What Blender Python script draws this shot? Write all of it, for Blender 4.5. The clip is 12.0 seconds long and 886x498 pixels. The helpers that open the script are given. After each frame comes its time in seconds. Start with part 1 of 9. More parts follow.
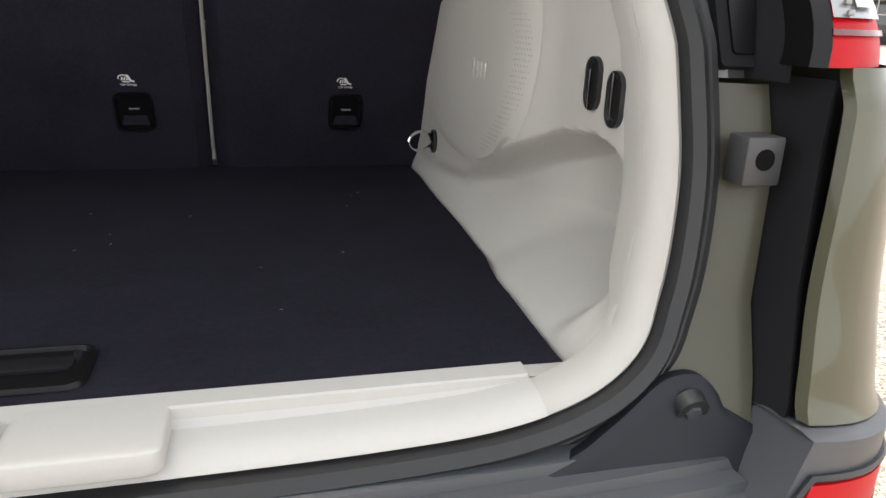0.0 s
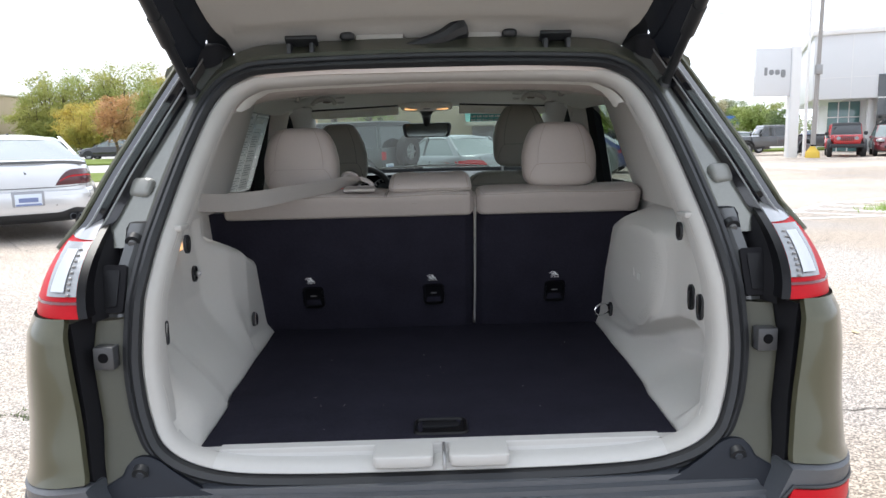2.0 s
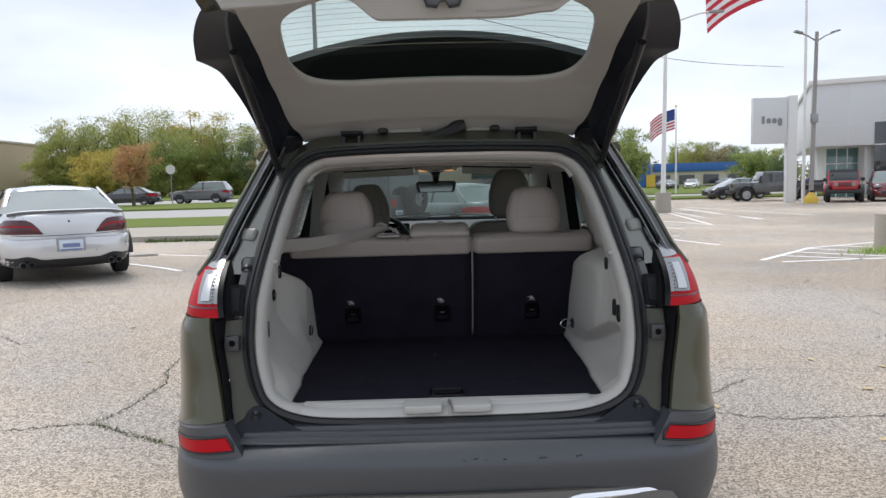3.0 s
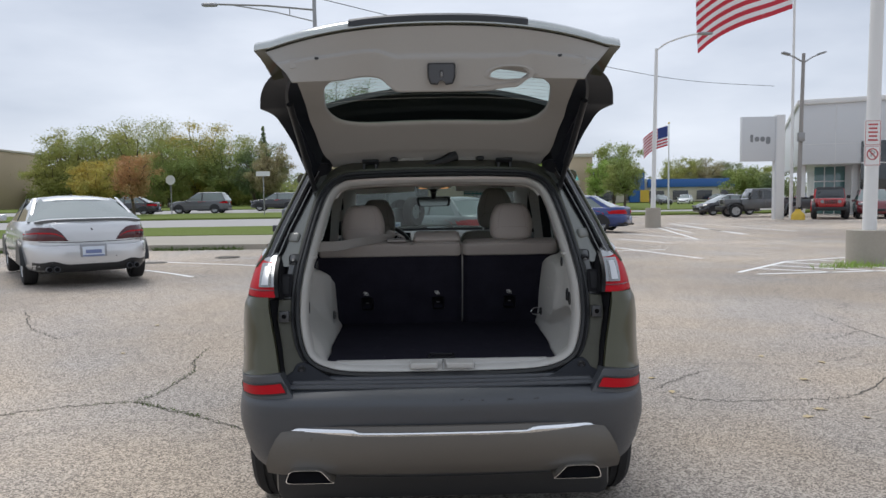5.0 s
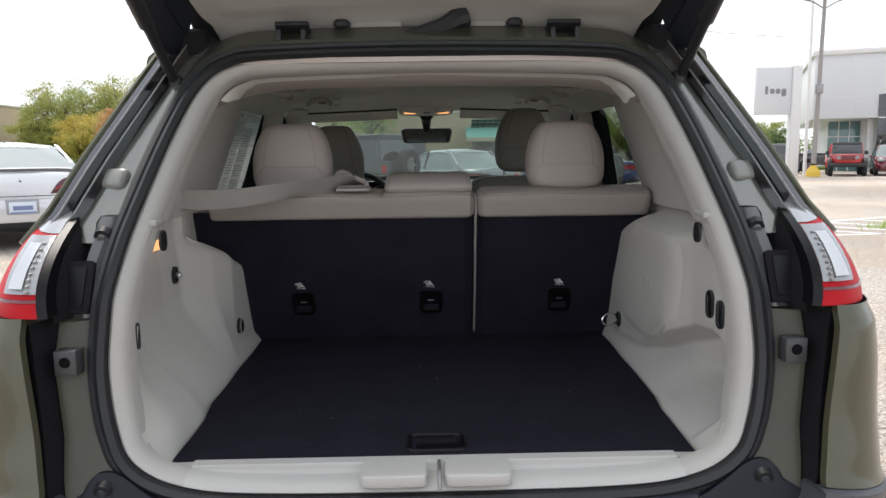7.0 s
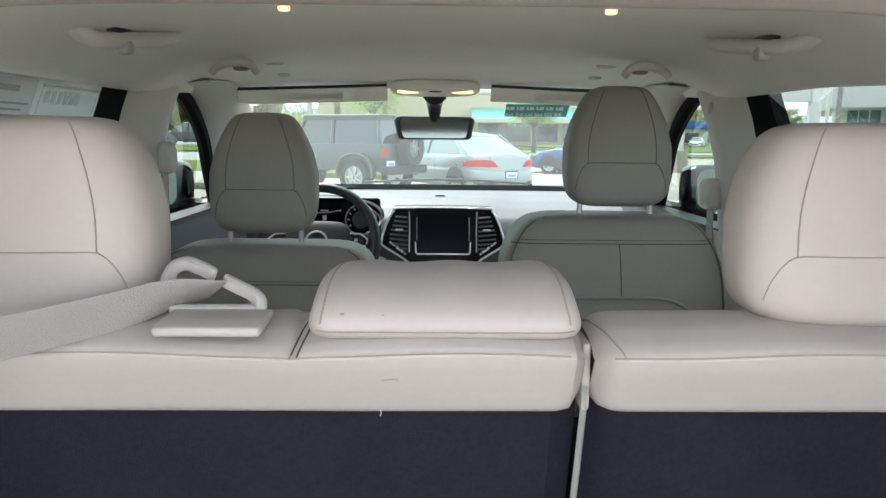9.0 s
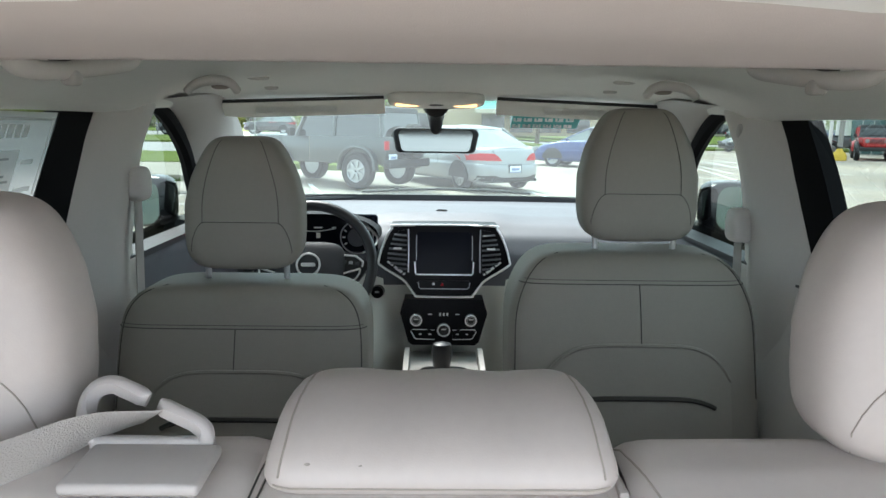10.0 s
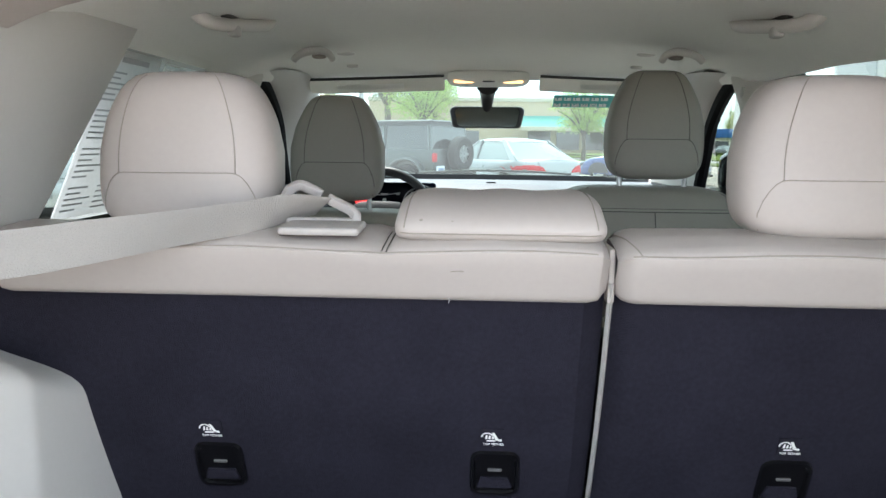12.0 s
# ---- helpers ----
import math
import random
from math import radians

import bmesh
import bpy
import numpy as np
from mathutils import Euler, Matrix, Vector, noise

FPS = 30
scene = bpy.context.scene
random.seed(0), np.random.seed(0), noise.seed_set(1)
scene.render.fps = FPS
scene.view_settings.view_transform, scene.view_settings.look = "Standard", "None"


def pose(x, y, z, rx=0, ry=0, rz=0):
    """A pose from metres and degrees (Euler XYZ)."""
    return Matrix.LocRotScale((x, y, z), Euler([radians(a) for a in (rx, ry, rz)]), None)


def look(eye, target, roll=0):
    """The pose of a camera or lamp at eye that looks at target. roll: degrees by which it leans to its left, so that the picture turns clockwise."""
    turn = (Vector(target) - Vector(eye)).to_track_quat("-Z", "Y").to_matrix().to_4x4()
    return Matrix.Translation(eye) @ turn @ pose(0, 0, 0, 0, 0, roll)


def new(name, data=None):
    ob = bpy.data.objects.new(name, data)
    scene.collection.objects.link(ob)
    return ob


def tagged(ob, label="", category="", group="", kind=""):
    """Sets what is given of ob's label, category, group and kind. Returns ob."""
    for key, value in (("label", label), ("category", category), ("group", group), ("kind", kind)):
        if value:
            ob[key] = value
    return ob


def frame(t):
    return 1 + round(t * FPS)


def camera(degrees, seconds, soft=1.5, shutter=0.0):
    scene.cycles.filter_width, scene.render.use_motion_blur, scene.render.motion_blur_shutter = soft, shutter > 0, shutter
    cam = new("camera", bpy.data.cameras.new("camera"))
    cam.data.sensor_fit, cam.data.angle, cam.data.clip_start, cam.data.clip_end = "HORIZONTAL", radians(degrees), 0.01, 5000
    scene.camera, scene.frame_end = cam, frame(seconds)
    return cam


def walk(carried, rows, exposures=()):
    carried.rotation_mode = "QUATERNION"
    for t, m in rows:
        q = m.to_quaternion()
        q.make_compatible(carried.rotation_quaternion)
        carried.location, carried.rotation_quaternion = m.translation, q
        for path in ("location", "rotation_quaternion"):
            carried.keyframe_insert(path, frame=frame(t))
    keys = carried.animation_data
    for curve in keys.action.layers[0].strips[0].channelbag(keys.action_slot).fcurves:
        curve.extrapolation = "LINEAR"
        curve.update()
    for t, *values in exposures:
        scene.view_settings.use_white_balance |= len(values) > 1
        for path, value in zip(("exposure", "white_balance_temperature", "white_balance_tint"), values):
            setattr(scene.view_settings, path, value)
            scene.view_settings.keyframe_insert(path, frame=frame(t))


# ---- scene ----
cam = camera(63.3, 12.0)
PATH = [
    (0.0, (0.21, -0.435, 1.164), (0.68, 1.316, 0.56), 2.3),
    (0.5, (0.108, -0.479, 1.228), (0.413, 1.325, 0.677), 0.9),
    (1.0, (0.042, -0.609, 1.315), (0.215, 1.233, 0.841), -0.0),
    (1.5, (0.024, -0.878, 1.398), (0.112, 0.992, 1.016), -0.7),
    (2.0, (-0.01, -1.259, 1.454), (0.023, 0.629, 1.166), -1.4),
    (2.5, (-0.007, -1.664, 1.496), (0.013, 0.234, 1.28), -1.5),
    (3.0, (-0.022, -2.069, 1.514), (-0.004, -0.166, 1.345), -1.5),
    (3.2, (-0.021, -2.239, 1.539), (-0.015, -0.336, 1.369), -1.5),
    (3.7, (-0.031, -2.609, 1.551), (-0.026, -0.704, 1.411), -1.42),
    (4.2, (-0.038, -2.88, 1.542), (-0.024, -0.973, 1.421), -1.24),
    (4.55, (-0.04, -2.961, 1.535), (-0.017, -1.053, 1.414), -1.1),
    (4.8, (-0.039, -2.942, 1.532), (-0.011, -1.036, 1.407), -1.0),
    (5.0, (-0.036, -2.88, 1.531), (-0.005, -0.976, 1.396), -0.9),
    (5.5, (-0.042, -2.527, 1.51), (-0.009, -0.624, 1.349), -0.9),
    (6.0, (-0.043, -2.113, 1.477), (-0.008, -0.214, 1.286), -0.9),
    (6.5, (-0.012, -1.641, 1.456), (0.025, 0.256, 1.232), -0.8),
    (6.7, (-0.011, -1.436, 1.43), (0.025, 0.458, 1.197), -0.8),
    (7.2, (-0.002, -0.948, 1.394), (0.032, 0.944, 1.138), -0.73),
    (7.8, (-0.008, -0.415, 1.385), (0.025, 1.475, 1.11), -0.45),
    (8.3, (-0.018, -0.066, 1.412), (0.014, 1.822, 1.126), 0.1),
    (8.5, (-0.022, 0.051, 1.432), (0.011, 1.938, 1.14), 0.4),
    (9.0, (-0.019, 0.263, 1.483), (0.011, 2.149, 1.184), 0.5),
    (9.5, (-0.018, 0.371, 1.538), (0.011, 2.255, 1.226), 0.7),
    (10.0, (-0.013, 0.429, 1.554), (0.01, 2.311, 1.229), 0.7),
    (10.5, (-0.012, 0.43, 1.551), (0.006, 2.313, 1.228), 0.6),
    (11.0, (-0.014, 0.316, 1.524), (-0.011, 2.2, 1.214), 0.5),
    (11.5, (-0.022, 0.18, 1.473), (-0.053, 2.067, 1.179), 0.5),
    (12.0, (-0.03, 0.061, 1.413), (-0.127, 1.948, 1.135), 0.6),
]
EXPOSURES = [(0.0, 1.92, 7200, 10), (0.5, 2.2, 7350, 10), (1.0, 2.48, 7250, 10), (1.6, 2.3, 6750, 11), (2.1, 1.38, 6380, 10), (2.6, 0.93, 6420, 10), (3.0, 0.7, 6430, 10), (5.0, 0.32, 6320, 10), (5.5, 0.36, 6400, 10), (6.0, 0.48, 6480, 10), (6.5, 0.82, 6500, 10), (7.2, 1.45, 6800, 10), (8.3, 2.84, 6750, 6), (9.2, 3.05, 6350, 6), (10.0, 3.0, 6200, 7), (10.5, 3.0, 6220, 7), (11.0, 3.02, 6220, 8), (12.0, 3.08, 6300, 7)]
walk(cam, [(t, look(eye, target, roll)) for t, eye, target, roll in PATH], EXPOSURES)

# ---- world and sun: a bright overcast sky ----
world = bpy.data.worlds.new("overcast_sky")
scene.world = world
world.use_nodes = True
wn, wl = world.node_tree.nodes, world.node_tree.links
wn.clear()
sky = wn.new("ShaderNodeTexSky")
sky.sky_type, sky.sun_disc = "NISHITA", False
sky.sun_elevation, sky.sun_rotation = radians(62), radians(330)
cloud_map = wn.new("ShaderNodeTexCoord")
cloud_stretch = wn.new("ShaderNodeMapping")
cloud_stretch.inputs["Scale"].default_value = (1.0, 1.0, 3.2)
cloud_noise = wn.new("ShaderNodeTexNoise")
cloud_noise.inputs["Scale"].default_value, cloud_noise.inputs["Detail"].default_value = 2.2, 6.0
cloud_tone = wn.new("ShaderNodeValToRGB")
cloud_tone.color_ramp.elements[0].position, cloud_tone.color_ramp.elements[0].color = 0.34, (4.6, 5.0, 5.75, 1)
cloud_tone.color_ramp.elements[1].position, cloud_tone.color_ramp.elements[1].color = 0.66, (6.9, 7.2, 7.8, 1)
cover = wn.new("ShaderNodeMix")
cover.data_type, cover.inputs[0].default_value = "RGBA", 0.93
bg = wn.new("ShaderNodeBackground")
bg.inputs["Strength"].default_value = 0.1
wout = wn.new("ShaderNodeOutputWorld")
wl.new(cloud_map.outputs["Generated"], cloud_stretch.inputs["Vector"])
wl.new(cloud_stretch.outputs["Vector"], cloud_noise.inputs["Vector"])
wl.new(cloud_noise.outputs["Fac"], cloud_tone.inputs["Fac"])
wl.new(sky.outputs["Color"], cover.inputs[6])
wl.new(cloud_tone.outputs["Color"], cover.inputs[7])
wl.new(cover.outputs[2], bg.inputs["Color"])
wl.new(bg.outputs["Background"], wout.inputs["Surface"])

sun_data = bpy.data.lights.new("sun", "SUN")
sun_data.energy, sun_data.angle, sun_data.color = 1.5, radians(25), (1.0, 0.96, 0.9)
sun = new("sun", sun_data)
sun.matrix_world = look((-8, 14, 30), (0, 0, 0))


# ---- materials ----
def ramp_mix(nt, fac, a, b):
    m = nt.nodes.new("ShaderNodeMix")
    m.data_type = "RGBA"
    nt.links.new(fac, m.inputs[0])
    for k, c in ((6, a), (7, b)):
        if isinstance(c, tuple):
            m.inputs[k].default_value = (*c, 1)
        else:
            nt.links.new(c, m.inputs[k])
    return m.outputs[2]


def scaled(c, f):
    return tuple(min(1.0, v * f) for v in c)


def mat(name, color, rough=0.6, metal=0.0, var=0.12, big=3.0, small=120.0, bump=0.15, bump_scale=300.0, coat=0.0, island=0.0, spec=0.5, sheen=0.0, dist=0.002):
    """A principled surface with variation at two scales and fine relief, in metres."""
    m = bpy.data.materials.new(name)
    m.use_nodes = True
    nt = m.node_tree
    n, l = nt.nodes, nt.links
    p = n["Principled BSDF"]
    co = n.new("ShaderNodeTexCoord").outputs["Object"]
    n1, n2, n3 = (n.new("ShaderNodeTexNoise") for _ in range(3))
    for q, s in ((n1, big), (n2, small), (n3, bump_scale)):
        q.inputs["Scale"].default_value, q.inputs["Detail"].default_value = s, 4.0
        l.new(co, q.inputs["Vector"])
    c1 = ramp_mix(nt, n1.outputs["Fac"], scaled(color, 1 - var), scaled(color, 1 + var))
    c2 = ramp_mix(nt, n2.outputs["Fac"], scaled(color, 1 - var), scaled(color, 1 + var))
    mixed = n.new("ShaderNodeMix")
    mixed.data_type, mixed.inputs[0].default_value = "RGBA", 0.5
    l.new(c1, mixed.inputs[6]), l.new(c2, mixed.inputs[7])
    out = mixed.outputs[2]
    if island:
        geo = n.new("ShaderNodeNewGeometry")
        hsv = n.new("ShaderNodeHueSaturation")
        mr = n.new("ShaderNodeMapRange")
        mr.inputs["To Min"].default_value, mr.inputs["To Max"].default_value = 1 - island, 1 + island
        l.new(geo.outputs["Random Per Island"], mr.inputs["Value"])
        l.new(mr.outputs[0], hsv.inputs["Value"])
        mh = n.new("ShaderNodeMapRange")
        mh.inputs["To Min"].default_value, mh.inputs["To Max"].default_value = 0.5 - island * 0.06, 0.5 + island * 0.05
        l.new(geo.outputs["Random Per Island"], mh.inputs["Value"])
        l.new(mh.outputs[0], hsv.inputs["Hue"])
        l.new(out, hsv.inputs["Color"])
        out = hsv.outputs["Color"]
    l.new(out, p.inputs["Base Color"])
    p.inputs["Roughness"].default_value, p.inputs["Metallic"].default_value = rough, metal
    p.inputs["Specular IOR Level"].default_value = spec
    p.inputs["Coat Weight"].default_value, p.inputs["Coat Roughness"].default_value = coat, 0.04
    if sheen:
        p.inputs["Sheen Weight"].default_value, p.inputs["Sheen Roughness"].default_value = sheen, 0.5
    rr = n.new("ShaderNodeMapRange")
    rr.inputs["To Min"].default_value, rr.inputs["To Max"].default_value = max(0.02, rough - 0.08), min(1, rough + 0.08)
    l.new(n1.outputs["Fac"], rr.inputs["Value"])
    l.new(rr.outputs[0], p.inputs["Roughness"])
    if bump:
        b = n.new("ShaderNodeBump")
        b.inputs["Strength"].default_value, b.inputs["Distance"].default_value = bump, dist
        l.new(n3.outputs["Fac"], b.inputs["Height"])
        l.new(b.outputs["Normal"], p.inputs["Normal"])
    return m


def glass(name, tint=(1, 1, 1), rough=0.0, veil=0.0):
    """Thin glazing: clear, with a mirror share that grows at grazing angles."""
    m = bpy.data.materials.new(name)
    m.use_nodes = True
    n, l = m.node_tree.nodes, m.node_tree.links
    n.clear()
    out, mix = n.new("ShaderNodeOutputMaterial"), n.new("ShaderNodeMixShader")
    tr, gl, lw = n.new("ShaderNodeBsdfTransparent"), n.new("ShaderNodeBsdfGlossy"), n.new("ShaderNodeLayerWeight")
    pw, ad = n.new("ShaderNodeMath"), n.new("ShaderNodeMath")
    lw.inputs["Blend"].default_value = 0.5
    pw.operation, pw.inputs[1].default_value = "POWER", 5.0
    ad.operation, ad.inputs[1].default_value, ad.inputs[2].default_value = "MULTIPLY_ADD", 0.9, 0.05
    tr.inputs["Color"].default_value = (*tint, 1)
    gl.inputs["Roughness"].default_value = rough
    l.new(lw.outputs["Facing"], pw.inputs[0]), l.new(pw.outputs[0], ad.inputs[0]), l.new(ad.outputs[0], mix.inputs[0])
    l.new(tr.outputs[0], mix.inputs[1]), l.new(gl.outputs[0], mix.inputs[2])
    l.new(mix.outputs[0], out.inputs[0])
    if veil:
        # a translucent film that paints in the haze of glare and reflections
        film, dm = n.new("ShaderNodeBsdfTranslucent"), n.new("ShaderNodeMixShader")
        film.inputs["Color"].default_value = (0.80, 0.84, 0.82, 1)
        dm.inputs[0].default_value = veil
        l.new(mix.outputs[0], dm.inputs[1]), l.new(film.outputs[0], dm.inputs[2]), l.new(dm.outputs[0], out.inputs[0])
    return m


def lit(name, color, strength):
    m = bpy.data.materials.new(name)
    m.use_nodes = True
    p = m.node_tree.nodes["Principled BSDF"]
    p.inputs["Base Color"].default_value = (*color, 1)
    p.inputs["Emission Color"].default_value, p.inputs["Emission Strength"].default_value = (*color, 1), strength
    return m


M_TRIM = mat("beige_trim_plastic", (0.525, 0.510, 0.480), 0.55, bump=0.12, bump_scale=900, var=0.05)
# Same plastic as M_TRIM; weaker light under the tailgate is put into darker tones.
M_TRIM2 = mat("pale_sill_plastic", (0.395, 0.385, 0.365), 0.55, bump=0.1, bump_scale=700, var=0.05)
M_SILL = mat("pale_sill_cap", (0.43, 0.425, 0.410), 0.55, bump=0.1, bump_scale=700, var=0.05)
M_LINER = mat("grey_headliner_cloth", (0.80, 0.80, 0.76), 0.95, bump=0.25, bump_scale=1400, var=0.06, spec=0.1)
M_GUIDEPLATE = mat("pinkish_grey_plastic", (0.37, 0.345, 0.325), 0.5, bump=0.05, bump_scale=900, var=0.04)
# jamb paint made lighter, with the sky's reflection put into its colour
M_PILLARJAMB = mat("sky_brightened_jamb_paint", (0.15, 0.155, 0.14), 0.16, metal=0.5, coat=1.0, bump=0.02, var=0.2, big=9)
# the dark teal scene it reflects is put into the mirror's colour
M_DOORMIRROR = mat("reflection_toned_door_mirror", (0.17, 0.24, 0.24), 0.03, metal=1.0, bump=0, var=0.0)
M_ROOFTRIM = mat("pinkish_beige_roof_trim", (0.50, 0.455, 0.425), 0.85, bump=0.2, bump_scale=1200, var=0.05, spec=0.15)
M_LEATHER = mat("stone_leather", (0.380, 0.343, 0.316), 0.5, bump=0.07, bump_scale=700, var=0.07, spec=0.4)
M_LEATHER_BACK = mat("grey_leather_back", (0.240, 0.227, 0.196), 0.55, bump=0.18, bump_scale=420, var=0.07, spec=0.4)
M_SEAM = mat("dark_stitching", (0.26, 0.235, 0.205), 0.8, bump=0)
M_CARPET = mat("black_carpet", (0.0208, 0.0200, 0.0290), 1.0, bump=0.9, bump_scale=700, var=0.6, big=9, small=160, spec=0.04)
M_GATETRIM = mat("taupe_gate_trim", (0.34, 0.33, 0.31), 0.6, bump=0.12, bump_scale=900, var=0.05)
M_DEEPBLACK = mat("deep_black_plastic", (0.004, 0.004, 0.005), 0.35, bump=0.05, spec=0.25)
M_CARPETBLACK = mat("matt_black_plastic", (0.010, 0.010, 0.012), 0.75, bump=0.1, spec=0.15)
M_BLACK = mat("black_plastic", (0.014, 0.015, 0.017), 0.42, bump=0.1, bump_scale=600)
M_GLOSSBLACK = mat("gloss_black", (0.006, 0.006, 0.008), 0.12, bump=0, coat=0.6)
M_RUBBER = mat("rubber_seal", (0.012, 0.013, 0.015), 0.5, bump=0.1, bump_scale=300)
M_OLIVE = mat("olive_metallic_paint", (0.062, 0.061, 0.034), 0.30, metal=0.5, coat=0.55, bump=0.03, bump_scale=2500, var=0.08, small=900)
M_OLIVEDARK = mat("unpolished_olive_paint", (0.05, 0.052, 0.036), 0.38, metal=0.3, coat=0.4, bump=0.03, var=0.08)
M_BUMPER = mat("dark_grey_bumper_plastic", (0.042, 0.047, 0.056), 0.42, spec=0.75, bump=0.2, bump_scale=900, var=0.12, big=5)
M_DIFF = mat("bronze_grey_paint", (0.115, 0.105, 0.092), 0.5, metal=0.3, coat=0.25, bump=0.03)
M_CHROME = mat("chrome", (0.85, 0.86, 0.87), 0.08, metal=1.0, bump=0, var=0.03)
M_SATIN = mat("satin_silver", (0.55, 0.56, 0.57), 0.3, metal=0.9, bump=0, var=0.04)
M_STEEL = mat("grey_steel", (0.30, 0.30, 0.30), 0.42, metal=0.8, bump=0.05)
M_RED = mat("red_lens", (0.42, 0.003, 0.010), 0.45, coat=0.1, spec=0.12, bump=0.12, bump_scale=500, var=0.2, dist=0.001)
M_CLEARLENS = mat("clear_lamp_lens", (0.26, 0.27, 0.28), 0.22, metal=0.3, coat=0.6, bump=0.4, bump_scale=160, var=0.3, small=200)
M_TYRE = mat("tyre_rubber", (0.018, 0.018, 0.019), 0.8, bump=0.4, bump_scale=200, dist=0.003)
M_RIM = mat("alloy_rim", (0.42, 0.43, 0.44), 0.3, metal=0.9, bump=0.02)
M_GLASS = glass("green_tinted_glass", (0.265, 0.315, 0.29))
# the windshield's pale glare haze is mixed into its glass
M_SHIELD = glass("veiled_windshield_glass", (0.36, 0.455, 0.42), veil=0.028)
M_GATEGLASS = glass("green_gate_glass", (0.66, 0.74, 0.69))
# pale silver that carries the sky's highlight on the olive lip
M_LIPSHINE = mat("sky_highlight_silver", (0.42, 0.44, 0.42), 0.2, metal=0.7, coat=1.0, bump=0)
M_NAVY = mat("blue_black_plastic", (0.007, 0.009, 0.014), 0.5, bump=0.05, bump_scale=600, spec=0.3)
M_WHITE = mat("white_print", (0.75, 0.75, 0.74), 0.7, bump=0.02)
M_PAPER = mat("paper", (0.88, 0.885, 0.88), 0.8, bump=0.05)


def backlit(m, share):
    """Thin sheet that lets part of the daylight behind it through."""
    n, l = m.node_tree.nodes, m.node_tree.links
    p = n["Principled BSDF"]
    mix, tl = n.new("ShaderNodeMixShader"), n.new("ShaderNodeBsdfTranslucent")
    mix.inputs[0].default_value = share
    if p.inputs["Base Color"].links:
        l.new(p.inputs["Base Color"].links[0].from_socket, tl.inputs["Color"])
    out = next(q for q in n if q.type == "OUTPUT_MATERIAL")
    l.new(p.outputs[0], mix.inputs[1]), l.new(tl.outputs[0], mix.inputs[2]), l.new(mix.outputs[0], out.inputs[0])
    return m


backlit(M_PAPER, 0.90)
M_SHEET = mat("grey_printed_sheet", (0.34, 0.343, 0.348), 0.7, bump=0.02)
backlit(M_SHEET, 0.75)
M_INK = mat("grey_print", (0.22, 0.23, 0.24), 0.8, bump=0)
M_PRINT = mat("pale_grey_print", (0.46, 0.47, 0.48), 0.8, bump=0)
M_BELT = mat("woven_belt", (0.34, 0.325, 0.305), 0.75, bump=0.7, bump_scale=600, var=0.14, small=420, dist=0.0025)
M_WARM = lit("warm_lamp", (1.0, 0.50, 0.20), 0.42)
M_SCREEN = mat("dark_screen", (0.003, 0.004, 0.008), 0.2, bump=0, spec=0.05)
M_PIANO = mat("piano_black", (0.004, 0.004, 0.005), 0.3, bump=0, spec=0.09)
M_DASH = mat("dash_vinyl", (0.085, 0.090, 0.104), 0.55, bump=0.25, bump_scale=700, var=0.12, spec=0.4)
M_HOOD = mat("cluster_hood_black", (0.008, 0.008, 0.010), 0.7, bump=0.2, bump_scale=700, spec=0.15)
M_WHEELSKIN = mat("smooth_black_leather", (0.014, 0.015, 0.018), 0.36, bump=0.12, bump_scale=900, spec=0.5)
M_HUB = mat("dark_grey_hub_vinyl", (0.035, 0.037, 0.043), 0.6, bump=0.2, bump_scale=800, spec=0.4)
M_SLAT = mat("grey_vent_slat", (0.10, 0.10, 0.11), 0.4, bump=0, var=0.05)
M_BRIGHT = mat("bright_satin_chrome", (0.88, 0.89, 0.90), 0.32, metal=0.75, bump=0, var=0.03)
M_LOWERDASH = mat("pale_lower_dash_vinyl", (0.70, 0.72, 0.68), 0.5, bump=0.2, bump_scale=700, var=0.05)
M_DIMMIRROR = mat("dimmed_mirror", (0.14, 0.16, 0.15), 0.04, metal=1.0, bump=0, var=0.0)
M_FRAME = mat("matt_black_frame", (0.004, 0.004, 0.005), 0.7, bump=0.05, spec=0.08)
M_SEAMDARK = mat("dark_seam", (0.045, 0.043, 0.038), 0.8, bump=0)


# ---- building helpers ----
U = 0.955


def vec(*a):
    return Vector(a)


def table(z, pairs):
    """Smooth value from a short list of (key, value)."""
    if z <= pairs[0][0]:
        return pairs[0][1]
    for (a, va), (b, vb) in zip(pairs, pairs[1:]):
        if z <= b:
            t = (z - a) / (b - a)
            return va + (vb - va) * t
    return pairs[-1][1]


def step(a, b, x):
    t = min(1.0, max(0.0, (x - a) / (b - a)))
    return t * t * (3 - 2 * t)


def spline(pts, n, closed=False):
    """Catmull-Rom through the points, n steps each."""
    P = [Vector(p) for p in pts]
    out, c = [], len(P)
    for i in range(c if closed else c - 1):
        g = (lambda k: P[k % c]) if closed else (lambda k: P[min(max(k, 0), c - 1)])
        p0, p1, p2, p3 = g(i - 1), g(i), g(i + 1), g(i + 2)
        for k in range(n):
            t = k / n
            out.append(0.5 * ((2 * p1) + (p2 - p0) * t + (2 * p0 - 5 * p1 + 4 * p2 - p3) * t * t + (3 * p1 - p0 - 3 * p2 + p3) * t ** 3))
    if not closed:
        out.append(P[-1].copy())
    return out


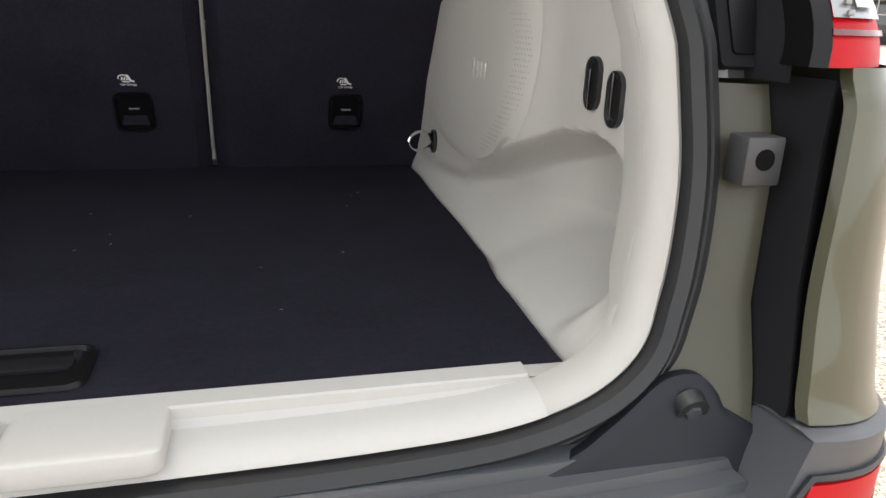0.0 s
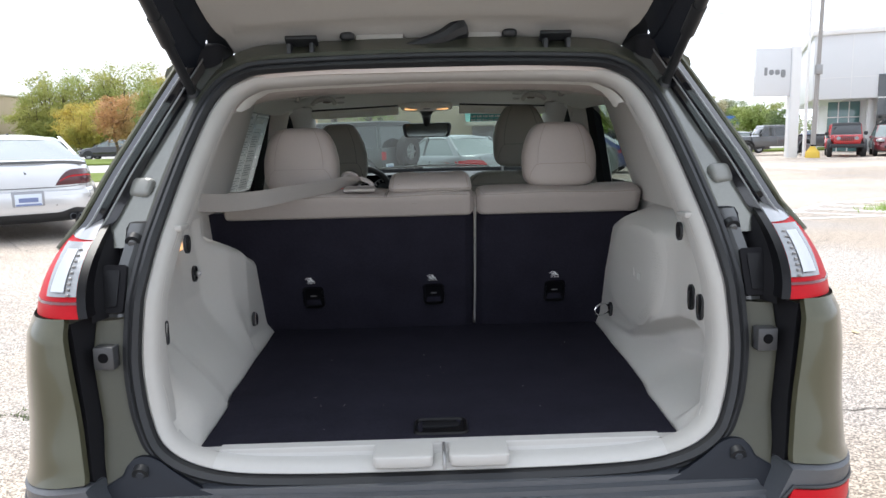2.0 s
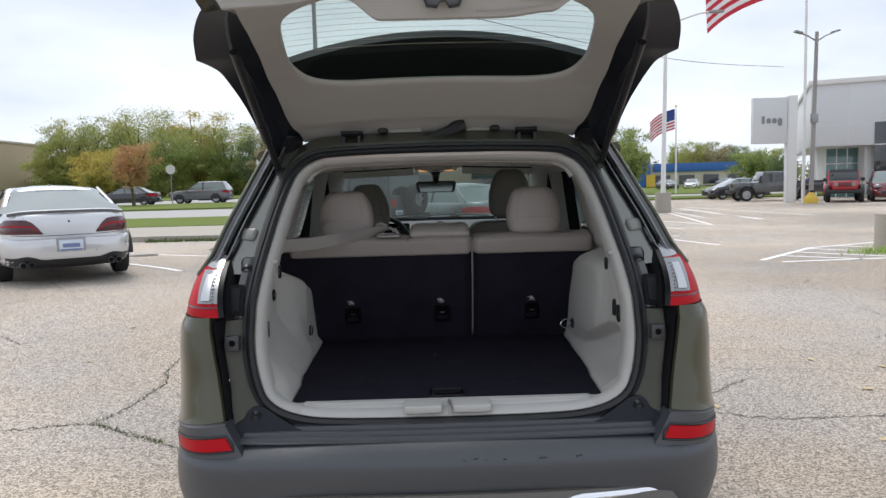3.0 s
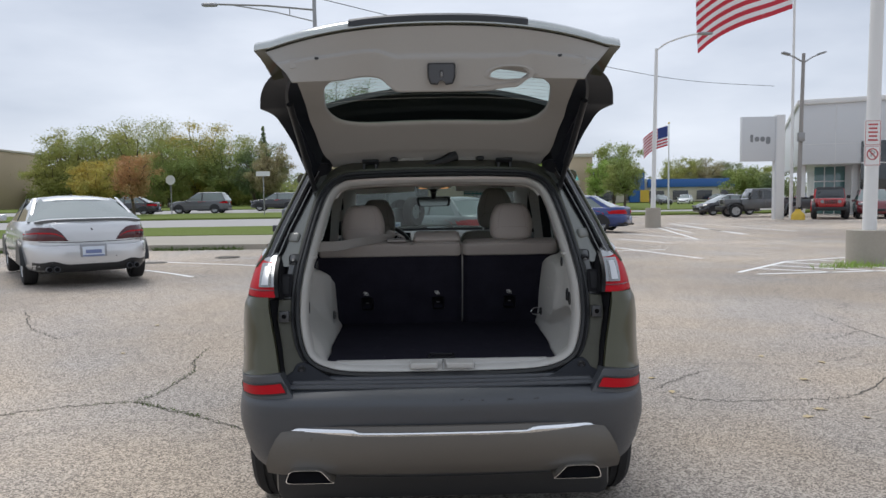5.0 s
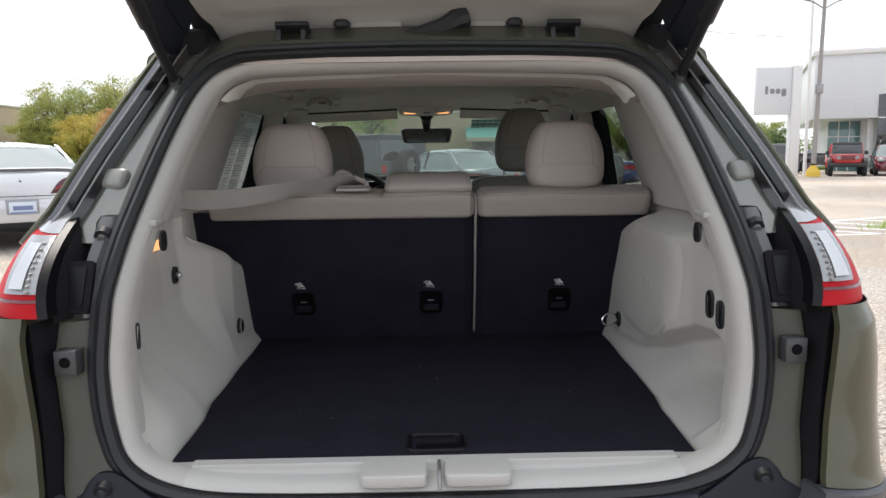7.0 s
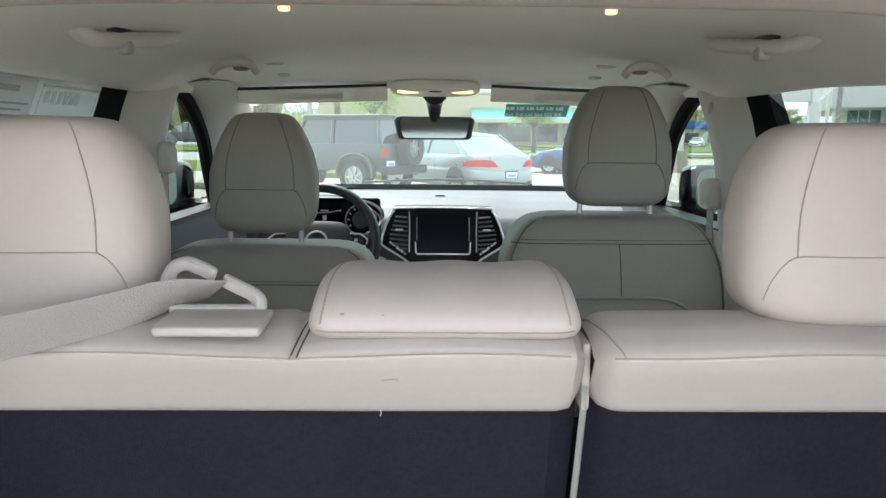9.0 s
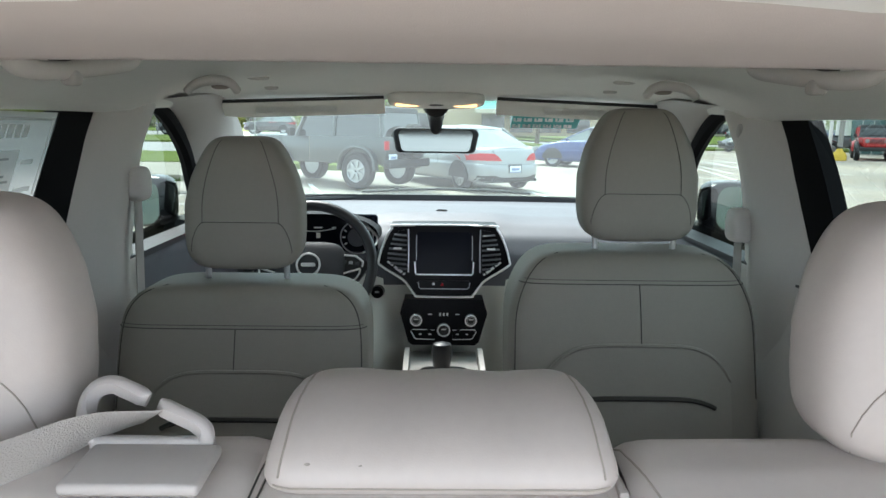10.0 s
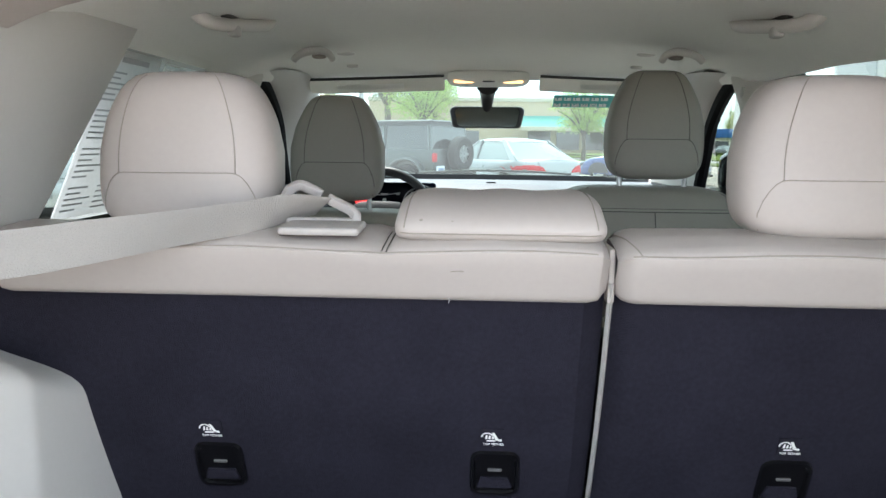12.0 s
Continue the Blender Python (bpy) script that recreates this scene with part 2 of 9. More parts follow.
def loft(rows, cu=False, cv=False, cap=False, bm=None):
    """Skin over rows of points; cu closes each row, cv joins the last row to the first, cap fills both ends."""
    bm = bm or bmesh.new()
    V = [[bm.verts.new(p) for p in r] for r in rows]
    nr, nc = len(V), len(V[0])
    for i in range(nr if cv else nr - 1):
        a, b = V[i], V[(i + 1) % nr]
        for j in range(nc if cu else nc - 1):
            k = (j + 1) % nc
            bm.faces.new((a[j], a[k], b[k], b[j]))
    if cap:
        bm.faces.new(V[0])
        bm.faces.new(V[-1][::-1])
    return bm


def surf(f, nu, nv, bm=None, **k):
    return loft([[f(i / nu, j / nv) for j in range(nv + 1)] for i in range(nu + 1)], bm=bm, **k)


def shell(rows, off, bm=None):
    """A plate with thickness: rows of points, and the same rows moved by off."""
    bm = bm or bmesh.new()
    off = Vector(off)
    A = [[Vector(p) for p in r] for r in rows]
    B = [[p + off for p in r] for r in A]
    loft(A, bm=bm)
    loft([r[::-1] for r in B], bm=bm)
    edge = lambda R: [r[0] for r in R] + R[-1][1:] + [r[-1] for r in R[-2::-1]] + R[0][-2:0:-1]
    loft([edge(B), edge(A)], cu=True, bm=bm)
    return bm


def box(size, at=(0, 0, 0), bevel=0.0, seg=2, rot=None, bm=None):
    t = bmesh.new()
    bmesh.ops.create_cube(t, size=1.0)
    bmesh.ops.scale(t, vec=size, verts=t.verts)
    if bevel:
        bmesh.ops.bevel(t, geom=t.edges[:], offset=bevel, segments=seg, affect="EDGES", profile=0.5)
    m = Matrix.Translation(at)
    if rot:
        m = m @ Euler([radians(a) for a in rot]).to_matrix().to_4x4()
    t.transform(m)
    return merge(t, bm)


def merge(t, bm):
    if bm is None:
        return t
    me = bpy.data.meshes.new("joined")
    t.to_mesh(me)
    t.free()
    bm.from_mesh(me)
    bpy.data.meshes.remove(me)
    return bm


def cyl(r1, r2, a, b, n=20, bm=None):
    """A capped tapered rod from a to b."""
    a, b = Vector(a), Vector(b)
    q = (b - a).to_track_quat("Z", "Y").to_matrix()
    ring = lambda c, r: [c + q @ Vector((r * math.cos(2 * math.pi * k / n), r * math.sin(2 * math.pi * k / n), 0)) for k in range(n)]
    return loft([ring(a, r1), ring(b, r2)], cu=True, cap=True, bm=bm)


def tube(pts, r, n=8, bm=None, closed=False, flat=1.0):
    """A round (or flattened) cord along the points."""
    P = [Vector(p) for p in pts]
    rows, up = [], None
    for i, p in enumerate(P):
        a = P[(i - 1) % len(P)] if closed else P[max(i - 1, 0)]
        b = P[(i + 1) % len(P)] if closed else P[min(i + 1, len(P) - 1)]
        d = (b - a).normalized()
        if up is None:
            up = Vector((0, 0, 1)) if abs(d.z) < 0.9 else Vector((0, 1, 0))
        s = d.cross(up).normalized()
        up = s.cross(d).normalized()
        rad = r(i / max(1, len(P) - 1)) if callable(r) else r
        rows.append([p + s * rad * math.cos(2 * math.pi * k / n) + up * rad * flat * math.sin(2 * math.pi * k / n) for k in range(n)])
    return loft(rows, cu=True, cv=closed, cap=not closed, bm=bm)


def spow(v, e):
    return math.copysign(abs(v) ** e, v)


def pad_point(c, half, e1, e2, u, v, lean=0.0):
    """A point on a rounded pad: u runs round the vertical, v from bottom to top (radians)."""
    x = half[0] * spow(math.cos(v), e1) * spow(math.cos(u), e2)
    y = half[1] * spow(math.cos(v), e1) * spow(math.sin(u), e2)
    z = half[2] * spow(math.sin(v), e1)
    return Vector((c[0] + x, c[1] + y + lean * z, c[2] + z))


def pad(c, half, e1=0.4, e2=0.4, nu=40, nv=24, lean=0.0, shape=None, bm=None):
    rows = []
    for j in range(nv + 1):
        v = -math.pi / 2 + math.pi * j / nv
        rows.append([pad_point(c, half, e1, e2, 2 * math.pi * i / nu, v, lean) for i in range(nu)])
    if shape:
        rows = [[shape(p) for p in r] for r in rows]
    b = loft(rows, cu=True, bm=bm)
    return b


def slab(outline, a, b, axis="y", bm=None):
    """A plate: the outline (pairs) drawn across the axis, from a to b along it."""
    put = {"x": lambda p, s: (s, p[0], p[1]), "y": lambda p, s: (p[0], s, p[1]), "z": lambda p, s: (p[0], p[1], s)}[axis]
    return loft([[put(p, a) for p in outline], [put(p, b) for p in outline]], cu=True, cap=True, bm=bm)


def rrect(w, h, r, n=5, cx=0.0, cy=0.0):
    out = []
    for k, (sx, sy) in enumerate(((1, 1), (-1, 1), (-1, -1), (1, -1))):
        for i in range(n + 1):
            a = math.pi / 2 * (k + i / n)
            out.append((cx + sx * (w / 2 - r) + r * math.cos(a), cy + sy * (h / 2 - r) + r * math.sin(a)))
    return out


def mirrored(bm):
    bm.transform(Matrix.Scale(-1, 4, (1, 0, 0)))
    bmesh.ops.reverse_faces(bm, faces=bm.faces[:])
    return bm


def part(name, bm, material, parent=None, label="", smooth=True, angle=35):
    """Links a bmesh as one mesh object under a thing or a part."""
    bmesh.ops.remove_doubles(bm, verts=bm.verts[:], dist=1e-5)
    bmesh.ops.recalc_face_normals(bm, faces=bm.faces[:])
    if smooth:
        lim = radians(angle)
        for f in bm.faces:
            f.smooth = True
        for e in bm.edges:
            if len(e.link_faces) == 2 and e.calc_face_angle(0) > lim:
                e.smooth = False
    me = bpy.data.meshes.new(name)
    bm.to_mesh(me)
    bm.free()
    me.materials.append(material)
    ob = new(name, me)
    if parent:
        ob.parent = parent
    if label:
        ob["label"] = label
    return ob


def thing(name, label, category, at=None, group="", kind=""):
    ob = new(name)
    ob.empty_display_size = 0.1
    if at is not None:
        ob.matrix_world = at
    return tagged(ob, label, category, group, kind)


def words(text, size, m, material, parent, name="lettering", label="", depth=0.0004):
    """Lettering as a thin mesh, in Blender's own font, centred at the pose m."""
    cu = bpy.data.curves.new("lettering_curve", "FONT")
    cu.body, cu.size, cu.align_x, cu.align_y, cu.extrude, cu.resolution_u = text, size, "CENTER", "CENTER", depth, 2
    tmp = new("lettering_tmp", cu)
    me = bpy.data.meshes.new_from_object(tmp.evaluated_get(bpy.context.evaluated_depsgraph_get()))
    bpy.data.objects.remove(tmp)
    b = bmesh.new()
    b.from_mesh(me)
    bpy.data.meshes.remove(me)
    b.transform(m)
    return part(name, b, material, parent, label, smooth=False)


# ---- ground, road and verge ----
def rise(x, y):
    """The lot is level; the verge and the road beyond it climb a little."""
    left = 1 - step(-6.5, 1.5, x)
    far = 1 - step(2, 11, x)
    return 0.29 * left * step(2.5, 7.5, y) * (1 - 0.5 * step(9.5, 14, y)) + 0.010 * max(0.0, y - 14.0) * far * (1 - 0.5 * step(60, 140, y))


def asphalt():
    m = mat("worn_aggregate_asphalt", (0.405, 0.355, 0.305), 0.92, var=0.18, big=0.45, small=40, bump=0.6, bump_scale=90, dist=0.006)
    nt = m.node_tree
    n, l = nt.nodes, nt.links
    p = n["Principled BSDF"]
    co = next(q for q in n if q.type == "TEX_COORD").outputs["Object"]
    base = p.inputs["Base Color"].links[0].from_socket
    speck = n.new("ShaderNodeTexVoronoi")
    speck.inputs["Scale"].default_value = 105
    grain = n.new("ShaderNodeSeparateColor")
    l.new(speck.outputs["Color"], grain.inputs[0])
    l.new(co, speck.inputs["Vector"])
    sr = n.new("ShaderNodeMapRange")
    sr.inputs["From Min"].default_value, sr.inputs["From Max"].default_value = 0.0, 1.0
    sr.interpolation_type = "SMOOTHSTEP"
    sr.inputs["To Min"].default_value, sr.inputs["To Max"].default_value = 0.46, 1.52
    l.new(grain.outputs[0], sr.inputs["Value"])
    mul = n.new("ShaderNodeMix")
    mul.data_type, mul.blend_type, mul.inputs[0].default_value = "RGBA", "MULTIPLY", 1.0
    l.new(base, mul.inputs[6]), l.new(sr.outputs[0], mul.inputs[7])
    # cracks: thin lines of a warped, coarse cell pattern, and patches of older oil
    warp = n.new("ShaderNodeTexNoise")
    warp.inputs["Scale"].default_value, warp.inputs["Detail"].default_value = 0.9, 5
    l.new(co, warp.inputs["Vector"])
    add = n.new("ShaderNodeVectorMath")
    add.operation = "MULTIPLY_ADD"
    add.inputs[1].default_value = (1.5, 1.5, 0)
    l.new(warp.outputs["Color"], add.inputs[0]), l.new(co, add.inputs[2])
    cell = n.new("ShaderNodeTexVoronoi")
    cell.feature, cell.inputs["Scale"].default_value = "DISTANCE_TO_EDGE", 0.17
    l.new(add.outputs[0], cell.inputs["Vector"])
    cr = n.new("ShaderNodeMapRange")
    cr.inputs["From Min"].default_value, cr.inputs["From Max"].default_value = 0.0008, 0.0035
    cr.inputs["To Min"].default_value, cr.inputs["To Max"].default_value = 0.75, 1.0
    l.new(cell.outputs["Distance"], cr.inputs["Value"])
    mul2 = n.new("ShaderNodeMix")
    mul2.data_type, mul2.blend_type, mul2.inputs[0].default_value = "RGBA", "MULTIPLY", 1.0
    l.new(mul.outputs[2], mul2.inputs[6]), l.new(cr.outputs[0], mul2.inputs[7])
    stain = n.new("ShaderNodeTexNoise")
    stain.inputs["Scale"].default_value, stain.inputs["Detail"].default_value = 0.16, 5
    l.new(co, stain.inputs["Vector"])
    st = n.new("ShaderNodeMapRange")
    st.inputs["From Min"].default_value, st.inputs["From Max"].default_value = 0.35, 0.7
    st.inputs["To Min"].default_value, st.inputs["To Max"].default_value = 0.72, 1.16
    l.new(stain.outputs["Fac"], st.inputs["Value"])
    mul3 = n.new("ShaderNodeMix")
    mul3.data_type, mul3.blend_type, mul3.inputs[0].default_value = "RGBA", "MULTIPLY", 1.0
    l.new(mul2.outputs[2], mul3.inputs[6]), l.new(st.outputs[0], mul3.inputs[7])
    # warm and cool patches of older and newer stone
    hue = n.new("ShaderNodeTexNoise")
    hue.inputs["Scale"].default_value, hue.inputs["Detail"].default_value = 0.55, 4
    l.new(co, hue.inputs["Vector"])
    hr = n.new("ShaderNodeValToRGB")
    hr.color_ramp.elements[0].position, hr.color_ramp.elements[0].color = 0.36, (0.95, 0.98, 1.03, 1)
    hr.color_ramp.elements[1].position, hr.color_ramp.elements[1].color = 0.62, (1.04, 1.0, 0.94, 1)
    l.new(hue.outputs["Fac"], hr.inputs["Fac"])
    mul4 = n.new("ShaderNodeMix")
    mul4.data_type, mul4.blend_type, mul4.inputs[0].default_value = "RGBA", "MULTIPLY", 1.0
    l.new(mul3.outputs[2], mul4.inputs[6]), l.new(hr.outputs[0], mul4.inputs[7])
    l.new(mul4.outputs[2], p.inputs["Base Color"])
    return m


M_ASPHALT = asphalt()
M_ROAD = mat("road_concrete", (0.36, 0.35, 0.345), 0.9, big=0.3, small=12, bump=0.3, bump_scale=40)
M_GRASS = mat("mown_grass", (0.135, 0.175, 0.045), 0.95, var=0.3, big=0.3, small=9, bump=0.8, bump_scale=25, spec=0.1, dist=0.03)
M_KERB = mat("weathered_concrete", (0.36, 0.33, 0.28), 0.9, var=0.2, big=0.8, small=20, bump=0.4, bump_scale=60)
M_LINE = mat("worn_white_paint", (0.82, 0.82, 0.80), 0.8, var=0.25, big=2, small=30, bump=0.2)


def strip(name, label, x0, x1, y0, y1, lift, material, category, nx=40, ny=6, thick=0.0):
    """A sheet of ground that follows the rise, with a real edge where it stands proud."""
    rows = [[Vector((x0 + (x1 - x0) * i / nx, y0 + (y1 - y0) * j / ny, rise(x0 + (x1 - x0) * i / nx, y0 + (y1 - y0) * j / ny) + lift)) for i in range(nx + 1)] for j in range(ny + 1)]
    b = shell(rows, (0, 0, -thick)) if thick else loft(rows)
    return tagged(part(name, b, material, None), label, category, kind="structure")


xs = [-900, -400, -200, -110, -70, -45, -30, -20, -12, -9, -7, -6, -5, -4, -3, -2, -1, 0, 1, 2, 3, 5, 7, 9, 11, 14, 20, 30, 45, 70, 110, 200, 400, 900]
ys = [-900, -400, -150, -60, -30, -12, -4, 0, 2.5, 3.2, 4, 4.8, 5.6, 6.4, 7.2, 8, 9, 9.8, 10.6, 11.4, 12.2, 13, 14, 15, 17, 19, 22, 25, 28, 32, 36, 40, 46, 52, 60, 70, 85, 105, 140, 200, 400, 900]
ground = tagged(part("ground", loft([[Vector((x, y, rise(x, y))) for x in xs] for y in ys]), M_ASPHALT), "worn grey aggregate asphalt with thin branching cracks", "ground", kind="structure")
strip("kerb", "low weathered concrete kerb along the lot", -120, -4.7, 17.5, 17.8, 0.15, M_KERB, "kerb", thick=0.16)
strip("pavement", "pale concrete pavement beside the kerb", -120, -4.7, 17.8, 22.0, 0.145, M_KERB, "pavement", thick=0.15)
strip("verge", "mown grass verge along the road", -120, -1.5, 22.1, 28.4, 0.16, M_GRASS, "grass", thick=0.16)
strip("road", "grey concrete road beyond the grass verge", -160, -1.5, 28.5, 41.0, 0.02, M_ROAD, "road")
strip("median", "mown grass median between the two roads", -160, -1.5, 41.1, 52, 0.12, M_GRASS, "grass", thick=0.14)
strip("front_verge", "narrow mown grass strip beyond the lot", -1.4, 42, 50.5, 57, 0.12, M_GRASS, "grass", thick=0.14)
strip("far_road", "far carriageway in pale concrete", -200, 200, 57.1, 68, 0.02, M_ROAD, "road")
strip("side_road", "pale carriageway beyond the median", -160, -1.5, 52.1, 57.0, 0.02, M_ROAD, "road")
strip("far_lawn", "wide lawn under the trees", -300, 300, 68.1, 160, 0.1, M_GRASS, "grass", ny=10, thick=0.12)


def painted(a, b, w=0.11):
    a, b = Vector((*a, 0)), Vector((*b, 0))
    d = (b - a).normalized()
    s = Vector((-d.y, d.x, 0)) * w / 2
    up = lambda p: Vector((p.x, p.y, rise(p.x, p.y) + 0.006))
    n = 8
    rows = [[up(a + (b - a) * k / n + s), up(a + (b - a) * k / n - s)] for k in range(n + 1)]
    return tagged(part("parking_line", loft(rows), M_LINE), "worn white painted parking line", "road marking", group="parking lines", kind="structure")


for a, b in (((-6.4, 11.6), (-4.2, 9.6)), ((-6.6, 14.0), (-3.7, 12.6)), ((-8.2, 7.2), (-6.2, 5.6)),
             ((5.9, 10.87), (7.8, 12.85)), ((7.78, 12.85), (10.4, 14.0)), ((6.12, 10.53), (11.0, 10.9)), ((6.6, 11.5), (7.6, 10.65)), ((7.15, 12.1), (8.5, 10.72)), ((7.75, 12.7), (9.4, 10.8)), ((8.6, 13.15), (10.2, 11.2)),
             ((12.2, 34.0), (11.8, 23.7)), ((10.6, 31.0), (8.9, 21.0)), ((13.4, 36.5), (14.4, 25.2)), ((6.4, 21.6), (7.4, 19.2)), ((7.5, 25.4), (8.9, 21.1)), ((10.9, 30.6), (10.3, 25.4)), ((12.7, 35.1), (11.6, 23.6)),
             ((-3.0, 17.6), (-1.6, 12.8)), ((2.2, 17.2), (3.4, 12.6)), ((4.6, 20.0), (6.4, 14.0)), ((0.2, 15.6), (6.4, 16.8))):
    painted(a, b)

# cracks in the asphalt: narrow wandering furrows, with weeds in the longest
CRACKS = [
    [(-3.60, 2.05), (-3.0, 2.42), (-2.64, 2.55), (-2.33, 2.59), (-2.1, 2.44), (-1.73, 2.19), (-1.30, 1.85)],
    [(-2.34, 2.60), (-2.24, 2.82), (-2.21, 3.2), (-2.18, 3.52), (-2.3, 3.86), (-2.33, 4.37)],
    [(-6.4, 6.0), (-5.46, 6.94), (-5.07, 7.23), (-4.49, 7.61), (-4.18, 8.06), (-3.63, 8.52), (-3.17, 9.17)],
    [(-5.57, 8.25), (-4.99, 7.46), (-4.63, 7.17)],
    [(-5.10, 6.07), (-4.61, 5.29), (-4.30, 4.98), (-3.95, 4.72)],
    [(1.67, 2.66), (1.98, 2.95), (2.33, 3.24)],
    [(1.75, 2.45), (2.05, 2.31), (2.42, 2.30), (2.76, 2.31), (3.14, 2.40), (3.90, 3.05)],
    [(2.80, 7.47), (3.71, 7.34), (4.36, 7.42), (4.98, 7.51), (5.29, 6.74)],
    [(4.43, 7.59), (5.18, 8.03), (5.48, 8.39)],
    [(4.80, 6.0), (4.69, 5.1), (4.66, 4.2)],
    [(4.01, 4.41), (4.35, 4.64), (4.71, 4.89)]]
M_CRACK = mat("crack_dirt", (0.10, 0.092, 0.08), 1.0, bump=0.4, bump_scale=80)
M_MOSS = mat("crack_weeds", (0.10, 0.15, 0.04), 1.0, bump=0)
rnd = random.Random(21)
for line in CRACKS:
    pts = spline([(x, y, 0) for x, y in line], 14)
    rows = []
    for k, q in enumerate(pts):
        a, c = pts[max(0, k - 1)], pts[min(len(pts) - 1, k + 1)]
        d = (Vector(c) - Vector(a)).normalized()
        s = Vector((-d.y, d.x, 0))
        w = rnd.uniform(0.0025, 0.0075) * min(1, 0.3 + k / 6, 0.3 + (len(pts) - 1 - k) / 6)
        m = Vector(q) + s * rnd.gauss(0, 0.016)
        z = rise(m.x, m.y)
        rows.append([m + s * w + Vector((0, 0, z + 0.0045)), m + Vector((0, 0, z + 0.0040)), m - s * w + Vector((0, 0, z + 0.0045))])
    part("crack", loft(rows), M_CRACK, ground)
b = bmesh.new()
for k in range(420):
    line = CRACKS[0] if k < 330 else CRACKS[1]
    i = rnd.randrange(len(line) - 1)
    f = rnd.random()
    x, y = [line[i][j] + (line[i + 1][j] - line[i][j]) * f for j in (0, 1)]
    if abs(x + 2.05) > 0.35 and rnd.random() < 0.7:
        continue
    p = Vector((x + rnd.gauss(0, 0.012), y + rnd.gauss(0, 0.012), rise(x, y)))
    a = rnd.uniform(0, 6.28)
    d = Vector((math.cos(a), math.sin(a), 0)) * 0.004
    b.faces.new([b.verts.new(p - d), b.verts.new(p + d), b.verts.new(p + Vector((rnd.gauss(0, 0.015), rnd.gauss(0, 0.015), rnd.uniform(0.01, 0.03))))])
# ragged weeds along the kerb
for k in range(1500):
    x = rnd.uniform(-16, -4.8)
    if noise.noise(Vector((x * 0.9, 0, 1))) < -0.1:
        continue
    p = Vector((x, 17.45 - abs(rnd.gauss(0, 0.10)), rise(x, 17.4)))
    a = rnd.uniform(0, 6.28)
    d = Vector((math.cos(a), math.sin(a), 0)) * 0.02
    b.faces.new([b.verts.new(p - d), b.verts.new(p + d), b.verts.new(p + Vector((rnd.gauss(0, 0.06), rnd.gauss(0, 0.06), rnd.uniform(0.03, 0.14))))])
tagged(part("weeds", b, M_MOSS, smooth=False), "small green weeds in the cracks and along the kerb", "weeds", kind="stuff")
M_DRYLEAF = mat("dry_leaf", (0.50, 0.40, 0.24), 0.8, bump=0.2, bump_scale=60)
for x, y in ((3.04, 3.72), (3.46, 3.44), (3.0, 2.86), (2.69, 2.05), (2.52, 1.89), (2.89, 1.84), (1.81, 2.57), (1.79, 3.0), (6.95, 13.18), (-3.22, 5.4), (-3.1, 4.18)):
    a = rnd.uniform(0, 6.28)
    L = rnd.uniform(0.035, 0.06)
    o = [(0, -1.0), (0.25, -0.5), (0.55, -0.45), (0.35, -0.05), (0.6, 0.3), (0.25, 0.35), (0, 1.0), (-0.25, 0.4), (-0.6, 0.25), (-0.35, -0.1), (-0.5, -0.5), (-0.2, -0.5)]
    rows = [[Vector((px * f * L, py * f * L, rise(x, y) + 0.004 + 0.012 * f * f * abs(px + 0.3 * py))) for px, py in o] for f in (0.02, 0.5, 1.0)]
    lf = part("fallen_leaf", loft([[pose(x, y, 0, 0, 0, math.degrees(a)) @ v for v in r] for r in rows], cu=True), M_DRYLEAF)
    tagged(lf, "dry curled brown leaf lying on the asphalt", "leaf", group="fallen leaves")
for x, y in ((-6.4, 13.6), (-5.1, 15.0)):
    mh = tagged(part("manhole_cover", cyl(0.30, 0.30, (x, y, rise(x, y) - 0.05), (x, y, rise(x, y) + 0.012), 28), M_CRACK), "round dark iron drain cover in the asphalt", "manhole cover", kind="structure")


# ---- the sport utility vehicle, seen from behind with its tailgate up ----
suv = thing("suv", "olive green metallic SUV with raised tailgate and beige interior", "car")
suv.scale = (U, U, U)

YO = [(0.70, 0.0), (0.83, 0.06), (0.95, 0.13), (1.1, 0.17), (1.2, 0.20), (1.32, 0.28), (1.44, 0.38), (1.6, 0.52), (1.72, 0.63), (1.9, 0.8)]
OPEN_R = [(0.0, 0.850), (0.30, 0.852), (0.452, 0.862), (0.549, 0.892), (0.600, 0.945), (0.626, 1.05), (0.629, 1.15), (0.622, 1.26), (0.600, 1.40), (0.573, 1.535), (0.540, 1.635), (0.487, 1.685), (0.388, 1.703), (0.0, 1.712)]


def yo(z):
    return table(z, YO)


loop = [(x, z) for x, z in OPEN_R] + [(-x, z) for x, z in OPEN_R[-2:0:-1]]
LOOP = [Vector((p.x, p.y)) for p in spline([(x, z, 0) for x, z in loop], 7, closed=True)]


def ring(off, dy, dz=0.0):
    """The tailgate opening's outline, moved outwards by off and forwards by dy."""
    out, n = [], len(LOOP)
    for i, p in enumerate(LOOP):
        d = (LOOP[(i + 1) % n] - LOOP[i - 1]).normalized()
        low = 1 - step(0.86, 0.98, p.y)
        q = p + Vector((d.y, -d.x)) * off * (1 - 0.42 * low * (off < 0))
        out.append(Vector((q.x, yo(p.y) + dy * (1 - 0.30 * low * (dy > 0.02)), q.y + dz)))
    return out


def ringx(z):
    return table(z, [(q, x) for x, q in OPEN_R[2:-1]])


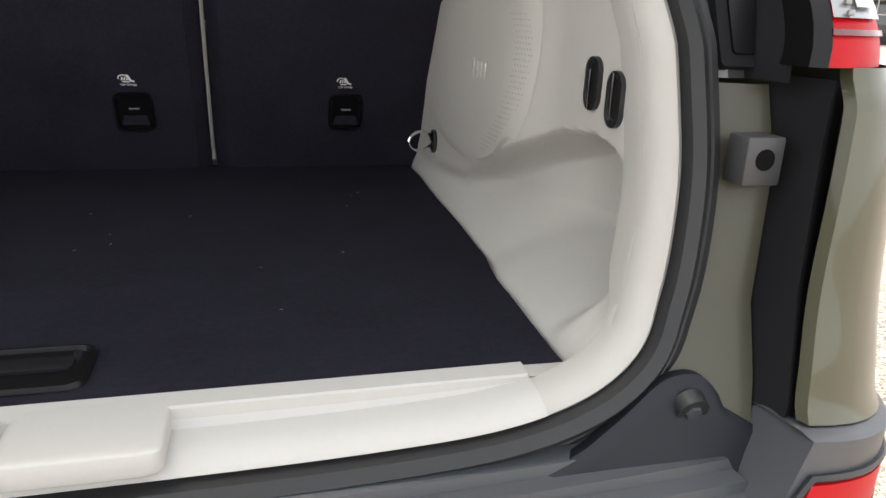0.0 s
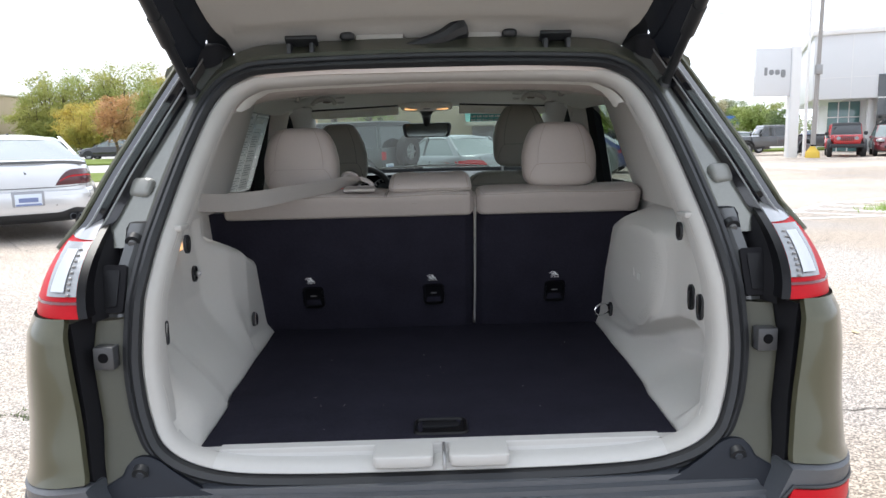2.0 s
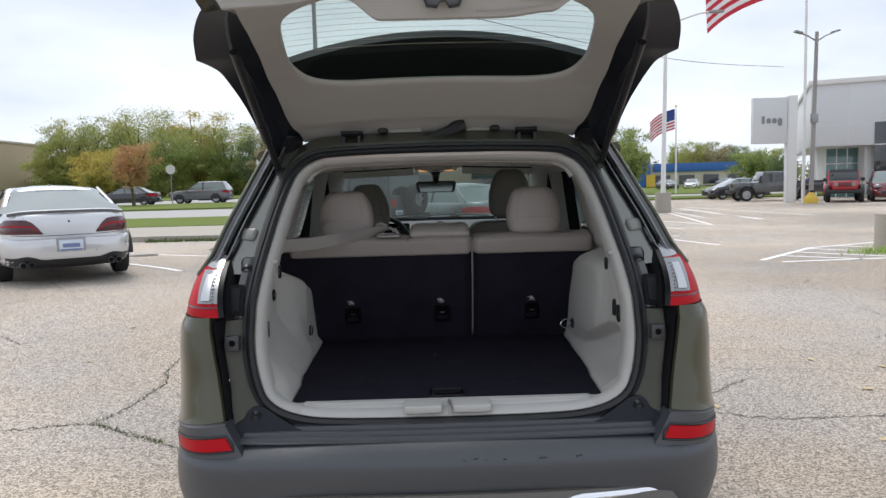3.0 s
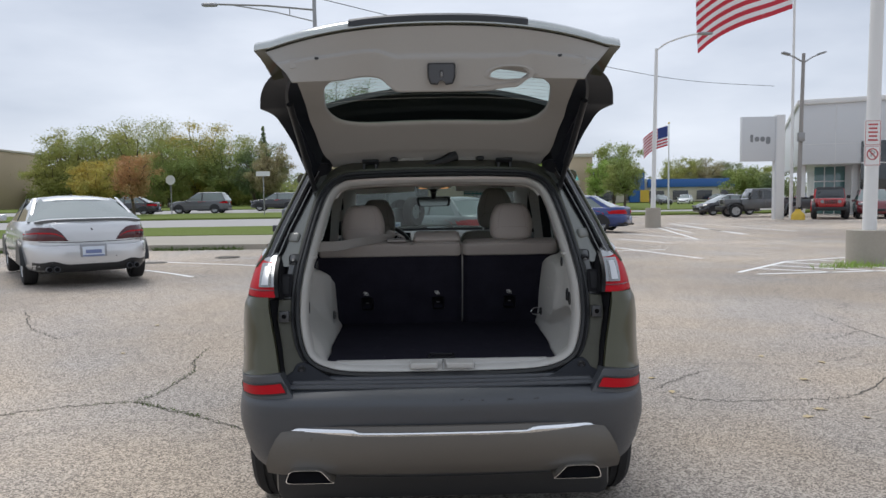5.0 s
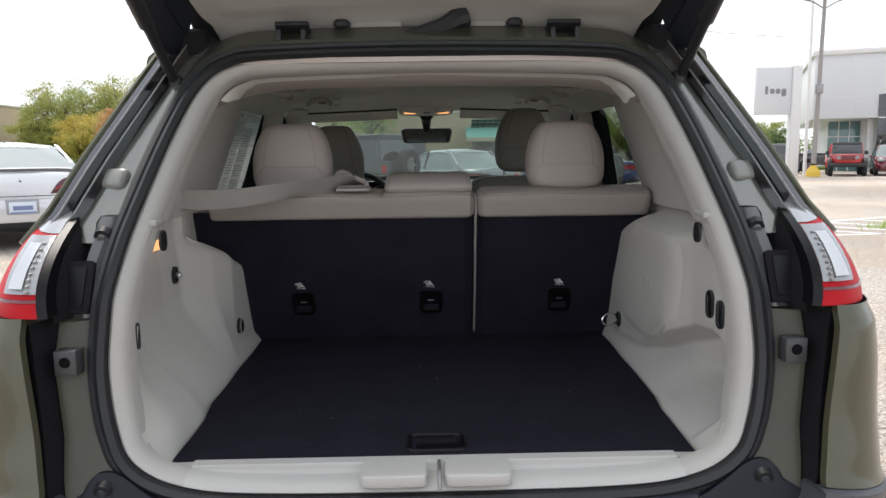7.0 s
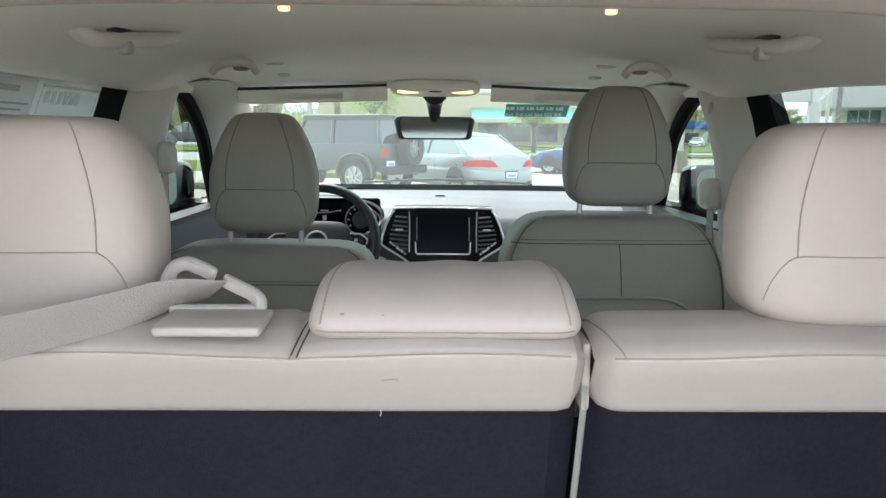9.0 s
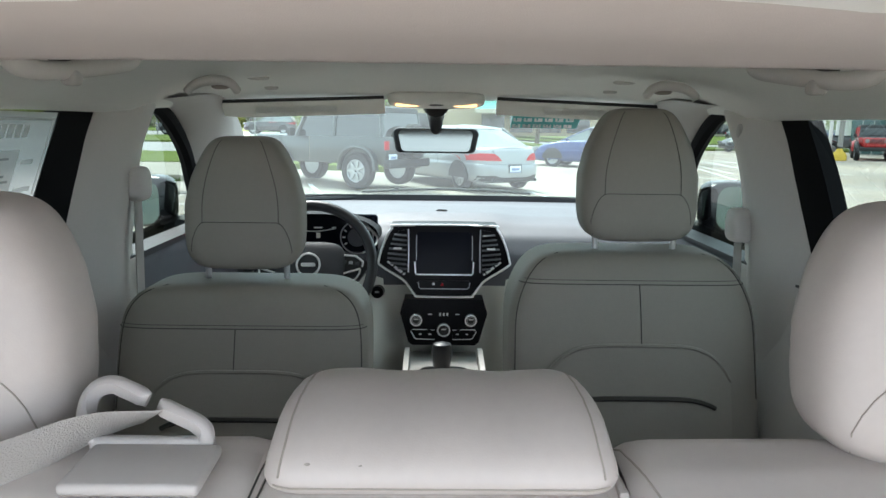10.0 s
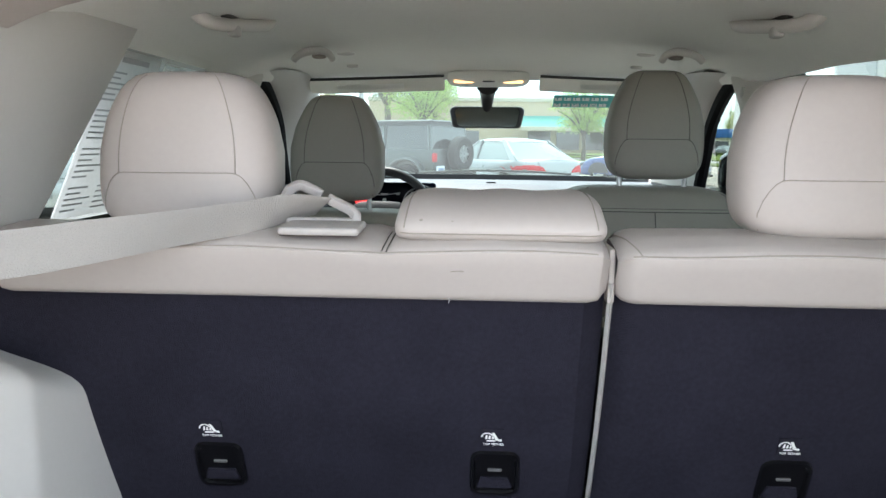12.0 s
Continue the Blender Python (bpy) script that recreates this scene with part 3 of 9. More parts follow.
def ring_end(off, dy, low_y, low_z):
    """Closing rows of the trim: a hidden flange at the sides, a level shelf along the sill."""
    out = []
    for p, q in zip(LOOP, ring(off, dy)):
        low = 1 - step(0.858, 0.93, p.y)
        out.append(q.lerp(Vector((q.x, low_y, low_z)), low))
    return out


part("opening_trim", loft([ring(0.012, 0.012), ring(-0.006, -0.002), ring(-0.018, 0.002), ring(-0.028, 0.014), ring(-0.033, 0.034), ring(-0.034, 0.058), ring_end(-0.030, 0.064, 0.120, 0.8865), ring_end(-0.012, 0.074, 0.143, 0.8875), ring_end(0.012, 0.090, 0.150, 0.872)], cu=True), M_TRIM2, suv, "pale plastic trim round the cargo opening")


def low_part(row):
    """The stretch of the outline along the sill, from left to right."""
    n = len(row)
    low = [i for i in range(n) if LOOP[i].y < 0.90 and abs(LOOP[i].x) < 0.475]
    return [row[i] for i in low if i >= n // 2] + [row[i] for i in low if i < n // 2]


part("sill_cap", loft([low_part(ring(*o)) for o in ((-0.0070, -0.0045), (-0.019, -0.0005), (-0.0295, 0.0115), (-0.0350, 0.0315), (-0.0362, 0.058))] + [[Vector((q.x, y, z)) for q in low_part(ring(-0.034, 0.058))] for y, z in ((0.122, 0.8890), (0.1445, 0.8900), (0.1470, 0.880))]), M_SILL, suv, "pale moulded cap along the loading sill")
part("door_seal", loft([ring(*o) for o in ((0.000, 0.012), (0.001, -0.016), (0.010, -0.026), (0.018, -0.020), (0.021, -0.010), (0.026, -0.014), (0.034, -0.012), (0.038, 0.0), (0.039, 0.014))], cu=True), M_RUBBER, suv, "black double-lipped rubber door seal")
arch = [[p for p in ring(o, d) if p.z > 1.60] for o, d in ((-0.031, 0.090), (-0.036, 0.13), (-0.030, 0.20), (-0.012, 0.30))]
part("roof_arch_trim", loft(arch), M_LINER, suv, "grey cloth trim inside the roof's rear edge")
# roof edge above the seal
part("roof_channel", loft([[p for p in ring(o, d, h) if p.z > 1.30] for o, d, h in ((0.034, 0.012, 0), (0.05, 0.02, 0), (0.06, 0.05, 0.004), (0.075, 0.09, 0.012))]), M_OLIVEDARK, suv, "painted water channel round the opening")

# sill moulding with the striker
for s in (-1, 1):
    part("striker_cover", pad((s * 0.078, 0.100, 0.8775), (0.062, 0.046, 0.0122), 0.20, 0.22, 40, 14), M_SILL, suv)
part("striker", tube(spline([(0.006, 0.052, 0.862), (0.006, 0.062, 0.886), (0.006, 0.105, 0.893), (0.006, 0.130, 0.884)], 5), 0.0038), M_STEEL, suv, "grey steel striker loop")

# flange, dark slot and quarter panels on both sides
M_JAMB = mat("dull_olive_paint", (0.052, 0.051, 0.033), 0.48, metal=0.2, coat=0.2, bump=0.04)
M_JAMBGREY = mat("satin_grey_primer", (0.075, 0.078, 0.080), 0.3, metal=0.3, coat=0.5, bump=0.03)
M_GUIDE = mat("pale_grey_guide_plastic", (0.20, 0.205, 0.19), 0.35, coat=0.3, bump=0.02)
M_DARKLENS = mat("dark_red_lens_edge", (0.10, 0.004, 0.008), 0.25, coat=0.6, bump=0)
# whitish base colour stands for sky reflected in the upper lens
M_LAMPCAP = mat("sky_pale_lamp_glass", (0.33, 0.34, 0.355), 0.14, metal=0.35, coat=1.0, bump=0)
ZS = [0.80 + 0.01 * k for k in range(42)]
XD = [(0.80, 0.660), (0.885, 0.686), (1.08, 0.724), (1.17, 0.720), (1.25, 0.70)]
XE = [(0.78, 0.676), (0.89, 0.696), (1.09, 0.736), (1.17, 0.749), (1.25, 0.752)]
YE = [(0.78, 0.010), (0.88, 0.022), (0.98, 0.060), (1.1, 0.092), (1.19, 0.108), (1.25, 0.12)]
W = [(0.75, 0.922), (0.87, 0.916), (0.97, 0.910), (1.1, 0.902), (1.2, 0.884), (1.37, 0.862)]


def smooth(z, pairs, span=0.05):
    """The value from the list, averaged over a short stretch so that the surface has no kinks."""
    return sum(table(z + span * k / 6, pairs) for k in range(-6, 7)) / 13


def panel_row(z, n=14):
    xe, ye, w = smooth(z, XE), smooth(z, YE), smooth(z, W)
    lip = 0.022 * step(1.182, 1.142, z) + 0.020 * step(0.885, 0.845, z) - 0.012 * step(1.10, 0.95, z) * step(0.84, 0.90, z)
    pts = [Vector((xe, ye + 0.012 - 0.6 * lip, z)), Vector((xe + 0.004, ye - 0.6 * lip, z))]
    for k in range(1, n + 1):
        a = math.pi / 2 * k / n
        pts.append(Vector((xe + (w - xe) * math.sin(a) ** 0.9 + lip * 0.5 * math.sin(a), ye - 0.6 * lip * math.cos(a) + (0.40 - ye) * (1 - math.cos(a)) ** 1.15, z - 0.034 * math.sin(a) * step(1.05, 0.88, z))))
    return pts


for s in (1, -1):
    fl = loft([[Vector((ringx(z) + 0.036, yo(z) + 0.004, z)), Vector((table(z, XD) - 0.02, yo(z) - 0.012, z)), Vector((table(z, XD), yo(z) - 0.012, z)), Vector((table(z, XD) + 0.004, yo(z) + 0.004, z))] for z in ZS if 0.84 < z < 1.17])
    part("jamb", fl if s > 0 else mirrored(fl), M_JAMB, suv, "olive painted body jamb beside the opening")
    sl = loft([[Vector((table(z, XD) + 0.003, yo(z) - 0.006, z)), Vector(((table(z, XD) + table(z, XE)) / 2, yo(z) - 0.02, z)), Vector((table(z, XE) - 0.004, table(z, YE) + 0.012, z)), Vector((table(z, XE) + 0.020, table(z, YE) + 0.024, z)), Vector((table(z, XE) + 0.070, table(z, YE) + 0.075, z))] for z in ZS if z < 1.18])
    part("dark_slot", sl if s > 0 else mirrored(sl), M_CARPETBLACK, suv, "dark slot between jamb and quarter panel")
    qp = loft([panel_row(z) for z in [0.872 + 0.0097 * k for k in range(33)]])
    part("quarter_panel", qp if s > 0 else mirrored(qp), M_OLIVE, suv, "glossy olive green quarter panel")
    # black lamp pocket above the jamb and its fittings
    pk = bmesh.new()
    zz = [1.165 + 0.0125 * k for k in range(16)]
    rows = []
    for z in zz:
        v = max(0.0, (z - 1.182) / 0.178)
        xi, yl = 0.720 + 0.030 * v, 0.105 + 0.22 * v * v + 0.0084 * v
        deep = max(yo(z), yl) + 0.035
        rows.append([Vector((ringx(z) + 0.034, yo(z) + 0.004, z)), Vector((ringx(z) + 0.050, yo(z) - 0.006, z)), Vector((ringx(z) + 0.072, yo(z) - 0.002, z)), Vector((xi - 0.050, deep - 0.020, z)), Vector((xi - 0.028, deep, z)), Vector((xi - 0.010, yl + 0.03, z))])
    loft([r[2:] for r in rows], bm=pk)
    loft([rows[-1], [p + Vector((0, 0.10, 0.012)) for p in rows[-1]]], bm=pk)
    flank = loft([[r[0], r[1], r[2], r[2] + (r[3] - r[2]) * 0.45 + Vector((0, -0.004, 0))] for r in rows])
    part("lamp_flange", flank if s > 0 else mirrored(flank), M_JAMBGREY, suv, "satin grey painted flange beside the lamp pocket")
    part("lamp_pocket", pk if s > 0 else mirrored(pk), M_CARPETBLACK, suv, "black moulded pocket beside the tail lamp")
    # bracket for the tailgate wedge
    b = box((0.042, 0.032, 0.048), (0, 0, 0), 0.003)
    b.transform(pose(0.690, 0.140, 1.092))
    br = part("bracket", b if s > 0 else mirrored(b), mat("bracket_steel", (0.06, 0.062, 0.066), 0.45, metal=0.3), suv, "dark grey steel bracket with a round hole")
    b = cyl(0.0105, 0.0105, (0.690, 0.130, 1.094), (0.690, 0.1232, 1.094))
    part("hole", b if s > 0 else mirrored(b), M_FRAME, br)
    b = slab(rrect(0.05, 0.105, 0.006), -0.006, 0.004)
    b.transform(pose(0.690, 0.205, 1.222, -24))
    rec = part("latch_recess", b if s > 0 else mirrored(b), M_CARPETBLACK, suv)
    b = slab(rrect(0.03, 0.08, 0.005), -0.009, -0.005)
    b.transform(pose(0.693, 0.205, 1.222, -24))
    part("cover", b if s > 0 else mirrored(b), M_DEEPBLACK, rec)
    b = cyl(0.020, 0.017, (0.670, 0.285, 1.318), (0.670, 0.272, 1.312), 18)
    bo = part("bump_stop", b if s > 0 else mirrored(b), M_BLACK, suv)
    b = cyl(0.009, 0.008, (0.670, 0.272, 1.312), (0.670, 0.266, 1.309), 12)
    part("screw", b if s > 0 else mirrored(b), M_STEEL, bo)
    # bolted corner plate at the sill
    top = [(0.455, 0.828), (0.500, 0.846), (0.540, 0.868), (0.570, 0.887), (0.582, 0.893), (0.596, 0.897), (0.612, 0.898), (0.624, 0.895), (0.633, 0.889), (0.640, 0.879), (0.644, 0.866), (0.680, 0.846), (0.722, 0.824)]
    xs = [0.455 + 0.005 * k for k in range(48)]
    rim = lambda x: table(x, top)
    b = shell([[Vector((x, 0.028 + 0.47 * (rim(x) - 0.80) * q + 0.012 * (1 - q) ** 2 * -1 + 0.004 * step(0.9, 1.0, q), 0.778 + (rim(x) - 0.778) * q)) for q in (0.0, 0.2, 0.4, 0.6, 0.8, 0.92, 0.97, 1.0)] for x in xs], (0, 0.010, 0))
    cp = part("corner_plate", b if s > 0 else mirrored(b), M_NAVY, suv, "dark plastic corner plate")
    b = cyl(0.017, 0.016, (0.608, 0.071, 0.873), (0.608, 0.0575, 0.868), 24)
    bo = part("bolt", b if s > 0 else mirrored(b), M_BLACK, cp)
    b = cyl(0.0085, 0.008, (0.608, 0.060, 0.869), (0.608, 0.0550, 0.867), 6)
    part("bolt_head", b if s > 0 else mirrored(b), M_BUMPER, bo)
    # tail lamp: clear upper bar, red body wrapping round the corner
    def lamp_pt(u, v):
        z = 1.182 + 0.178 * v
        w = smooth(z, W) - 0.002
        xi = 0.720 + 0.030 * v
        a = math.pi / 2 * u
        sink = 0.028 * v
        return Vector((xi + (w - xi) * math.sin(a) ** 0.95, 0.105 + 0.22 * v * v + (0.36 - 0.105) * (1 - math.cos(a)) ** 1.1 + sink * 0.3, z))
    lm = surf(lamp_pt, 20, 14)
    lamp = part("tail_lamp", lm if s > 0 else mirrored(lm), M_RED, suv, "red and clear wraparound tail lamp")
    def lens_pt(u, v):
        p = lamp_pt((0.29 + 0.05 * v) * u, 0.24 + 0.54 * v)
        return p + Vector((0.001, -0.004, 0.001))
    lm = surf(lens_pt, 10, 8)
    part("clear_lens", lm if s > 0 else mirrored(lm), M_CLEARLENS, lamp, "clear reversing lens with ribbed reflector")
    b = shell([[lamp_pt(0.46 * u / 10, 0.80 + 0.08 * (u / 10) ** 2) + Vector((0, -0.004, 0)) for u in range(11)], [lamp_pt(0.58 * u / 10, 0.94) + Vector((0, -0.006, 0.002)) for u in range(11)], [lamp_pt(0.70 * u / 10, 1.0) + Vector((0, 0.0, 0.006)) for u in range(11)], [lamp_pt(0.9 * u / 10, 1.0) + Vector((0, 0.05, 0.012)) for u in range(11)]], (0, 0.008, -0.001))
    part("upper_lens", b if s > 0 else mirrored(b), M_LAMPCAP, lamp, "clear upper lamp glass with sky sheen in its colour")
    b = shell([[lamp_pt(u / 10 * 0.9, 0.19 - 0.03 * q) + Vector((0, -0.004, 0)) for u in range(11)] for q in (0, 1)], (0, 0.004, 0))
    part("lamp_divider", b if s > 0 else mirrored(b), M_DARKLENS, lamp)
    b = surf(lambda u, v: lamp_pt(0.10 + 0.14 * u, 0.30 + 0.42 * v) + Vector((0, -0.010, 0)), 6, 8)
    part("reversing_bulb_reflector", b if s > 0 else mirrored(b), M_SATIN, lamp)
    b = bmesh.new()
    loft([[lamp_pt(0.0, v / 10) + Vector((0.001, -0.003, 0)) for v in range(11)], [lamp_pt(0.0, v / 10) + Vector((-0.014, 0.004, 0)) for v in range(11)], [lamp_pt(0.0, v / 10) + Vector((-0.012, 0.06, 0)) for v in range(11)]], bm=b)
    part("inner_edge", b if s > 0 else mirrored(b), M_DEEPBLACK, lamp)
    for k in range(9):
        p = lamp_pt(0.05, 0.27 + 0.055 * k)
        b = box((0.007, 0.004, 0.005), (p.x + 0.004, p.y - 0.008, p.z), 0.001)
        part("light_cell", b if s > 0 else mirrored(b), M_STEEL, lamp)
    # D-pillar: painted jamb, black glass edge and its bright drip rail
    zz = [1.30 + 0.03 * k for k in range(16)]
    XG = [(1.30, 0.835), (1.36, 0.80), (1.47, 0.765), (1.6, 0.715), (1.76, 0.655)]
    YG = lambda z: yo(z) + 0.04
    b = loft([[Vector((ringx(z) + 0.034 if z < 1.66 else 0.55, yo(z) + 0.010, z)), Vector((ringx(z) + 0.06 if z < 1.66 else 0.57, yo(z) + 0.014, z)), Vector((table(z, XG) - 0.075, yo(z) + 0.02, z))] for z in zz])
    part("pillar_jamb", b if s > 0 else mirrored(b), M_PILLARJAMB, suv, "painted rear pillar jamb")
    b = loft([[Vector((table(z, XG) - 0.076, yo(z) + 0.018, z)), Vector((table(z, XG) - 0.06, yo(z) - 0.002, z)), Vector((table(z, XG) - 0.045, yo(z) + 0.012, z)), Vector((table(z, XG) - 0.03, yo(z) - 0.004, z)), Vector((table(z, XG) - 0.008, yo(z) + 0.006, z)), Vector((table(z, XG), yo(z) + 0.04, z)), Vector((table(z, XG) + 0.01, yo(z) + 0.25, z))] for z in zz])
    part("pillar_glass", b if s > 0 else mirrored(b), M_GLOSSBLACK, suv, "gloss black rear pillar edge")
    b = tube([(table(z, XG) + 0.004, yo(z) + 0.018, z) for z in zz], 0.008, 8)
    part("drip_rail", b if s > 0 else mirrored(b), M_OLIVE, suv)
    b = pad((0, 0, 0), (0.031, 0.028, 0.027), 0.5, 0.4, 20, 12)
    b.transform(pose(0.682, 0.400, 1.418, -35, 0, 18))
    part("guide_bump", b if s > 0 else mirrored(b), M_GUIDE, suv, "faceted pale grey guide block on the pillar")
    for q, r in ((0.030, 0.0028), (0.060, 0.0022)):
        b = tube([(table(z, XG) - q, yo(z) - 0.005, z) for z in zz], r, 6)
        part("pillar_bead", b if s > 0 else mirrored(b), M_STEEL, suv)

# bumper: sill ledge with grooves, face, chrome strip, lower valance
def bumper_row(z, y, w, n=26, corner=0.42):
    """One level of the bumper: a slightly bowed face with rounded corners."""
    side = []
    xi = min(0.60, w * 0.9)
    for k in range(1, n // 2):
        x = xi * k / (n // 2)
        side.append((x, y + 0.05 * (x / w) ** 2))
    for k in range(n // 2 + 1):
        a = math.pi / 2 * k / (n // 2)
        side.append((xi + (w - xi) * math.sin(a) ** 0.9, y + 0.05 * (xi / w) ** 2 + corner * (1 - math.cos(a)) ** 1.15))
    return [Vector((-x, q, z)) for x, q in side[::-1]] + [Vector((0, y, z))] + [Vector((x, q, z)) for x, q in side]


part("sill_backing", loft([[Vector((0.70 * k / 20, yo(z) + 0.022, z)) for k in range(-20, 21)] for z in (0.76, 0.80, 0.83, 0.855, 0.865)]), M_BUMPER, suv, "dark plastic behind the loading sill")
led = [(0.842, 0.052, 0.56), (0.838, 0.036, 0.62), (0.828, 0.034, 0.63), (0.826, 0.018, 0.64), (0.816, 0.016, 0.645), (0.813, 0.000, 0.65), (0.803, -0.002, 0.655), (0.800, -0.014, 0.66)]
part("bumper_sill", loft([[Vector((w * k / 20, y + 0.02 * (k / 20) ** 2, z)) for k in range(-20, 21)] for z, y, w in led]), M_BUMPER, suv, "grooved dark plastic loading sill")
prof = [(0.800, -0.012, 0.66), (0.790, -0.030, 0.72), (0.768, -0.060, 0.892), (0.752, -0.072, 0.918), (0.735, -0.076, 0.926), (0.70, -0.072, 0.932), (0.655, -0.062, 0.938), (0.62, -0.055, 0.939), (0.56, -0.03, 0.934), (0.50, -0.005, 0.925), (0.44, 0.03, 0.908), (0.39, 0.08, 0.875), (0.35, 0.15, 0.83), (0.335, 0.22, 0.80)]
part("bumper", loft([bumper_row(z, y, w) for z, y, w in prof]), M_BUMPER, suv, "dark grey plastic rear bumper with scuffs")
for s in (1, -1):
    # shoulder of the bumper round the reflector, and the reflector
    def sh_pt(u, v):
        a = math.pi / 2 * u
        xi = 0.625 + 0.062 * v
        return Vector((xi + (0.924 - xi) * math.sin(a) ** 0.9, -0.030 + 0.022 * v + 0.42 * (1 - math.cos(a)) ** 1.15, 0.762 + 0.106 * v - 0.034 * math.sin(a)))
    b = surf(sh_pt, 18, 8)
    loft([[sh_pt(0.0, v / 8) for v in range(9)], [sh_pt(0.0, v / 8) + Vector((-0.008 * (1 - v / 8), 0.06 + 0.02 * v / 8, 0)) for v in range(9)]], bm=b)
    loft([[sh_pt(u / 18, 1.0) for u in range(19)], [sh_pt(u / 18, 1.0) + Vector((-0.004, 0.012, 0.004)) for u in range(19)], [sh_pt(u / 18, 1.0) + Vector((-0.004, 0.08, -0.004)) for u in range(19)]], bm=b)
    sh = part("bumper_shoulder", b if s > 0 else mirrored(b), M_BUMPER, suv)
    inner = lambda u, v: sh_pt(0.030 + 0.600 * u, 0.33 + 0.34 * v)
    rows = [[inner(u / 12, v / 4) + Vector((0, -0.005, 0)) for u in range(13)] for v in range(5)]
    b = shell(rows, (0, 0.018, 0))
    part("reflector", b if s > 0 else mirrored(b), M_RED, sh, "red strip reflector")
    edge = [inner(k / 12, -0.13) for k in range(13)] + [inner(1.04, 0.5)] + [inner(k / 12, 1.13) for k in range(12, -1, -1)] + [inner(-0.03, 0.5)]
    b = tube([p + Vector((0, -0.002, 0)) for p in edge], 0.0040, 6, closed=True)
    part("reflector_frame", b if s > 0 else mirrored(b), M_BLACK, sh)
# lower valance with chrome strip and exhaust tips
val = [(0.657, -0.066, 0.60), (0.654, -0.076, 0.650), (0.640, -0.085, 0.684), (0.612, -0.091, 0.708), (0.56, -0.094, 0.735), (0.50, -0.082, 0.755), (0.455, -0.058, 0.752), (0.425, -0.01, 0.70)]
part("valance", loft([[Vector((w * k / 24, y + 0.055 * abs(k / 24) ** 3, z - 0.012 * abs(k / 24) ** 6)) for k in range(-24, 25)] for z, y, w in val]), M_DIFF, suv, "bronze grey painted lower valance")
strip_rows = []
for k in range(-30, 31):
    x = 0.655 * k / 30
    up = 0.012 * step(0.355, 0.378, abs(x))
    y = -0.083 + 0.055 * abs(x / 0.62) ** 3
    strip_rows.append([Vector((x, y + 0.012, 0.637 + up)), Vector((x, y - 0.004, 0.636 + up)), Vector((x, y - 0.011, 0.633 + up * 0.8)), Vector((x, y - 0.014, 0.628 + up * 0.5)), Vector((x, y - 0.010, 0.619 + up * 0.2)), Vector((x, y + 0.012, 0.618 + up * 0.2))])
part("chrome_strip", loft(strip_rows), M_CHROME, suv, "chrome strip across the valance")
part("tow_cover", slab(rrect(0.055, 0.075, 0.004, cx=-0.53, cy=0.575), -0.0665, -0.05), M_DIFF, suv, "square tow hook cover")
for s in (1, -1):
    o = [(p.x, p.y) for p in spline([(0.098, -0.024, 0), (0.094, 0.004, 0), (0.082, 0.022, 0), (0.05, 0.027, 0), (-0.03, 0.026, 0), (-0.052, 0.018, 0), (-0.085, -0.016, 0), (-0.100, -0.028, 0), (-0.05, -0.029, 0), (0.05, -0.029, 0)], 3, closed=True)]
    rows = [[Vector((0.56 + x * f, y, 0.452 + z * f)) for x, z in o] for y, f in ((0.10, 0.98), (-0.078, 1.0), (-0.088, 0.99), (-0.088, 0.955), (-0.06, 0.94))]
    b = loft(rows, cu=True)
    part("exhaust_tip", b if s > 0 else mirrored(b), M_CHROME, suv, "chrome-edged trapezoid exhaust tip")
    b = slab([(0.56 + x * 0.95, 0.452 + z * 0.95) for x, z in o], -0.066, -0.05)
    part("exhaust_bore", b if s > 0 else mirrored(b), M_FRAME, suv)
part("underbody", box((1.52, 4.1, 0.27), (0, 2.20, 0.375), 0.05), M_BLACK, suv, "dark underbody")
for s in (1, -1):
    b = pad((0.598, 0.725, 1.748), (0.050, 0.075, 0.045), 0.4, 0.4, 20, 12)
    part("hinge_cover", b if s > 0 else mirrored(b), M_CARPETBLACK, suv, "black cover at the roof's rear corner")
# small scuffs and dirt chips on the bumper's top edge
random.seed(3)
for k in range(13):
    x = random.uniform(0.02, 0.40)
    part("scuff", pad((x, -0.068 + 0.05 * (x / 0.9) ** 2 + random.uniform(-0.004, 0.006), 0.757 + random.uniform(-0.004, 0.005)), (random.uniform(0.003, 0.009), 0.003, random.uniform(0.0015, 0.003)), 1, 1, 8, 5), M_BLACK, suv)

# roof, sides, bonnet and front end
def roof_pt(u, v):
    y = 0.66 + 2.0 * v
    x = -0.66 + 1.32 * u
    z = table(y, [(0.66, 1.752), (1.0, 1.785), (1.5, 1.805), (2.1, 1.80), (2.66, 1.755)]) - 0.055 * abs(x / 0.66) ** 3
    return Vector((x, y, z))


part("roof", shell([[roof_pt(i / 20, j / 16) for i in range(21)] for j in range(17)], (0, 0, -0.025)), M_OLIVE, suv, "olive painted roof")
for s in (1, -1):
    b = tube(spline([(0.60, 0.85, 1.79), (0.61, 0.95, 1.825), (0.62, 1.7, 1.845), (0.61, 2.45, 1.81), (0.60, 2.55, 1.775)], 6), 0.014, 8)
    part("roof_rail", b if s > 0 else mirrored(b), M_BLACK, suv)

AX = (0.93, 3.77)


def side_pt(y, z):
    w = table(z, [(0.30, 0.90), (0.5, 0.94), (0.9, 0.945), (1.1, 0.93), (1.25, 0.89), (1.32, 0.862)])
    w -= 0.05 * step(3.6, 4.6, y) + 0.10 * step(4.3, 4.75, y)
    return Vector((w, y, z))


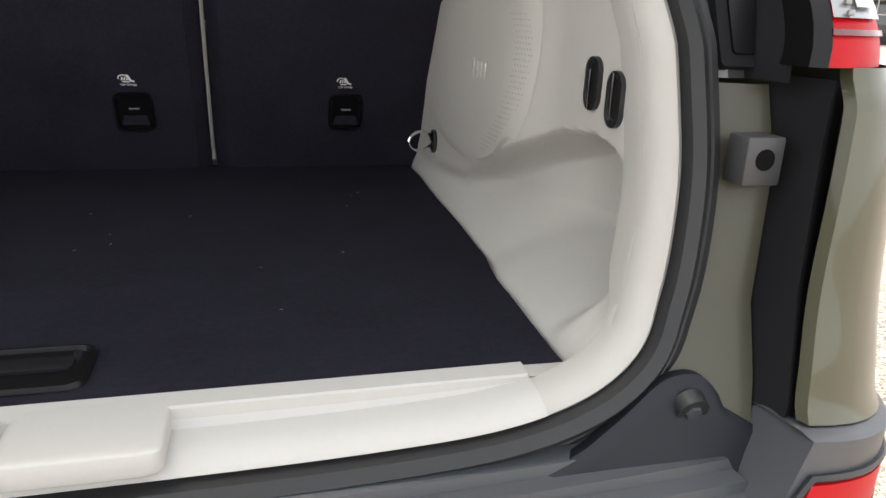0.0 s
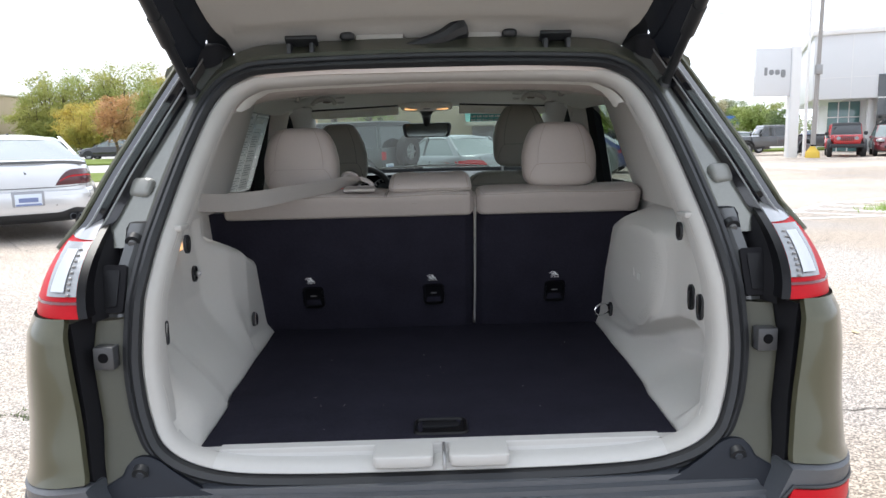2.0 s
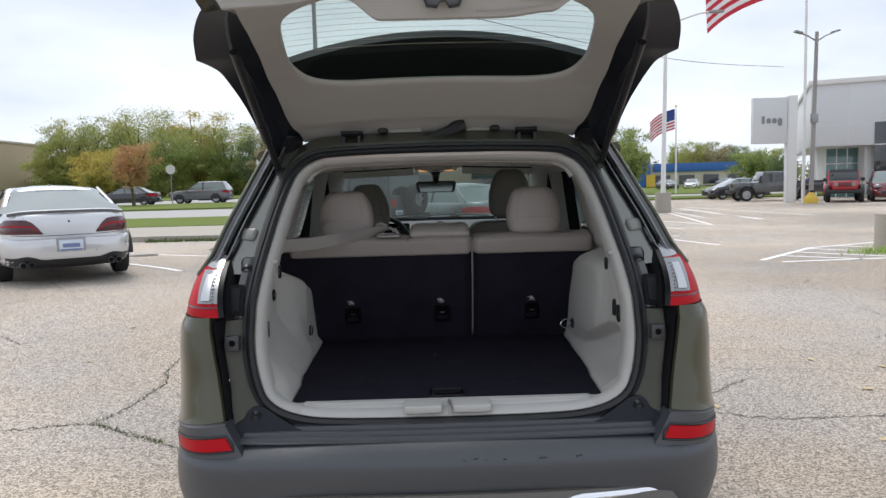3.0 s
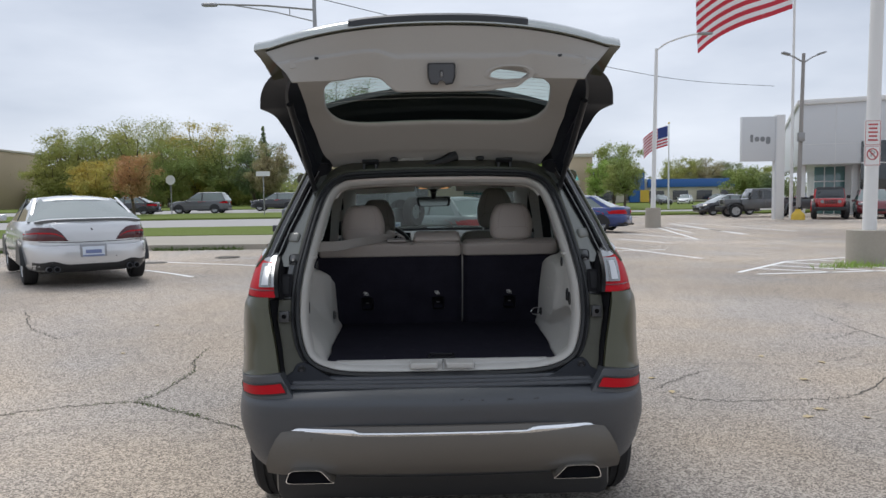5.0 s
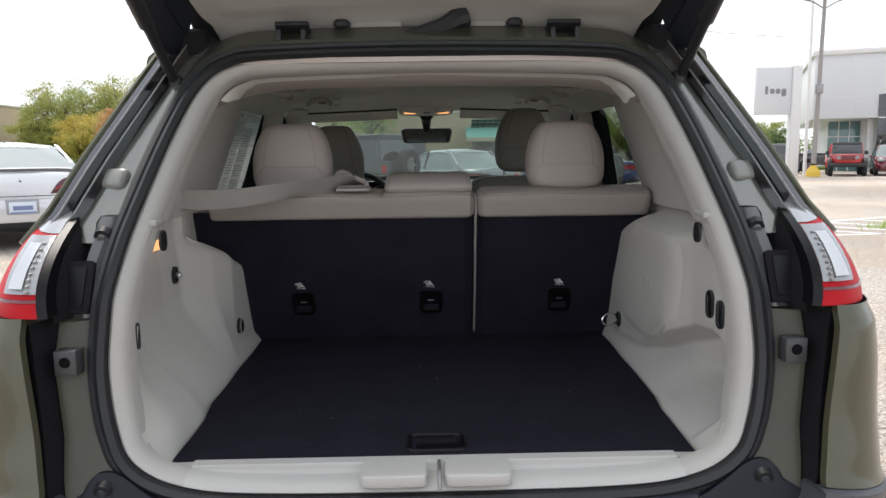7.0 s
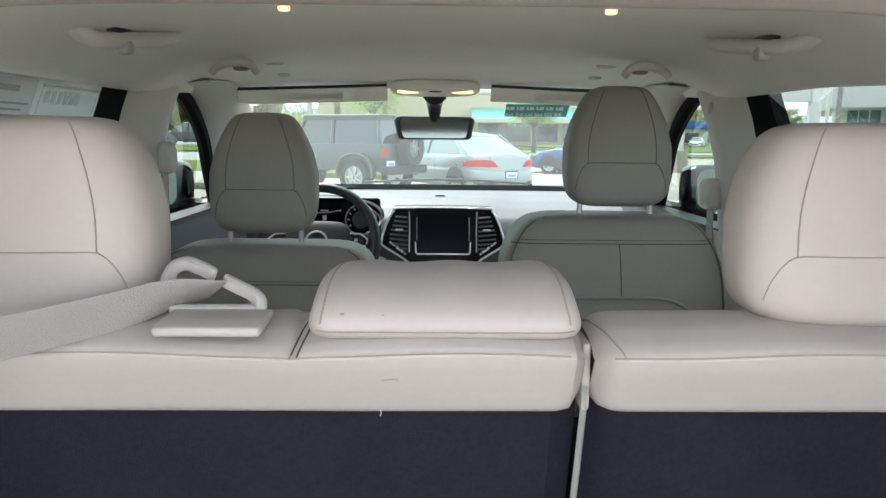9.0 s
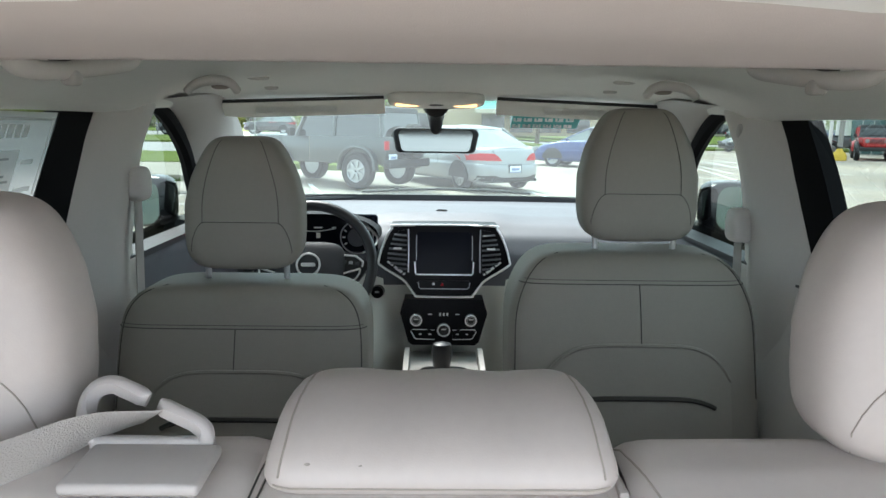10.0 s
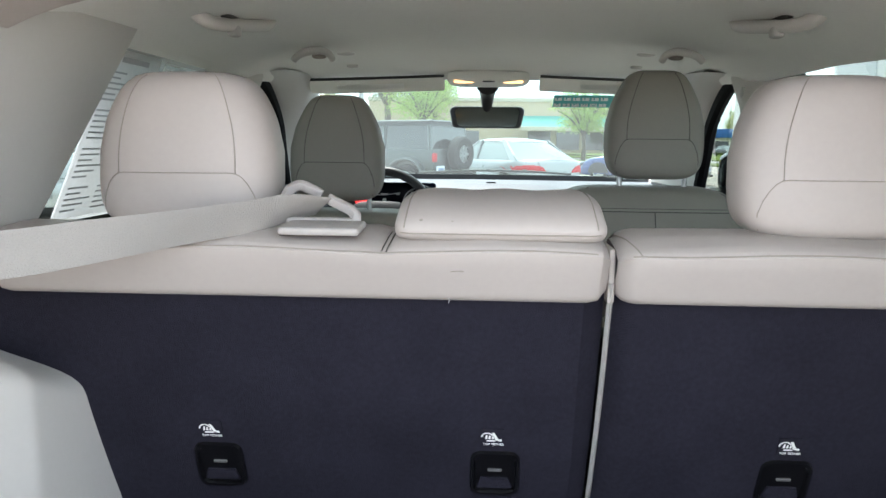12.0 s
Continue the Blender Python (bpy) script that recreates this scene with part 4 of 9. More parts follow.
for s in (1, -1):
    bm = bmesh.new()
    ny, nz = 110, 26
    keep = {}
    for i in range(ny):
        for j in range(nz):
            y0, y1 = 0.40 + 4.25 * i / ny, 0.40 + 4.25 * (i + 1) / ny
            z0, z1 = 0.30 + 1.02 * j / nz, 0.30 + 1.02 * (j + 1) / nz
            if (y1 < 0.60 and z1 < 0.66) or any(math.hypot((y0 + y1) / 2 - a, (z0 + z1) / 2 - 0.37) < 0.43 for a in AX) or (z0 > 1.10 and y0 > 3.6):
                continue
            vs = []
            for y, z in ((y0, z0), (y1, z0), (y1, z1), (y0, z1)):
                k = (round(y, 4), round(z, 4))
                if k not in keep:
                    keep[k] = bm.verts.new(side_pt(y, z))
                vs.append(keep[k])
            bm.faces.new(vs)
    part("body_side", bm if s > 0 else mirrored(bm), M_OLIVE, suv, "olive painted doors and wings")
    for a in AX:
        pts = [(0.955, a + 0.435 * math.cos(t), 0.37 + 0.435 * math.sin(t)) for t in [math.pi * (-0.06 + (0.90 if a < 2 else 1.12) * k / 24) for k in range(25)]]
        b = tube(pts, 0.035, 8)
        part("arch_flare", b if s > 0 else mirrored(b), M_BUMPER, suv)
        prof_t = [(0.20, -0.10), (0.30, -0.118), (0.355, -0.112), (0.373, -0.09), (0.378, 0.0), (0.373, 0.09), (0.355, 0.112), (0.30, 0.118), (0.20, 0.10)]
        cx, cz = 0.862, 0.376
        b = loft([[Vector((cx + o, a + r * math.cos(2 * math.pi * k / 48), cz + r * math.sin(2 * math.pi * k / 48))) for k in range(48)] for r, o in prof_t], cu=True)
        for g in (-0.06, -0.02, 0.02, 0.06):
            loft([[Vector((cx + g + d, a + r * math.cos(2 * math.pi * k / 48), cz + r * math.sin(2 * math.pi * k / 48))) for k in range(48)] for r, d in ((0.376, -0.014), (0.384, -0.012), (0.384, 0.012), (0.376, 0.014))], cu=True, bm=b)
        wh = part("wheel", b if s > 0 else mirrored(b), M_TYRE, suv, "black ribbed tyre")
        b = cyl(0.235, 0.235, (cx - 0.08, a, cz), (cx + 0.06, a, cz), 32)
        for k in range(5):
            t = 2 * math.pi * k / 5
            box((0.03, 0.20, 0.05), (cx + 0.085, a + 0.11 * math.cos(t), cz + 0.11 * math.sin(t)), 0.01, rot=(math.degrees(t), 0, 0), bm=b)
        part("rim", b if s > 0 else mirrored(b), M_RIM, wh)
# bonnet and nose
def bonnet_pt(u, v):
    y = 3.42 + 1.30 * v
    x = (-1 + 2 * u) * (0.80 - 0.12 * v ** 3)
    z = 1.20 - 0.16 * v - 0.16 * max(0, v - 0.75) / 0.25 * 0.6 - 0.05 * abs(-1 + 2 * u) ** 3
    return Vector((x, y, z))


part("bonnet", shell([[bonnet_pt(i / 16, j / 12) for i in range(17)] for j in range(13)], (0, 0, -0.02)), M_OLIVE, suv, "olive painted bonnet")
part("nose", loft([[Vector((x * w, y - 0.22 * abs(x) ** 3, z)) for x in [-1 + k / 10 for k in range(21)]] for z, y, w in ((0.95, 4.73, 0.72), (0.85, 4.80, 0.80), (0.60, 4.82, 0.84), (0.36, 4.74, 0.82))]), M_BUMPER, suv, "front end with grille and bumper")
for s in (1, -1):
    b = tube(spline([(0.655, 2.40, 1.72), (0.70, 2.75, 1.60), (0.78, 3.30, 1.33), (0.80, 3.50, 1.24)], 6), 0.045, 10, flat=0.7)
    part("front_pillar", b if s > 0 else mirrored(b), M_OLIVE, suv)
    # cant rail over the doors
    b = tube(spline([(0.69, 0.70, 1.71), (0.705, 1.2, 1.725), (0.71, 1.9, 1.735), (0.695, 2.45, 1.722)], 6), 0.030, 10)
    part("cant_rail", b if s > 0 else mirrored(b), M_OLIVE, suv)
    # side glass
    for y0, y1, k in ((1.16, 1.885, 0), (1.905, 2.98, 1)):
        rows = []
        for v in range(9):
            z = 1.30 + 0.36 * v / 8
            x = 0.815 - 0.105 * (v / 8) ** 1.2
            ya = y0 + (0.14 * v / 8 if k == 0 else 0)
            yb = y1 if k == 0 else min(y1, 3.05 - 0.62 * (v / 8))
            rows.append([Vector((x, ya + (yb - ya) * i / 6, z)) for i in range(7)])
        b = loft(rows)
        g = part("side_window", b if s > 0 else mirrored(b), M_GLASS, suv, "clear side window")
        g.visible_shadow = False
rows = []
for v in range(11):
    t = v / 10
    y, z, w = 2.64 + 0.88 * t, 1.735 - 0.47 * t, 0.60 + 0.14 * t
    rows.append([Vector((w * k / 10, y + 0.10 * (1 - (k / 10) ** 2) * 0.8 * t, z + 0.02 * (1 - abs(k / 10) ** 2))) for k in range(-10, 11)])
ws = part("windshield", loft(rows), M_SHIELD, suv, "clear curved windshield")
ws.visible_shadow = False
b = tube(spline([(-0.62, 3.40, 1.315), (-0.2, 3.50, 1.325), (0.25, 3.50, 1.325)], 8), 0.010, 6)
part("wiper", b, M_BLACK, suv, "black wiper arm at the glass")
part("cowl", shell([[Vector((0.78 * k / 10, 3.42 + 0.06 * (1 - (k / 10) ** 2) + d, 1.285 - h)) for k in range(-10, 11)] for d, h in ((0, 0), (0.08, 0.01), (0.14, 0.05))], (0, 0, -0.02)), M_BLACK, suv)


# ---- cargo bay ----
FZ = 0.885


def floor_x(y):
    return table(y, [(0.17, 0.513), (0.40, 0.519), (0.46, 0.533), (1.10, 0.552)])


fl = shell([[Vector((floor_x(y) * k / 12, y, FZ + 0.0015 * math.sin(9 * k + 20 * y))) for k in range(-12, 13)] for y in [0.125 + 0.0505 * j for j in range(21)]], (0, 0, -0.03))
cargo_floor = part("cargo_floor", fl, M_CARPET, suv, "black carpeted cargo floor with lint")
o = rrect(0.110, 0.080, 0.016)
b = loft([[Vector((0.002 + x * f, 0.214 + y * f, FZ + h)) for x, y in o] for f, h in ((1.10, 0.001), (1.06, 0.006), (1.0, 0.006), (0.95, -0.001), (0.90, -0.001))], cu=True, cap=True)
hd = part("floor_handle", b, M_DEEPBLACK, suv, "black recessed plastic lift handle")
o = rrect(0.084, 0.026, 0.008)
part("grip", loft([[Vector((0.002 + x * f, 0.222 + y * f, FZ + h)) for x, y in o] for f, h in ((1.0, 0.0), (1.0, 0.004), (0.9, 0.005))], cu=True, cap=True), M_CARPETBLACK, hd)
random.seed(11)
for k in range(18):
    x, y, a = random.uniform(-0.38, 0.40), random.uniform(0.2, 0.85), random.uniform(0, 6.28)
    L = random.uniform(0.0015, 0.007)
    part("lint", tube([(x, y, FZ + 0.004), (x + L * math.cos(a), y + L * math.sin(a), FZ + 0.005)], 0.00032, 5), M_STEEL, cargo_floor)


def right_x(y, z):
    bul = step(0.40, 0.54, y)
    face = 0.592 + (0.564 - 0.592) * bul + 0.08 * max(0, z - 1.08) * bul
    ledge = table(y, [(0.15, 0.98), (0.195, 1.02), (0.215, 1.058), (0.25, 1.078), (0.30, 1.086), (0.40, 1.074), (0.52, 1.030), (0.60, 0.995), (0.72, 0.950), (0.90, 0.935), (1.2, 0.93)])
    deep = table(y, [(0.15, 0.090), (0.45, 0.092), (0.60, 0.056), (0.75, 0.028), (0.95, 0.012), (1.2, 0.010)])
    rec = deep * (1 - step(ledge - 0.026, ledge + 0.008, z)) * step(0.190, 0.228, y)
    foot = step(0.872, 0.965, z)
    x = floor_x(y) + 0.004 + (face + rec - floor_x(y)) * foot
    top = step(1.248, 1.315, z + 0.045 * step(0.86, 1.05, y))
    return x + 0.100 * top * top * bul + 0.02 * top * (1 - bul)


def left_x(y, z):
    face = table(y, [(0.16, 0.600), (0.26, 0.635), (0.42, 0.680), (0.62, 0.684), (0.72, 0.672), (0.82, 0.612), (0.90, 0.582), (1.12, 0.572)])
    slope = step(0.80, 0.90, y)
    foot = (1 - slope) * step(0.86, 1.11, z) + slope * step(0.87, 0.92, z)
    x = floor_x(y) + 0.004 + (face - floor_x(y)) * foot
    top = step(1.185, 1.270, z + 0.066 * step(0.82, 1.02, y))
    return x + 0.115 * top * top * step(0.74, 0.86, y) + 0.01 * top


for s, fx in ((1, right_x), (-1, left_x)):
    def wall(u, v):
        z = 0.872 + (1.325 - 0.872) * v
        ys = yo(z) + 0.022
        y = ys + (1.13 - ys) * u ** 1.25
        x = fx(y, z)
        k = 1 - step(ys + 0.004, ys + (0.046 if s > 0 else 0.130), y)
        xr = table(z, [(0.872, 0.50), (0.885, 0.512), (0.90, 0.530), (0.92, 0.552), (0.95, 0.572), (1.05, 0.598), (1.15, 0.600), (1.26, 0.593), (1.33, 0.580)])
        return Vector((x * (1 - k) + xr * k, y, z))
    b = surf(wall, 150, 96)
    side = part("cargo_side_trim", b if s > 0 else mirrored(b), M_TRIM, suv, "beige moulded cargo side trim")
    # upper quarter trim, from the opening to the rear door window
    def upper(u, v):
        z = 1.318 + 0.36 * v
        ys = yo(z) + 0.052
        ye = 1.02 + (z - 1.318) * 0.80
        y = ys + (ye - ys) * u
        xr = ringx(min(z, 1.635)) - 0.0342
        xw = 0.672 - 0.055 * v - 0.01 * math.sin(math.pi * u)
        return Vector((xr + (xw - xr) * step(0, 0.5, u), y, z))
    b = surf(upper, 30, 20)
    part("pillar_trim", b if s > 0 else mirrored(b), M_TRIM, suv, "beige upper pillar trim")
    b = shell([[Vector((0.672, 0.56 + 0.56 * i / 8, 1.315)), Vector((0.668, 0.56 + 0.56 * i / 8, 1.322))] for i in range(9)], (0.02, 0, 0))
    part("trim_joint", b if s > 0 else mirrored(b), M_SEAM, suv)
    # belt guide slot in the quarter trim
    b = slab(rrect(0.045, 0.07, 0.008), -0.004, 0.004, "x")
    b.transform(pose(0.664, 0.86, 1.385))
    part("belt_guide", b if s > 0 else mirrored(b), M_TRIM2, suv)

# speaker grille on the right: a raised oval with rows of fine slots
def spk(u, v):
    a = 2 * math.pi * u
    y = 0.725 + 0.262 * v * spow(math.cos(a), 0.70) - 0.045 * v * math.sin(a)
    z = 1.130 + 0.150 * v * spow(math.sin(a), 0.76) * (1 - 0.12 * math.cos(a))
    return Vector((right_x(y, z) - 0.006 * step(1.0, 0.90, v) if v < 1 else right_x(y, z) - 0.001, y, z))


spk_ob = part("speaker_grille", surf(spk, 48, 12), M_TRIM, suv, "beige perforated speaker cover")
bm = bmesh.new()
for j in range(30):
    z = 1.0 + 0.0075 * j
    for i in range(34):
        y = 0.455 + 0.0075 * i + (0.00375 if j % 2 else 0)
        if (abs((y - 0.705 + 0.035 * (z - 1.125) / 0.125) / 0.228) ** 2.4 + abs((z - 1.130) / 0.134) ** 2.4) < 1 and y < 0.62 and (abs((y - 0.705 + 0.035 * (z - 1.125) / 0.125) / 0.186) ** 2.4 + abs((z - 1.130) / 0.112) ** 2.4) > 1:
            x = right_x(y, z) - 0.0064
            r = 0.0014
            vs = [bm.verts.new((x, y + r * math.cos(a), z + r * math.sin(a))) for a in (0, 1.047, 2.094, 3.14, 4.19, 5.236)]
            bm.faces.new(vs)
hl = part("perforation", bm, mat("grille_hole", (0.30, 0.28, 0.25), 0.9, bump=0), spk_ob, smooth=False)
hl["kind"] = "stuff"
for k in range(4):
    ye, ze = 0.690 - 0.020 * k, 1.130
    part("emblem_bar", pad((right_x(ye, ze) - 0.0062, ye, ze), (0.0014, 0.0062, 0.014 if k else 0.019), 0.6, 0.5, 14, 10), M_TRIM, spk_ob)

# oval black sockets, hooks and tie-down rings
def socket(y, z, fx, s, w, h, name, label):
    x = fx(y, z)
    o = rrect(w, h, min(w, h) * 0.48, 6)
    b = loft([[Vector((x - 0.004 + d, y + a * f, z + c * f)) for a, c in o] for f, d in ((1.0, 0.004), (1.0, -0.002), (0.82, -0.002), (0.75, 0.002))], cu=True, cap=True)
    return part(name, b if s > 0 else mirrored(b), M_BLACK, suv, label)


for y in (0.252, 0.308):
    so = socket(y, 1.140 + (y - 0.28) * 0.2, right_x, 1, 0.034, 0.060, "net_socket", "black oval net socket")
    part("slot_bar", box((0.004, 0.004, 0.045), (right_x(y, 1.14) - 0.008, y, 1.140), 0.0015), M_GLOSSBLACK, so)
for s, fx, y, z in ((1, right_x, 0.34, 1.297), (-1, left_x, 0.34, 1.297)):
    hk = socket(y, z, lambda a, c: 0.576, s, 0.034, 0.044, "cover_socket", "black round cover socket")
    b = box((0.006, 0.010, 0.03), (0.571, y, z), 0.003)
    part("pin", b if s > 0 else mirrored(b), M_DEEPBLACK, hk)
    b = box((0.02, 0.06, 0.014), (0.582, y - 0.005, z + 0.040), 0.005)
    part("ledge", b if s > 0 else mirrored(b), M_TRIM2, hk)
for s, fx, y in ((1, right_x, 0.937), (-1, left_x, 0.937)):
    z = 0.968
    sk = socket(y, z, fx, s, 0.040, 0.046, "tie_down", "black tie-down recess with chrome ring")
    x = fx(y, z) - 0.012
    if s > 0:
        pts = [(x - 0.022 + 0.026 * math.cos(t), y - 0.016 + 0.012 * math.cos(t), z + 0.003 + 0.019 * math.sin(t)) for t in [2 * math.pi * k / 24 for k in range(24)]]
    else:
        pts = [(x + 0.002, y + 0.012 * math.cos(t), z + 0.018 * math.sin(t)) for t in [2 * math.pi * k / 24 for k in range(24)]]
    b = tube(pts, 0.0028, 6, closed=True)
    part("ring", b if s > 0 else mirrored(b), M_CHROME, sk)
sk = socket(0.69, 1.165, left_x, -1, 0.034, 0.046, "net_hook", "black net hook on the side trim")
part("knob", mirrored(pad((left_x(0.69, 1.165) - 0.012, 0.69, 1.165), (0.009, 0.008, 0.008), 0.8, 0.8, 12, 8)), M_SATIN, sk)
sk = socket(0.232, 1.116, lambda a, c: 0.600, -1, 0.018, 0.055, "net_slot", "narrow black net slot")
b = mirrored(box((0.012, 0.058, 0.024), (left_x(0.55, 1.262) - 0.016, 0.575, 1.258), 0.003))
cl = part("cargo_lamp", b, M_WARM, suv, "lit amber cargo lamp")

# ---- rear seat back: a wide and a narrow half with carpeted backs ----
def back_pt(x, h):
    """On the seat back's carpet: h from 0 at the floor to 1 under the leather band."""
    return Vector((x, 1.105 - 0.150 * h - 0.012 * math.sin(math.pi * h), 0.878 + 0.430 * h))


SEATS = ((-0.665, 0.1300), (0.1390, 0.660))
part("rear_seat_core", box((1.26, 0.08, 0.28), (0, 1.27, 1.03), 0.03), M_BLACK, suv, "split rear bench with beige leather top and black carpet back")
for x0, x1 in SEATS:
    def cpt(u, v):
        xa = x0 - (0.055 if x0 < 0 else 0.0) * step(0.35, 0.7, v)
        p = back_pt(xa + (x1 - xa) * u, v)
        e = min(u if x0 > 0 else 1, 1 - u) * (x1 - x0)
        p.y += 0.022 * (1 - step(0, 0.03, e))
        p.y += 0.0012 * math.sin(31 * p.x + 7 * p.z)
        return p
    b = surf(lambda u, v: cpt(u, v), 60, 24)
    part("carpet_back", b, M_CARPET, suv, "black carpet covering on the seat back")
    # leather band that wraps over the top
    def band(u, v):
        x = x0 + (x1 - x0) * u
        e = min(u, 1 - u) * (x1 - x0)
        inset = 0.030 * (1 - math.sqrt(max(0.0, 1 - max(0.0, 1 - e / 0.030) ** 2)))
        pr = [(0.0, (0.955, 1.283)), (0.04, (0.944, 1.286)), (0.30, (0.9195, 1.336)), (0.40, (0.9155, 1.348)), (0.46, (0.9190, 1.3545)), (0.55, (0.930, 1.3605)), (0.7, (0.960, 1.3690)), (0.9, (1.010, 1.373)), (1.0, (1.032, 1.355)), (1.15, (1.05, 1.25))]
        vv = v * 1.15
        y, z = table(vv, [(a, c[0]) for a, c in pr]), table(vv, [(a, c[1]) for a, c in pr])
        wob = 0.0025 * math.sin(18 * x + 3 * vv) * math.sin(math.pi * min(1, vv))
        fold = math.exp(-((x + 0.152 - 0.12 * (y - 0.93)) / 0.008) ** 2) * step(0.38, 0.5, vv) * (x1 < 0.3)
        return Vector((x, y + inset * (0.9 - 0.5 * step(0.5, 0.8, vv)), z - inset * 0.5 * step(0.3, 0.5, vv) + inset * 0.35 * (1 - step(0, 0.25, vv)) + wob - 0.006 * fold))
    b = surf(band, 60, 40)
    bd = part("leather_top", b, M_LEATHER, suv, "beige leather band over the seat back")
    seam = [band(k / 40, 0.42 / 1.15) + Vector((0, -0.0008, 0.0012)) for k in range(1, 40)]
    part("seam", tube(seam, 0.0009, 5), M_SEAM, bd)
    # on the wide half, two dark cords colour in the fold's shaded crease
    for u, du in (((0.646, 0.014), (0.655, 0.018)) if x1 < 0.3 else ((0.045, -0.045),)):
        part("seam", tube([band(u + du * k / 8, (0.42 + 0.5 * k / 8) / 1.15) + Vector((0, -0.0004, 0.0008)) for k in range(9)], 0.0009, 5), M_SEAMDARK if x1 < 0.3 else M_SEAM, bd)
    if x1 < 0.3:
        part("stain", tube([(-0.066, 0.9206, 1.3255), (-0.058, 0.9207, 1.3265), (-0.050, 0.9207, 1.3262)], 0.0005, 5), M_SEAM, bd)
        part("loose_thread", tube([(-0.069, 0.944, 1.288), (-0.068, 0.943, 1.285), (-0.0695, 0.944, 1.2815)], 0.0005, 5), M_WHITE, bd)
# pale edge of the folding hinge between the halves
part("seat_gap_edge", loft([[back_pt(0.1310, h) + Vector((0, 0.004, 0)), back_pt(0.1345, h) + Vector((0, -0.003, 0)), back_pt(0.1380, h) + Vector((0, 0.004, 0))] for h in [0.06 + 0.94 * k / 12 for k in range(13)]]), M_TRIM2, suv, "pale edge showing between the seat halves")

part("seat_gap_filler", box((0.0086, 0.090, 0.070), (0.1345, 1.004, 1.316), 0.003), M_LEATHER, suv, "leather edge between the seat halves")

# tether anchors and their printed labels
for x in (-0.406, -0.004, 0.403):
    p = back_pt(x, 0.305)
    nrm = Vector((0, -0.945, -0.33)).normalized()
    frame_m = Matrix.Translation(p) @ pose(0, 0, 0, 19)
    o = rrect(0.066, 0.076, 0.014)
    b = loft([[Vector((a * f, d, c * f)) for a, c in o] for f, d in ((1.08, -0.001), (1.04, -0.006), (0.92, -0.006), (0.82, 0.004), (0.80, 0.020))], cu=True, cap=True)
    b.transform(frame_m)
    an = part("tether_anchor", b, M_DEEPBLACK, suv, "black child seat tether anchor")
    b = slab([(-0.026, -0.027), (0.026, -0.027), (0.020, -0.008), (-0.020, -0.008)], -0.004, 0.012)
    b.transform(frame_m)
    part("flap", b, M_CARPET, an)
    b = box((0.020, 0.004, 0.004), (0, -0.002, 0.006), 0.001)
    b.transform(frame_m)
    part("bar", b, M_STEEL, an)
    q = back_pt(x - 0.004, 0.452)
    lm = Matrix.Translation(q) @ pose(0, 0, 0, 19)
    lm = lm @ Matrix.Scale(0.88, 4)
    b = slab(rrect(0.036, 0.034, 0.002), -0.0022, 0.003)
    b.transform(lm)
    tg = part("tether_label", b, M_CARPET, suv, "small black cloth label with white print")
    b = bmesh.new()
    loft([[Vector((-0.009 + 0.010 * math.cos(t) * f, -0.0034, 0.0035 + 0.0085 * math.sin(t) * f)) for t in [math.pi * (0.1 + 0.95 * k / 12) for k in range(13)]] for f in (0.75, 1.0)], bm=b)
    loft([[Vector((-0.002, -0.0034, 0.012)), Vector((0.002, -0.0034, 0.012))], [Vector((0.004, -0.0034, -0.003)), Vector((0.009, -0.0034, -0.001))], [Vector((0.014, -0.0034, -0.006)), Vector((0.014, -0.0034, -0.001))]], bm=b)
    for kx in range(4):
        loft([[Vector((-0.0125 + 0.0052 * kx, -0.0034, -0.001)), Vector((-0.0090 + 0.0052 * kx, -0.0034, -0.001))], [Vector((-0.0110 + 0.0048 * kx, -0.0034, 0.007 - 0.0012 * kx)), Vector((-0.0085 + 0.0048 * kx, -0.0034, 0.007 - 0.0012 * kx))]], bm=b)
    loft([[Vector((-0.010, -0.0034, -0.006)), Vector((-0.010, -0.0034, -0.003))], [Vector((0.004, -0.0034, -0.006)), Vector((0.004, -0.0034, -0.003))]], bm=b)
    b.transform(lm)
    part("symbol", b, M_WHITE, tg, smooth=False)
    words("TOP TETHER", 0.0058, lm @ pose(0.001, -0.0036, -0.0115, 90), M_WHITE, tg)


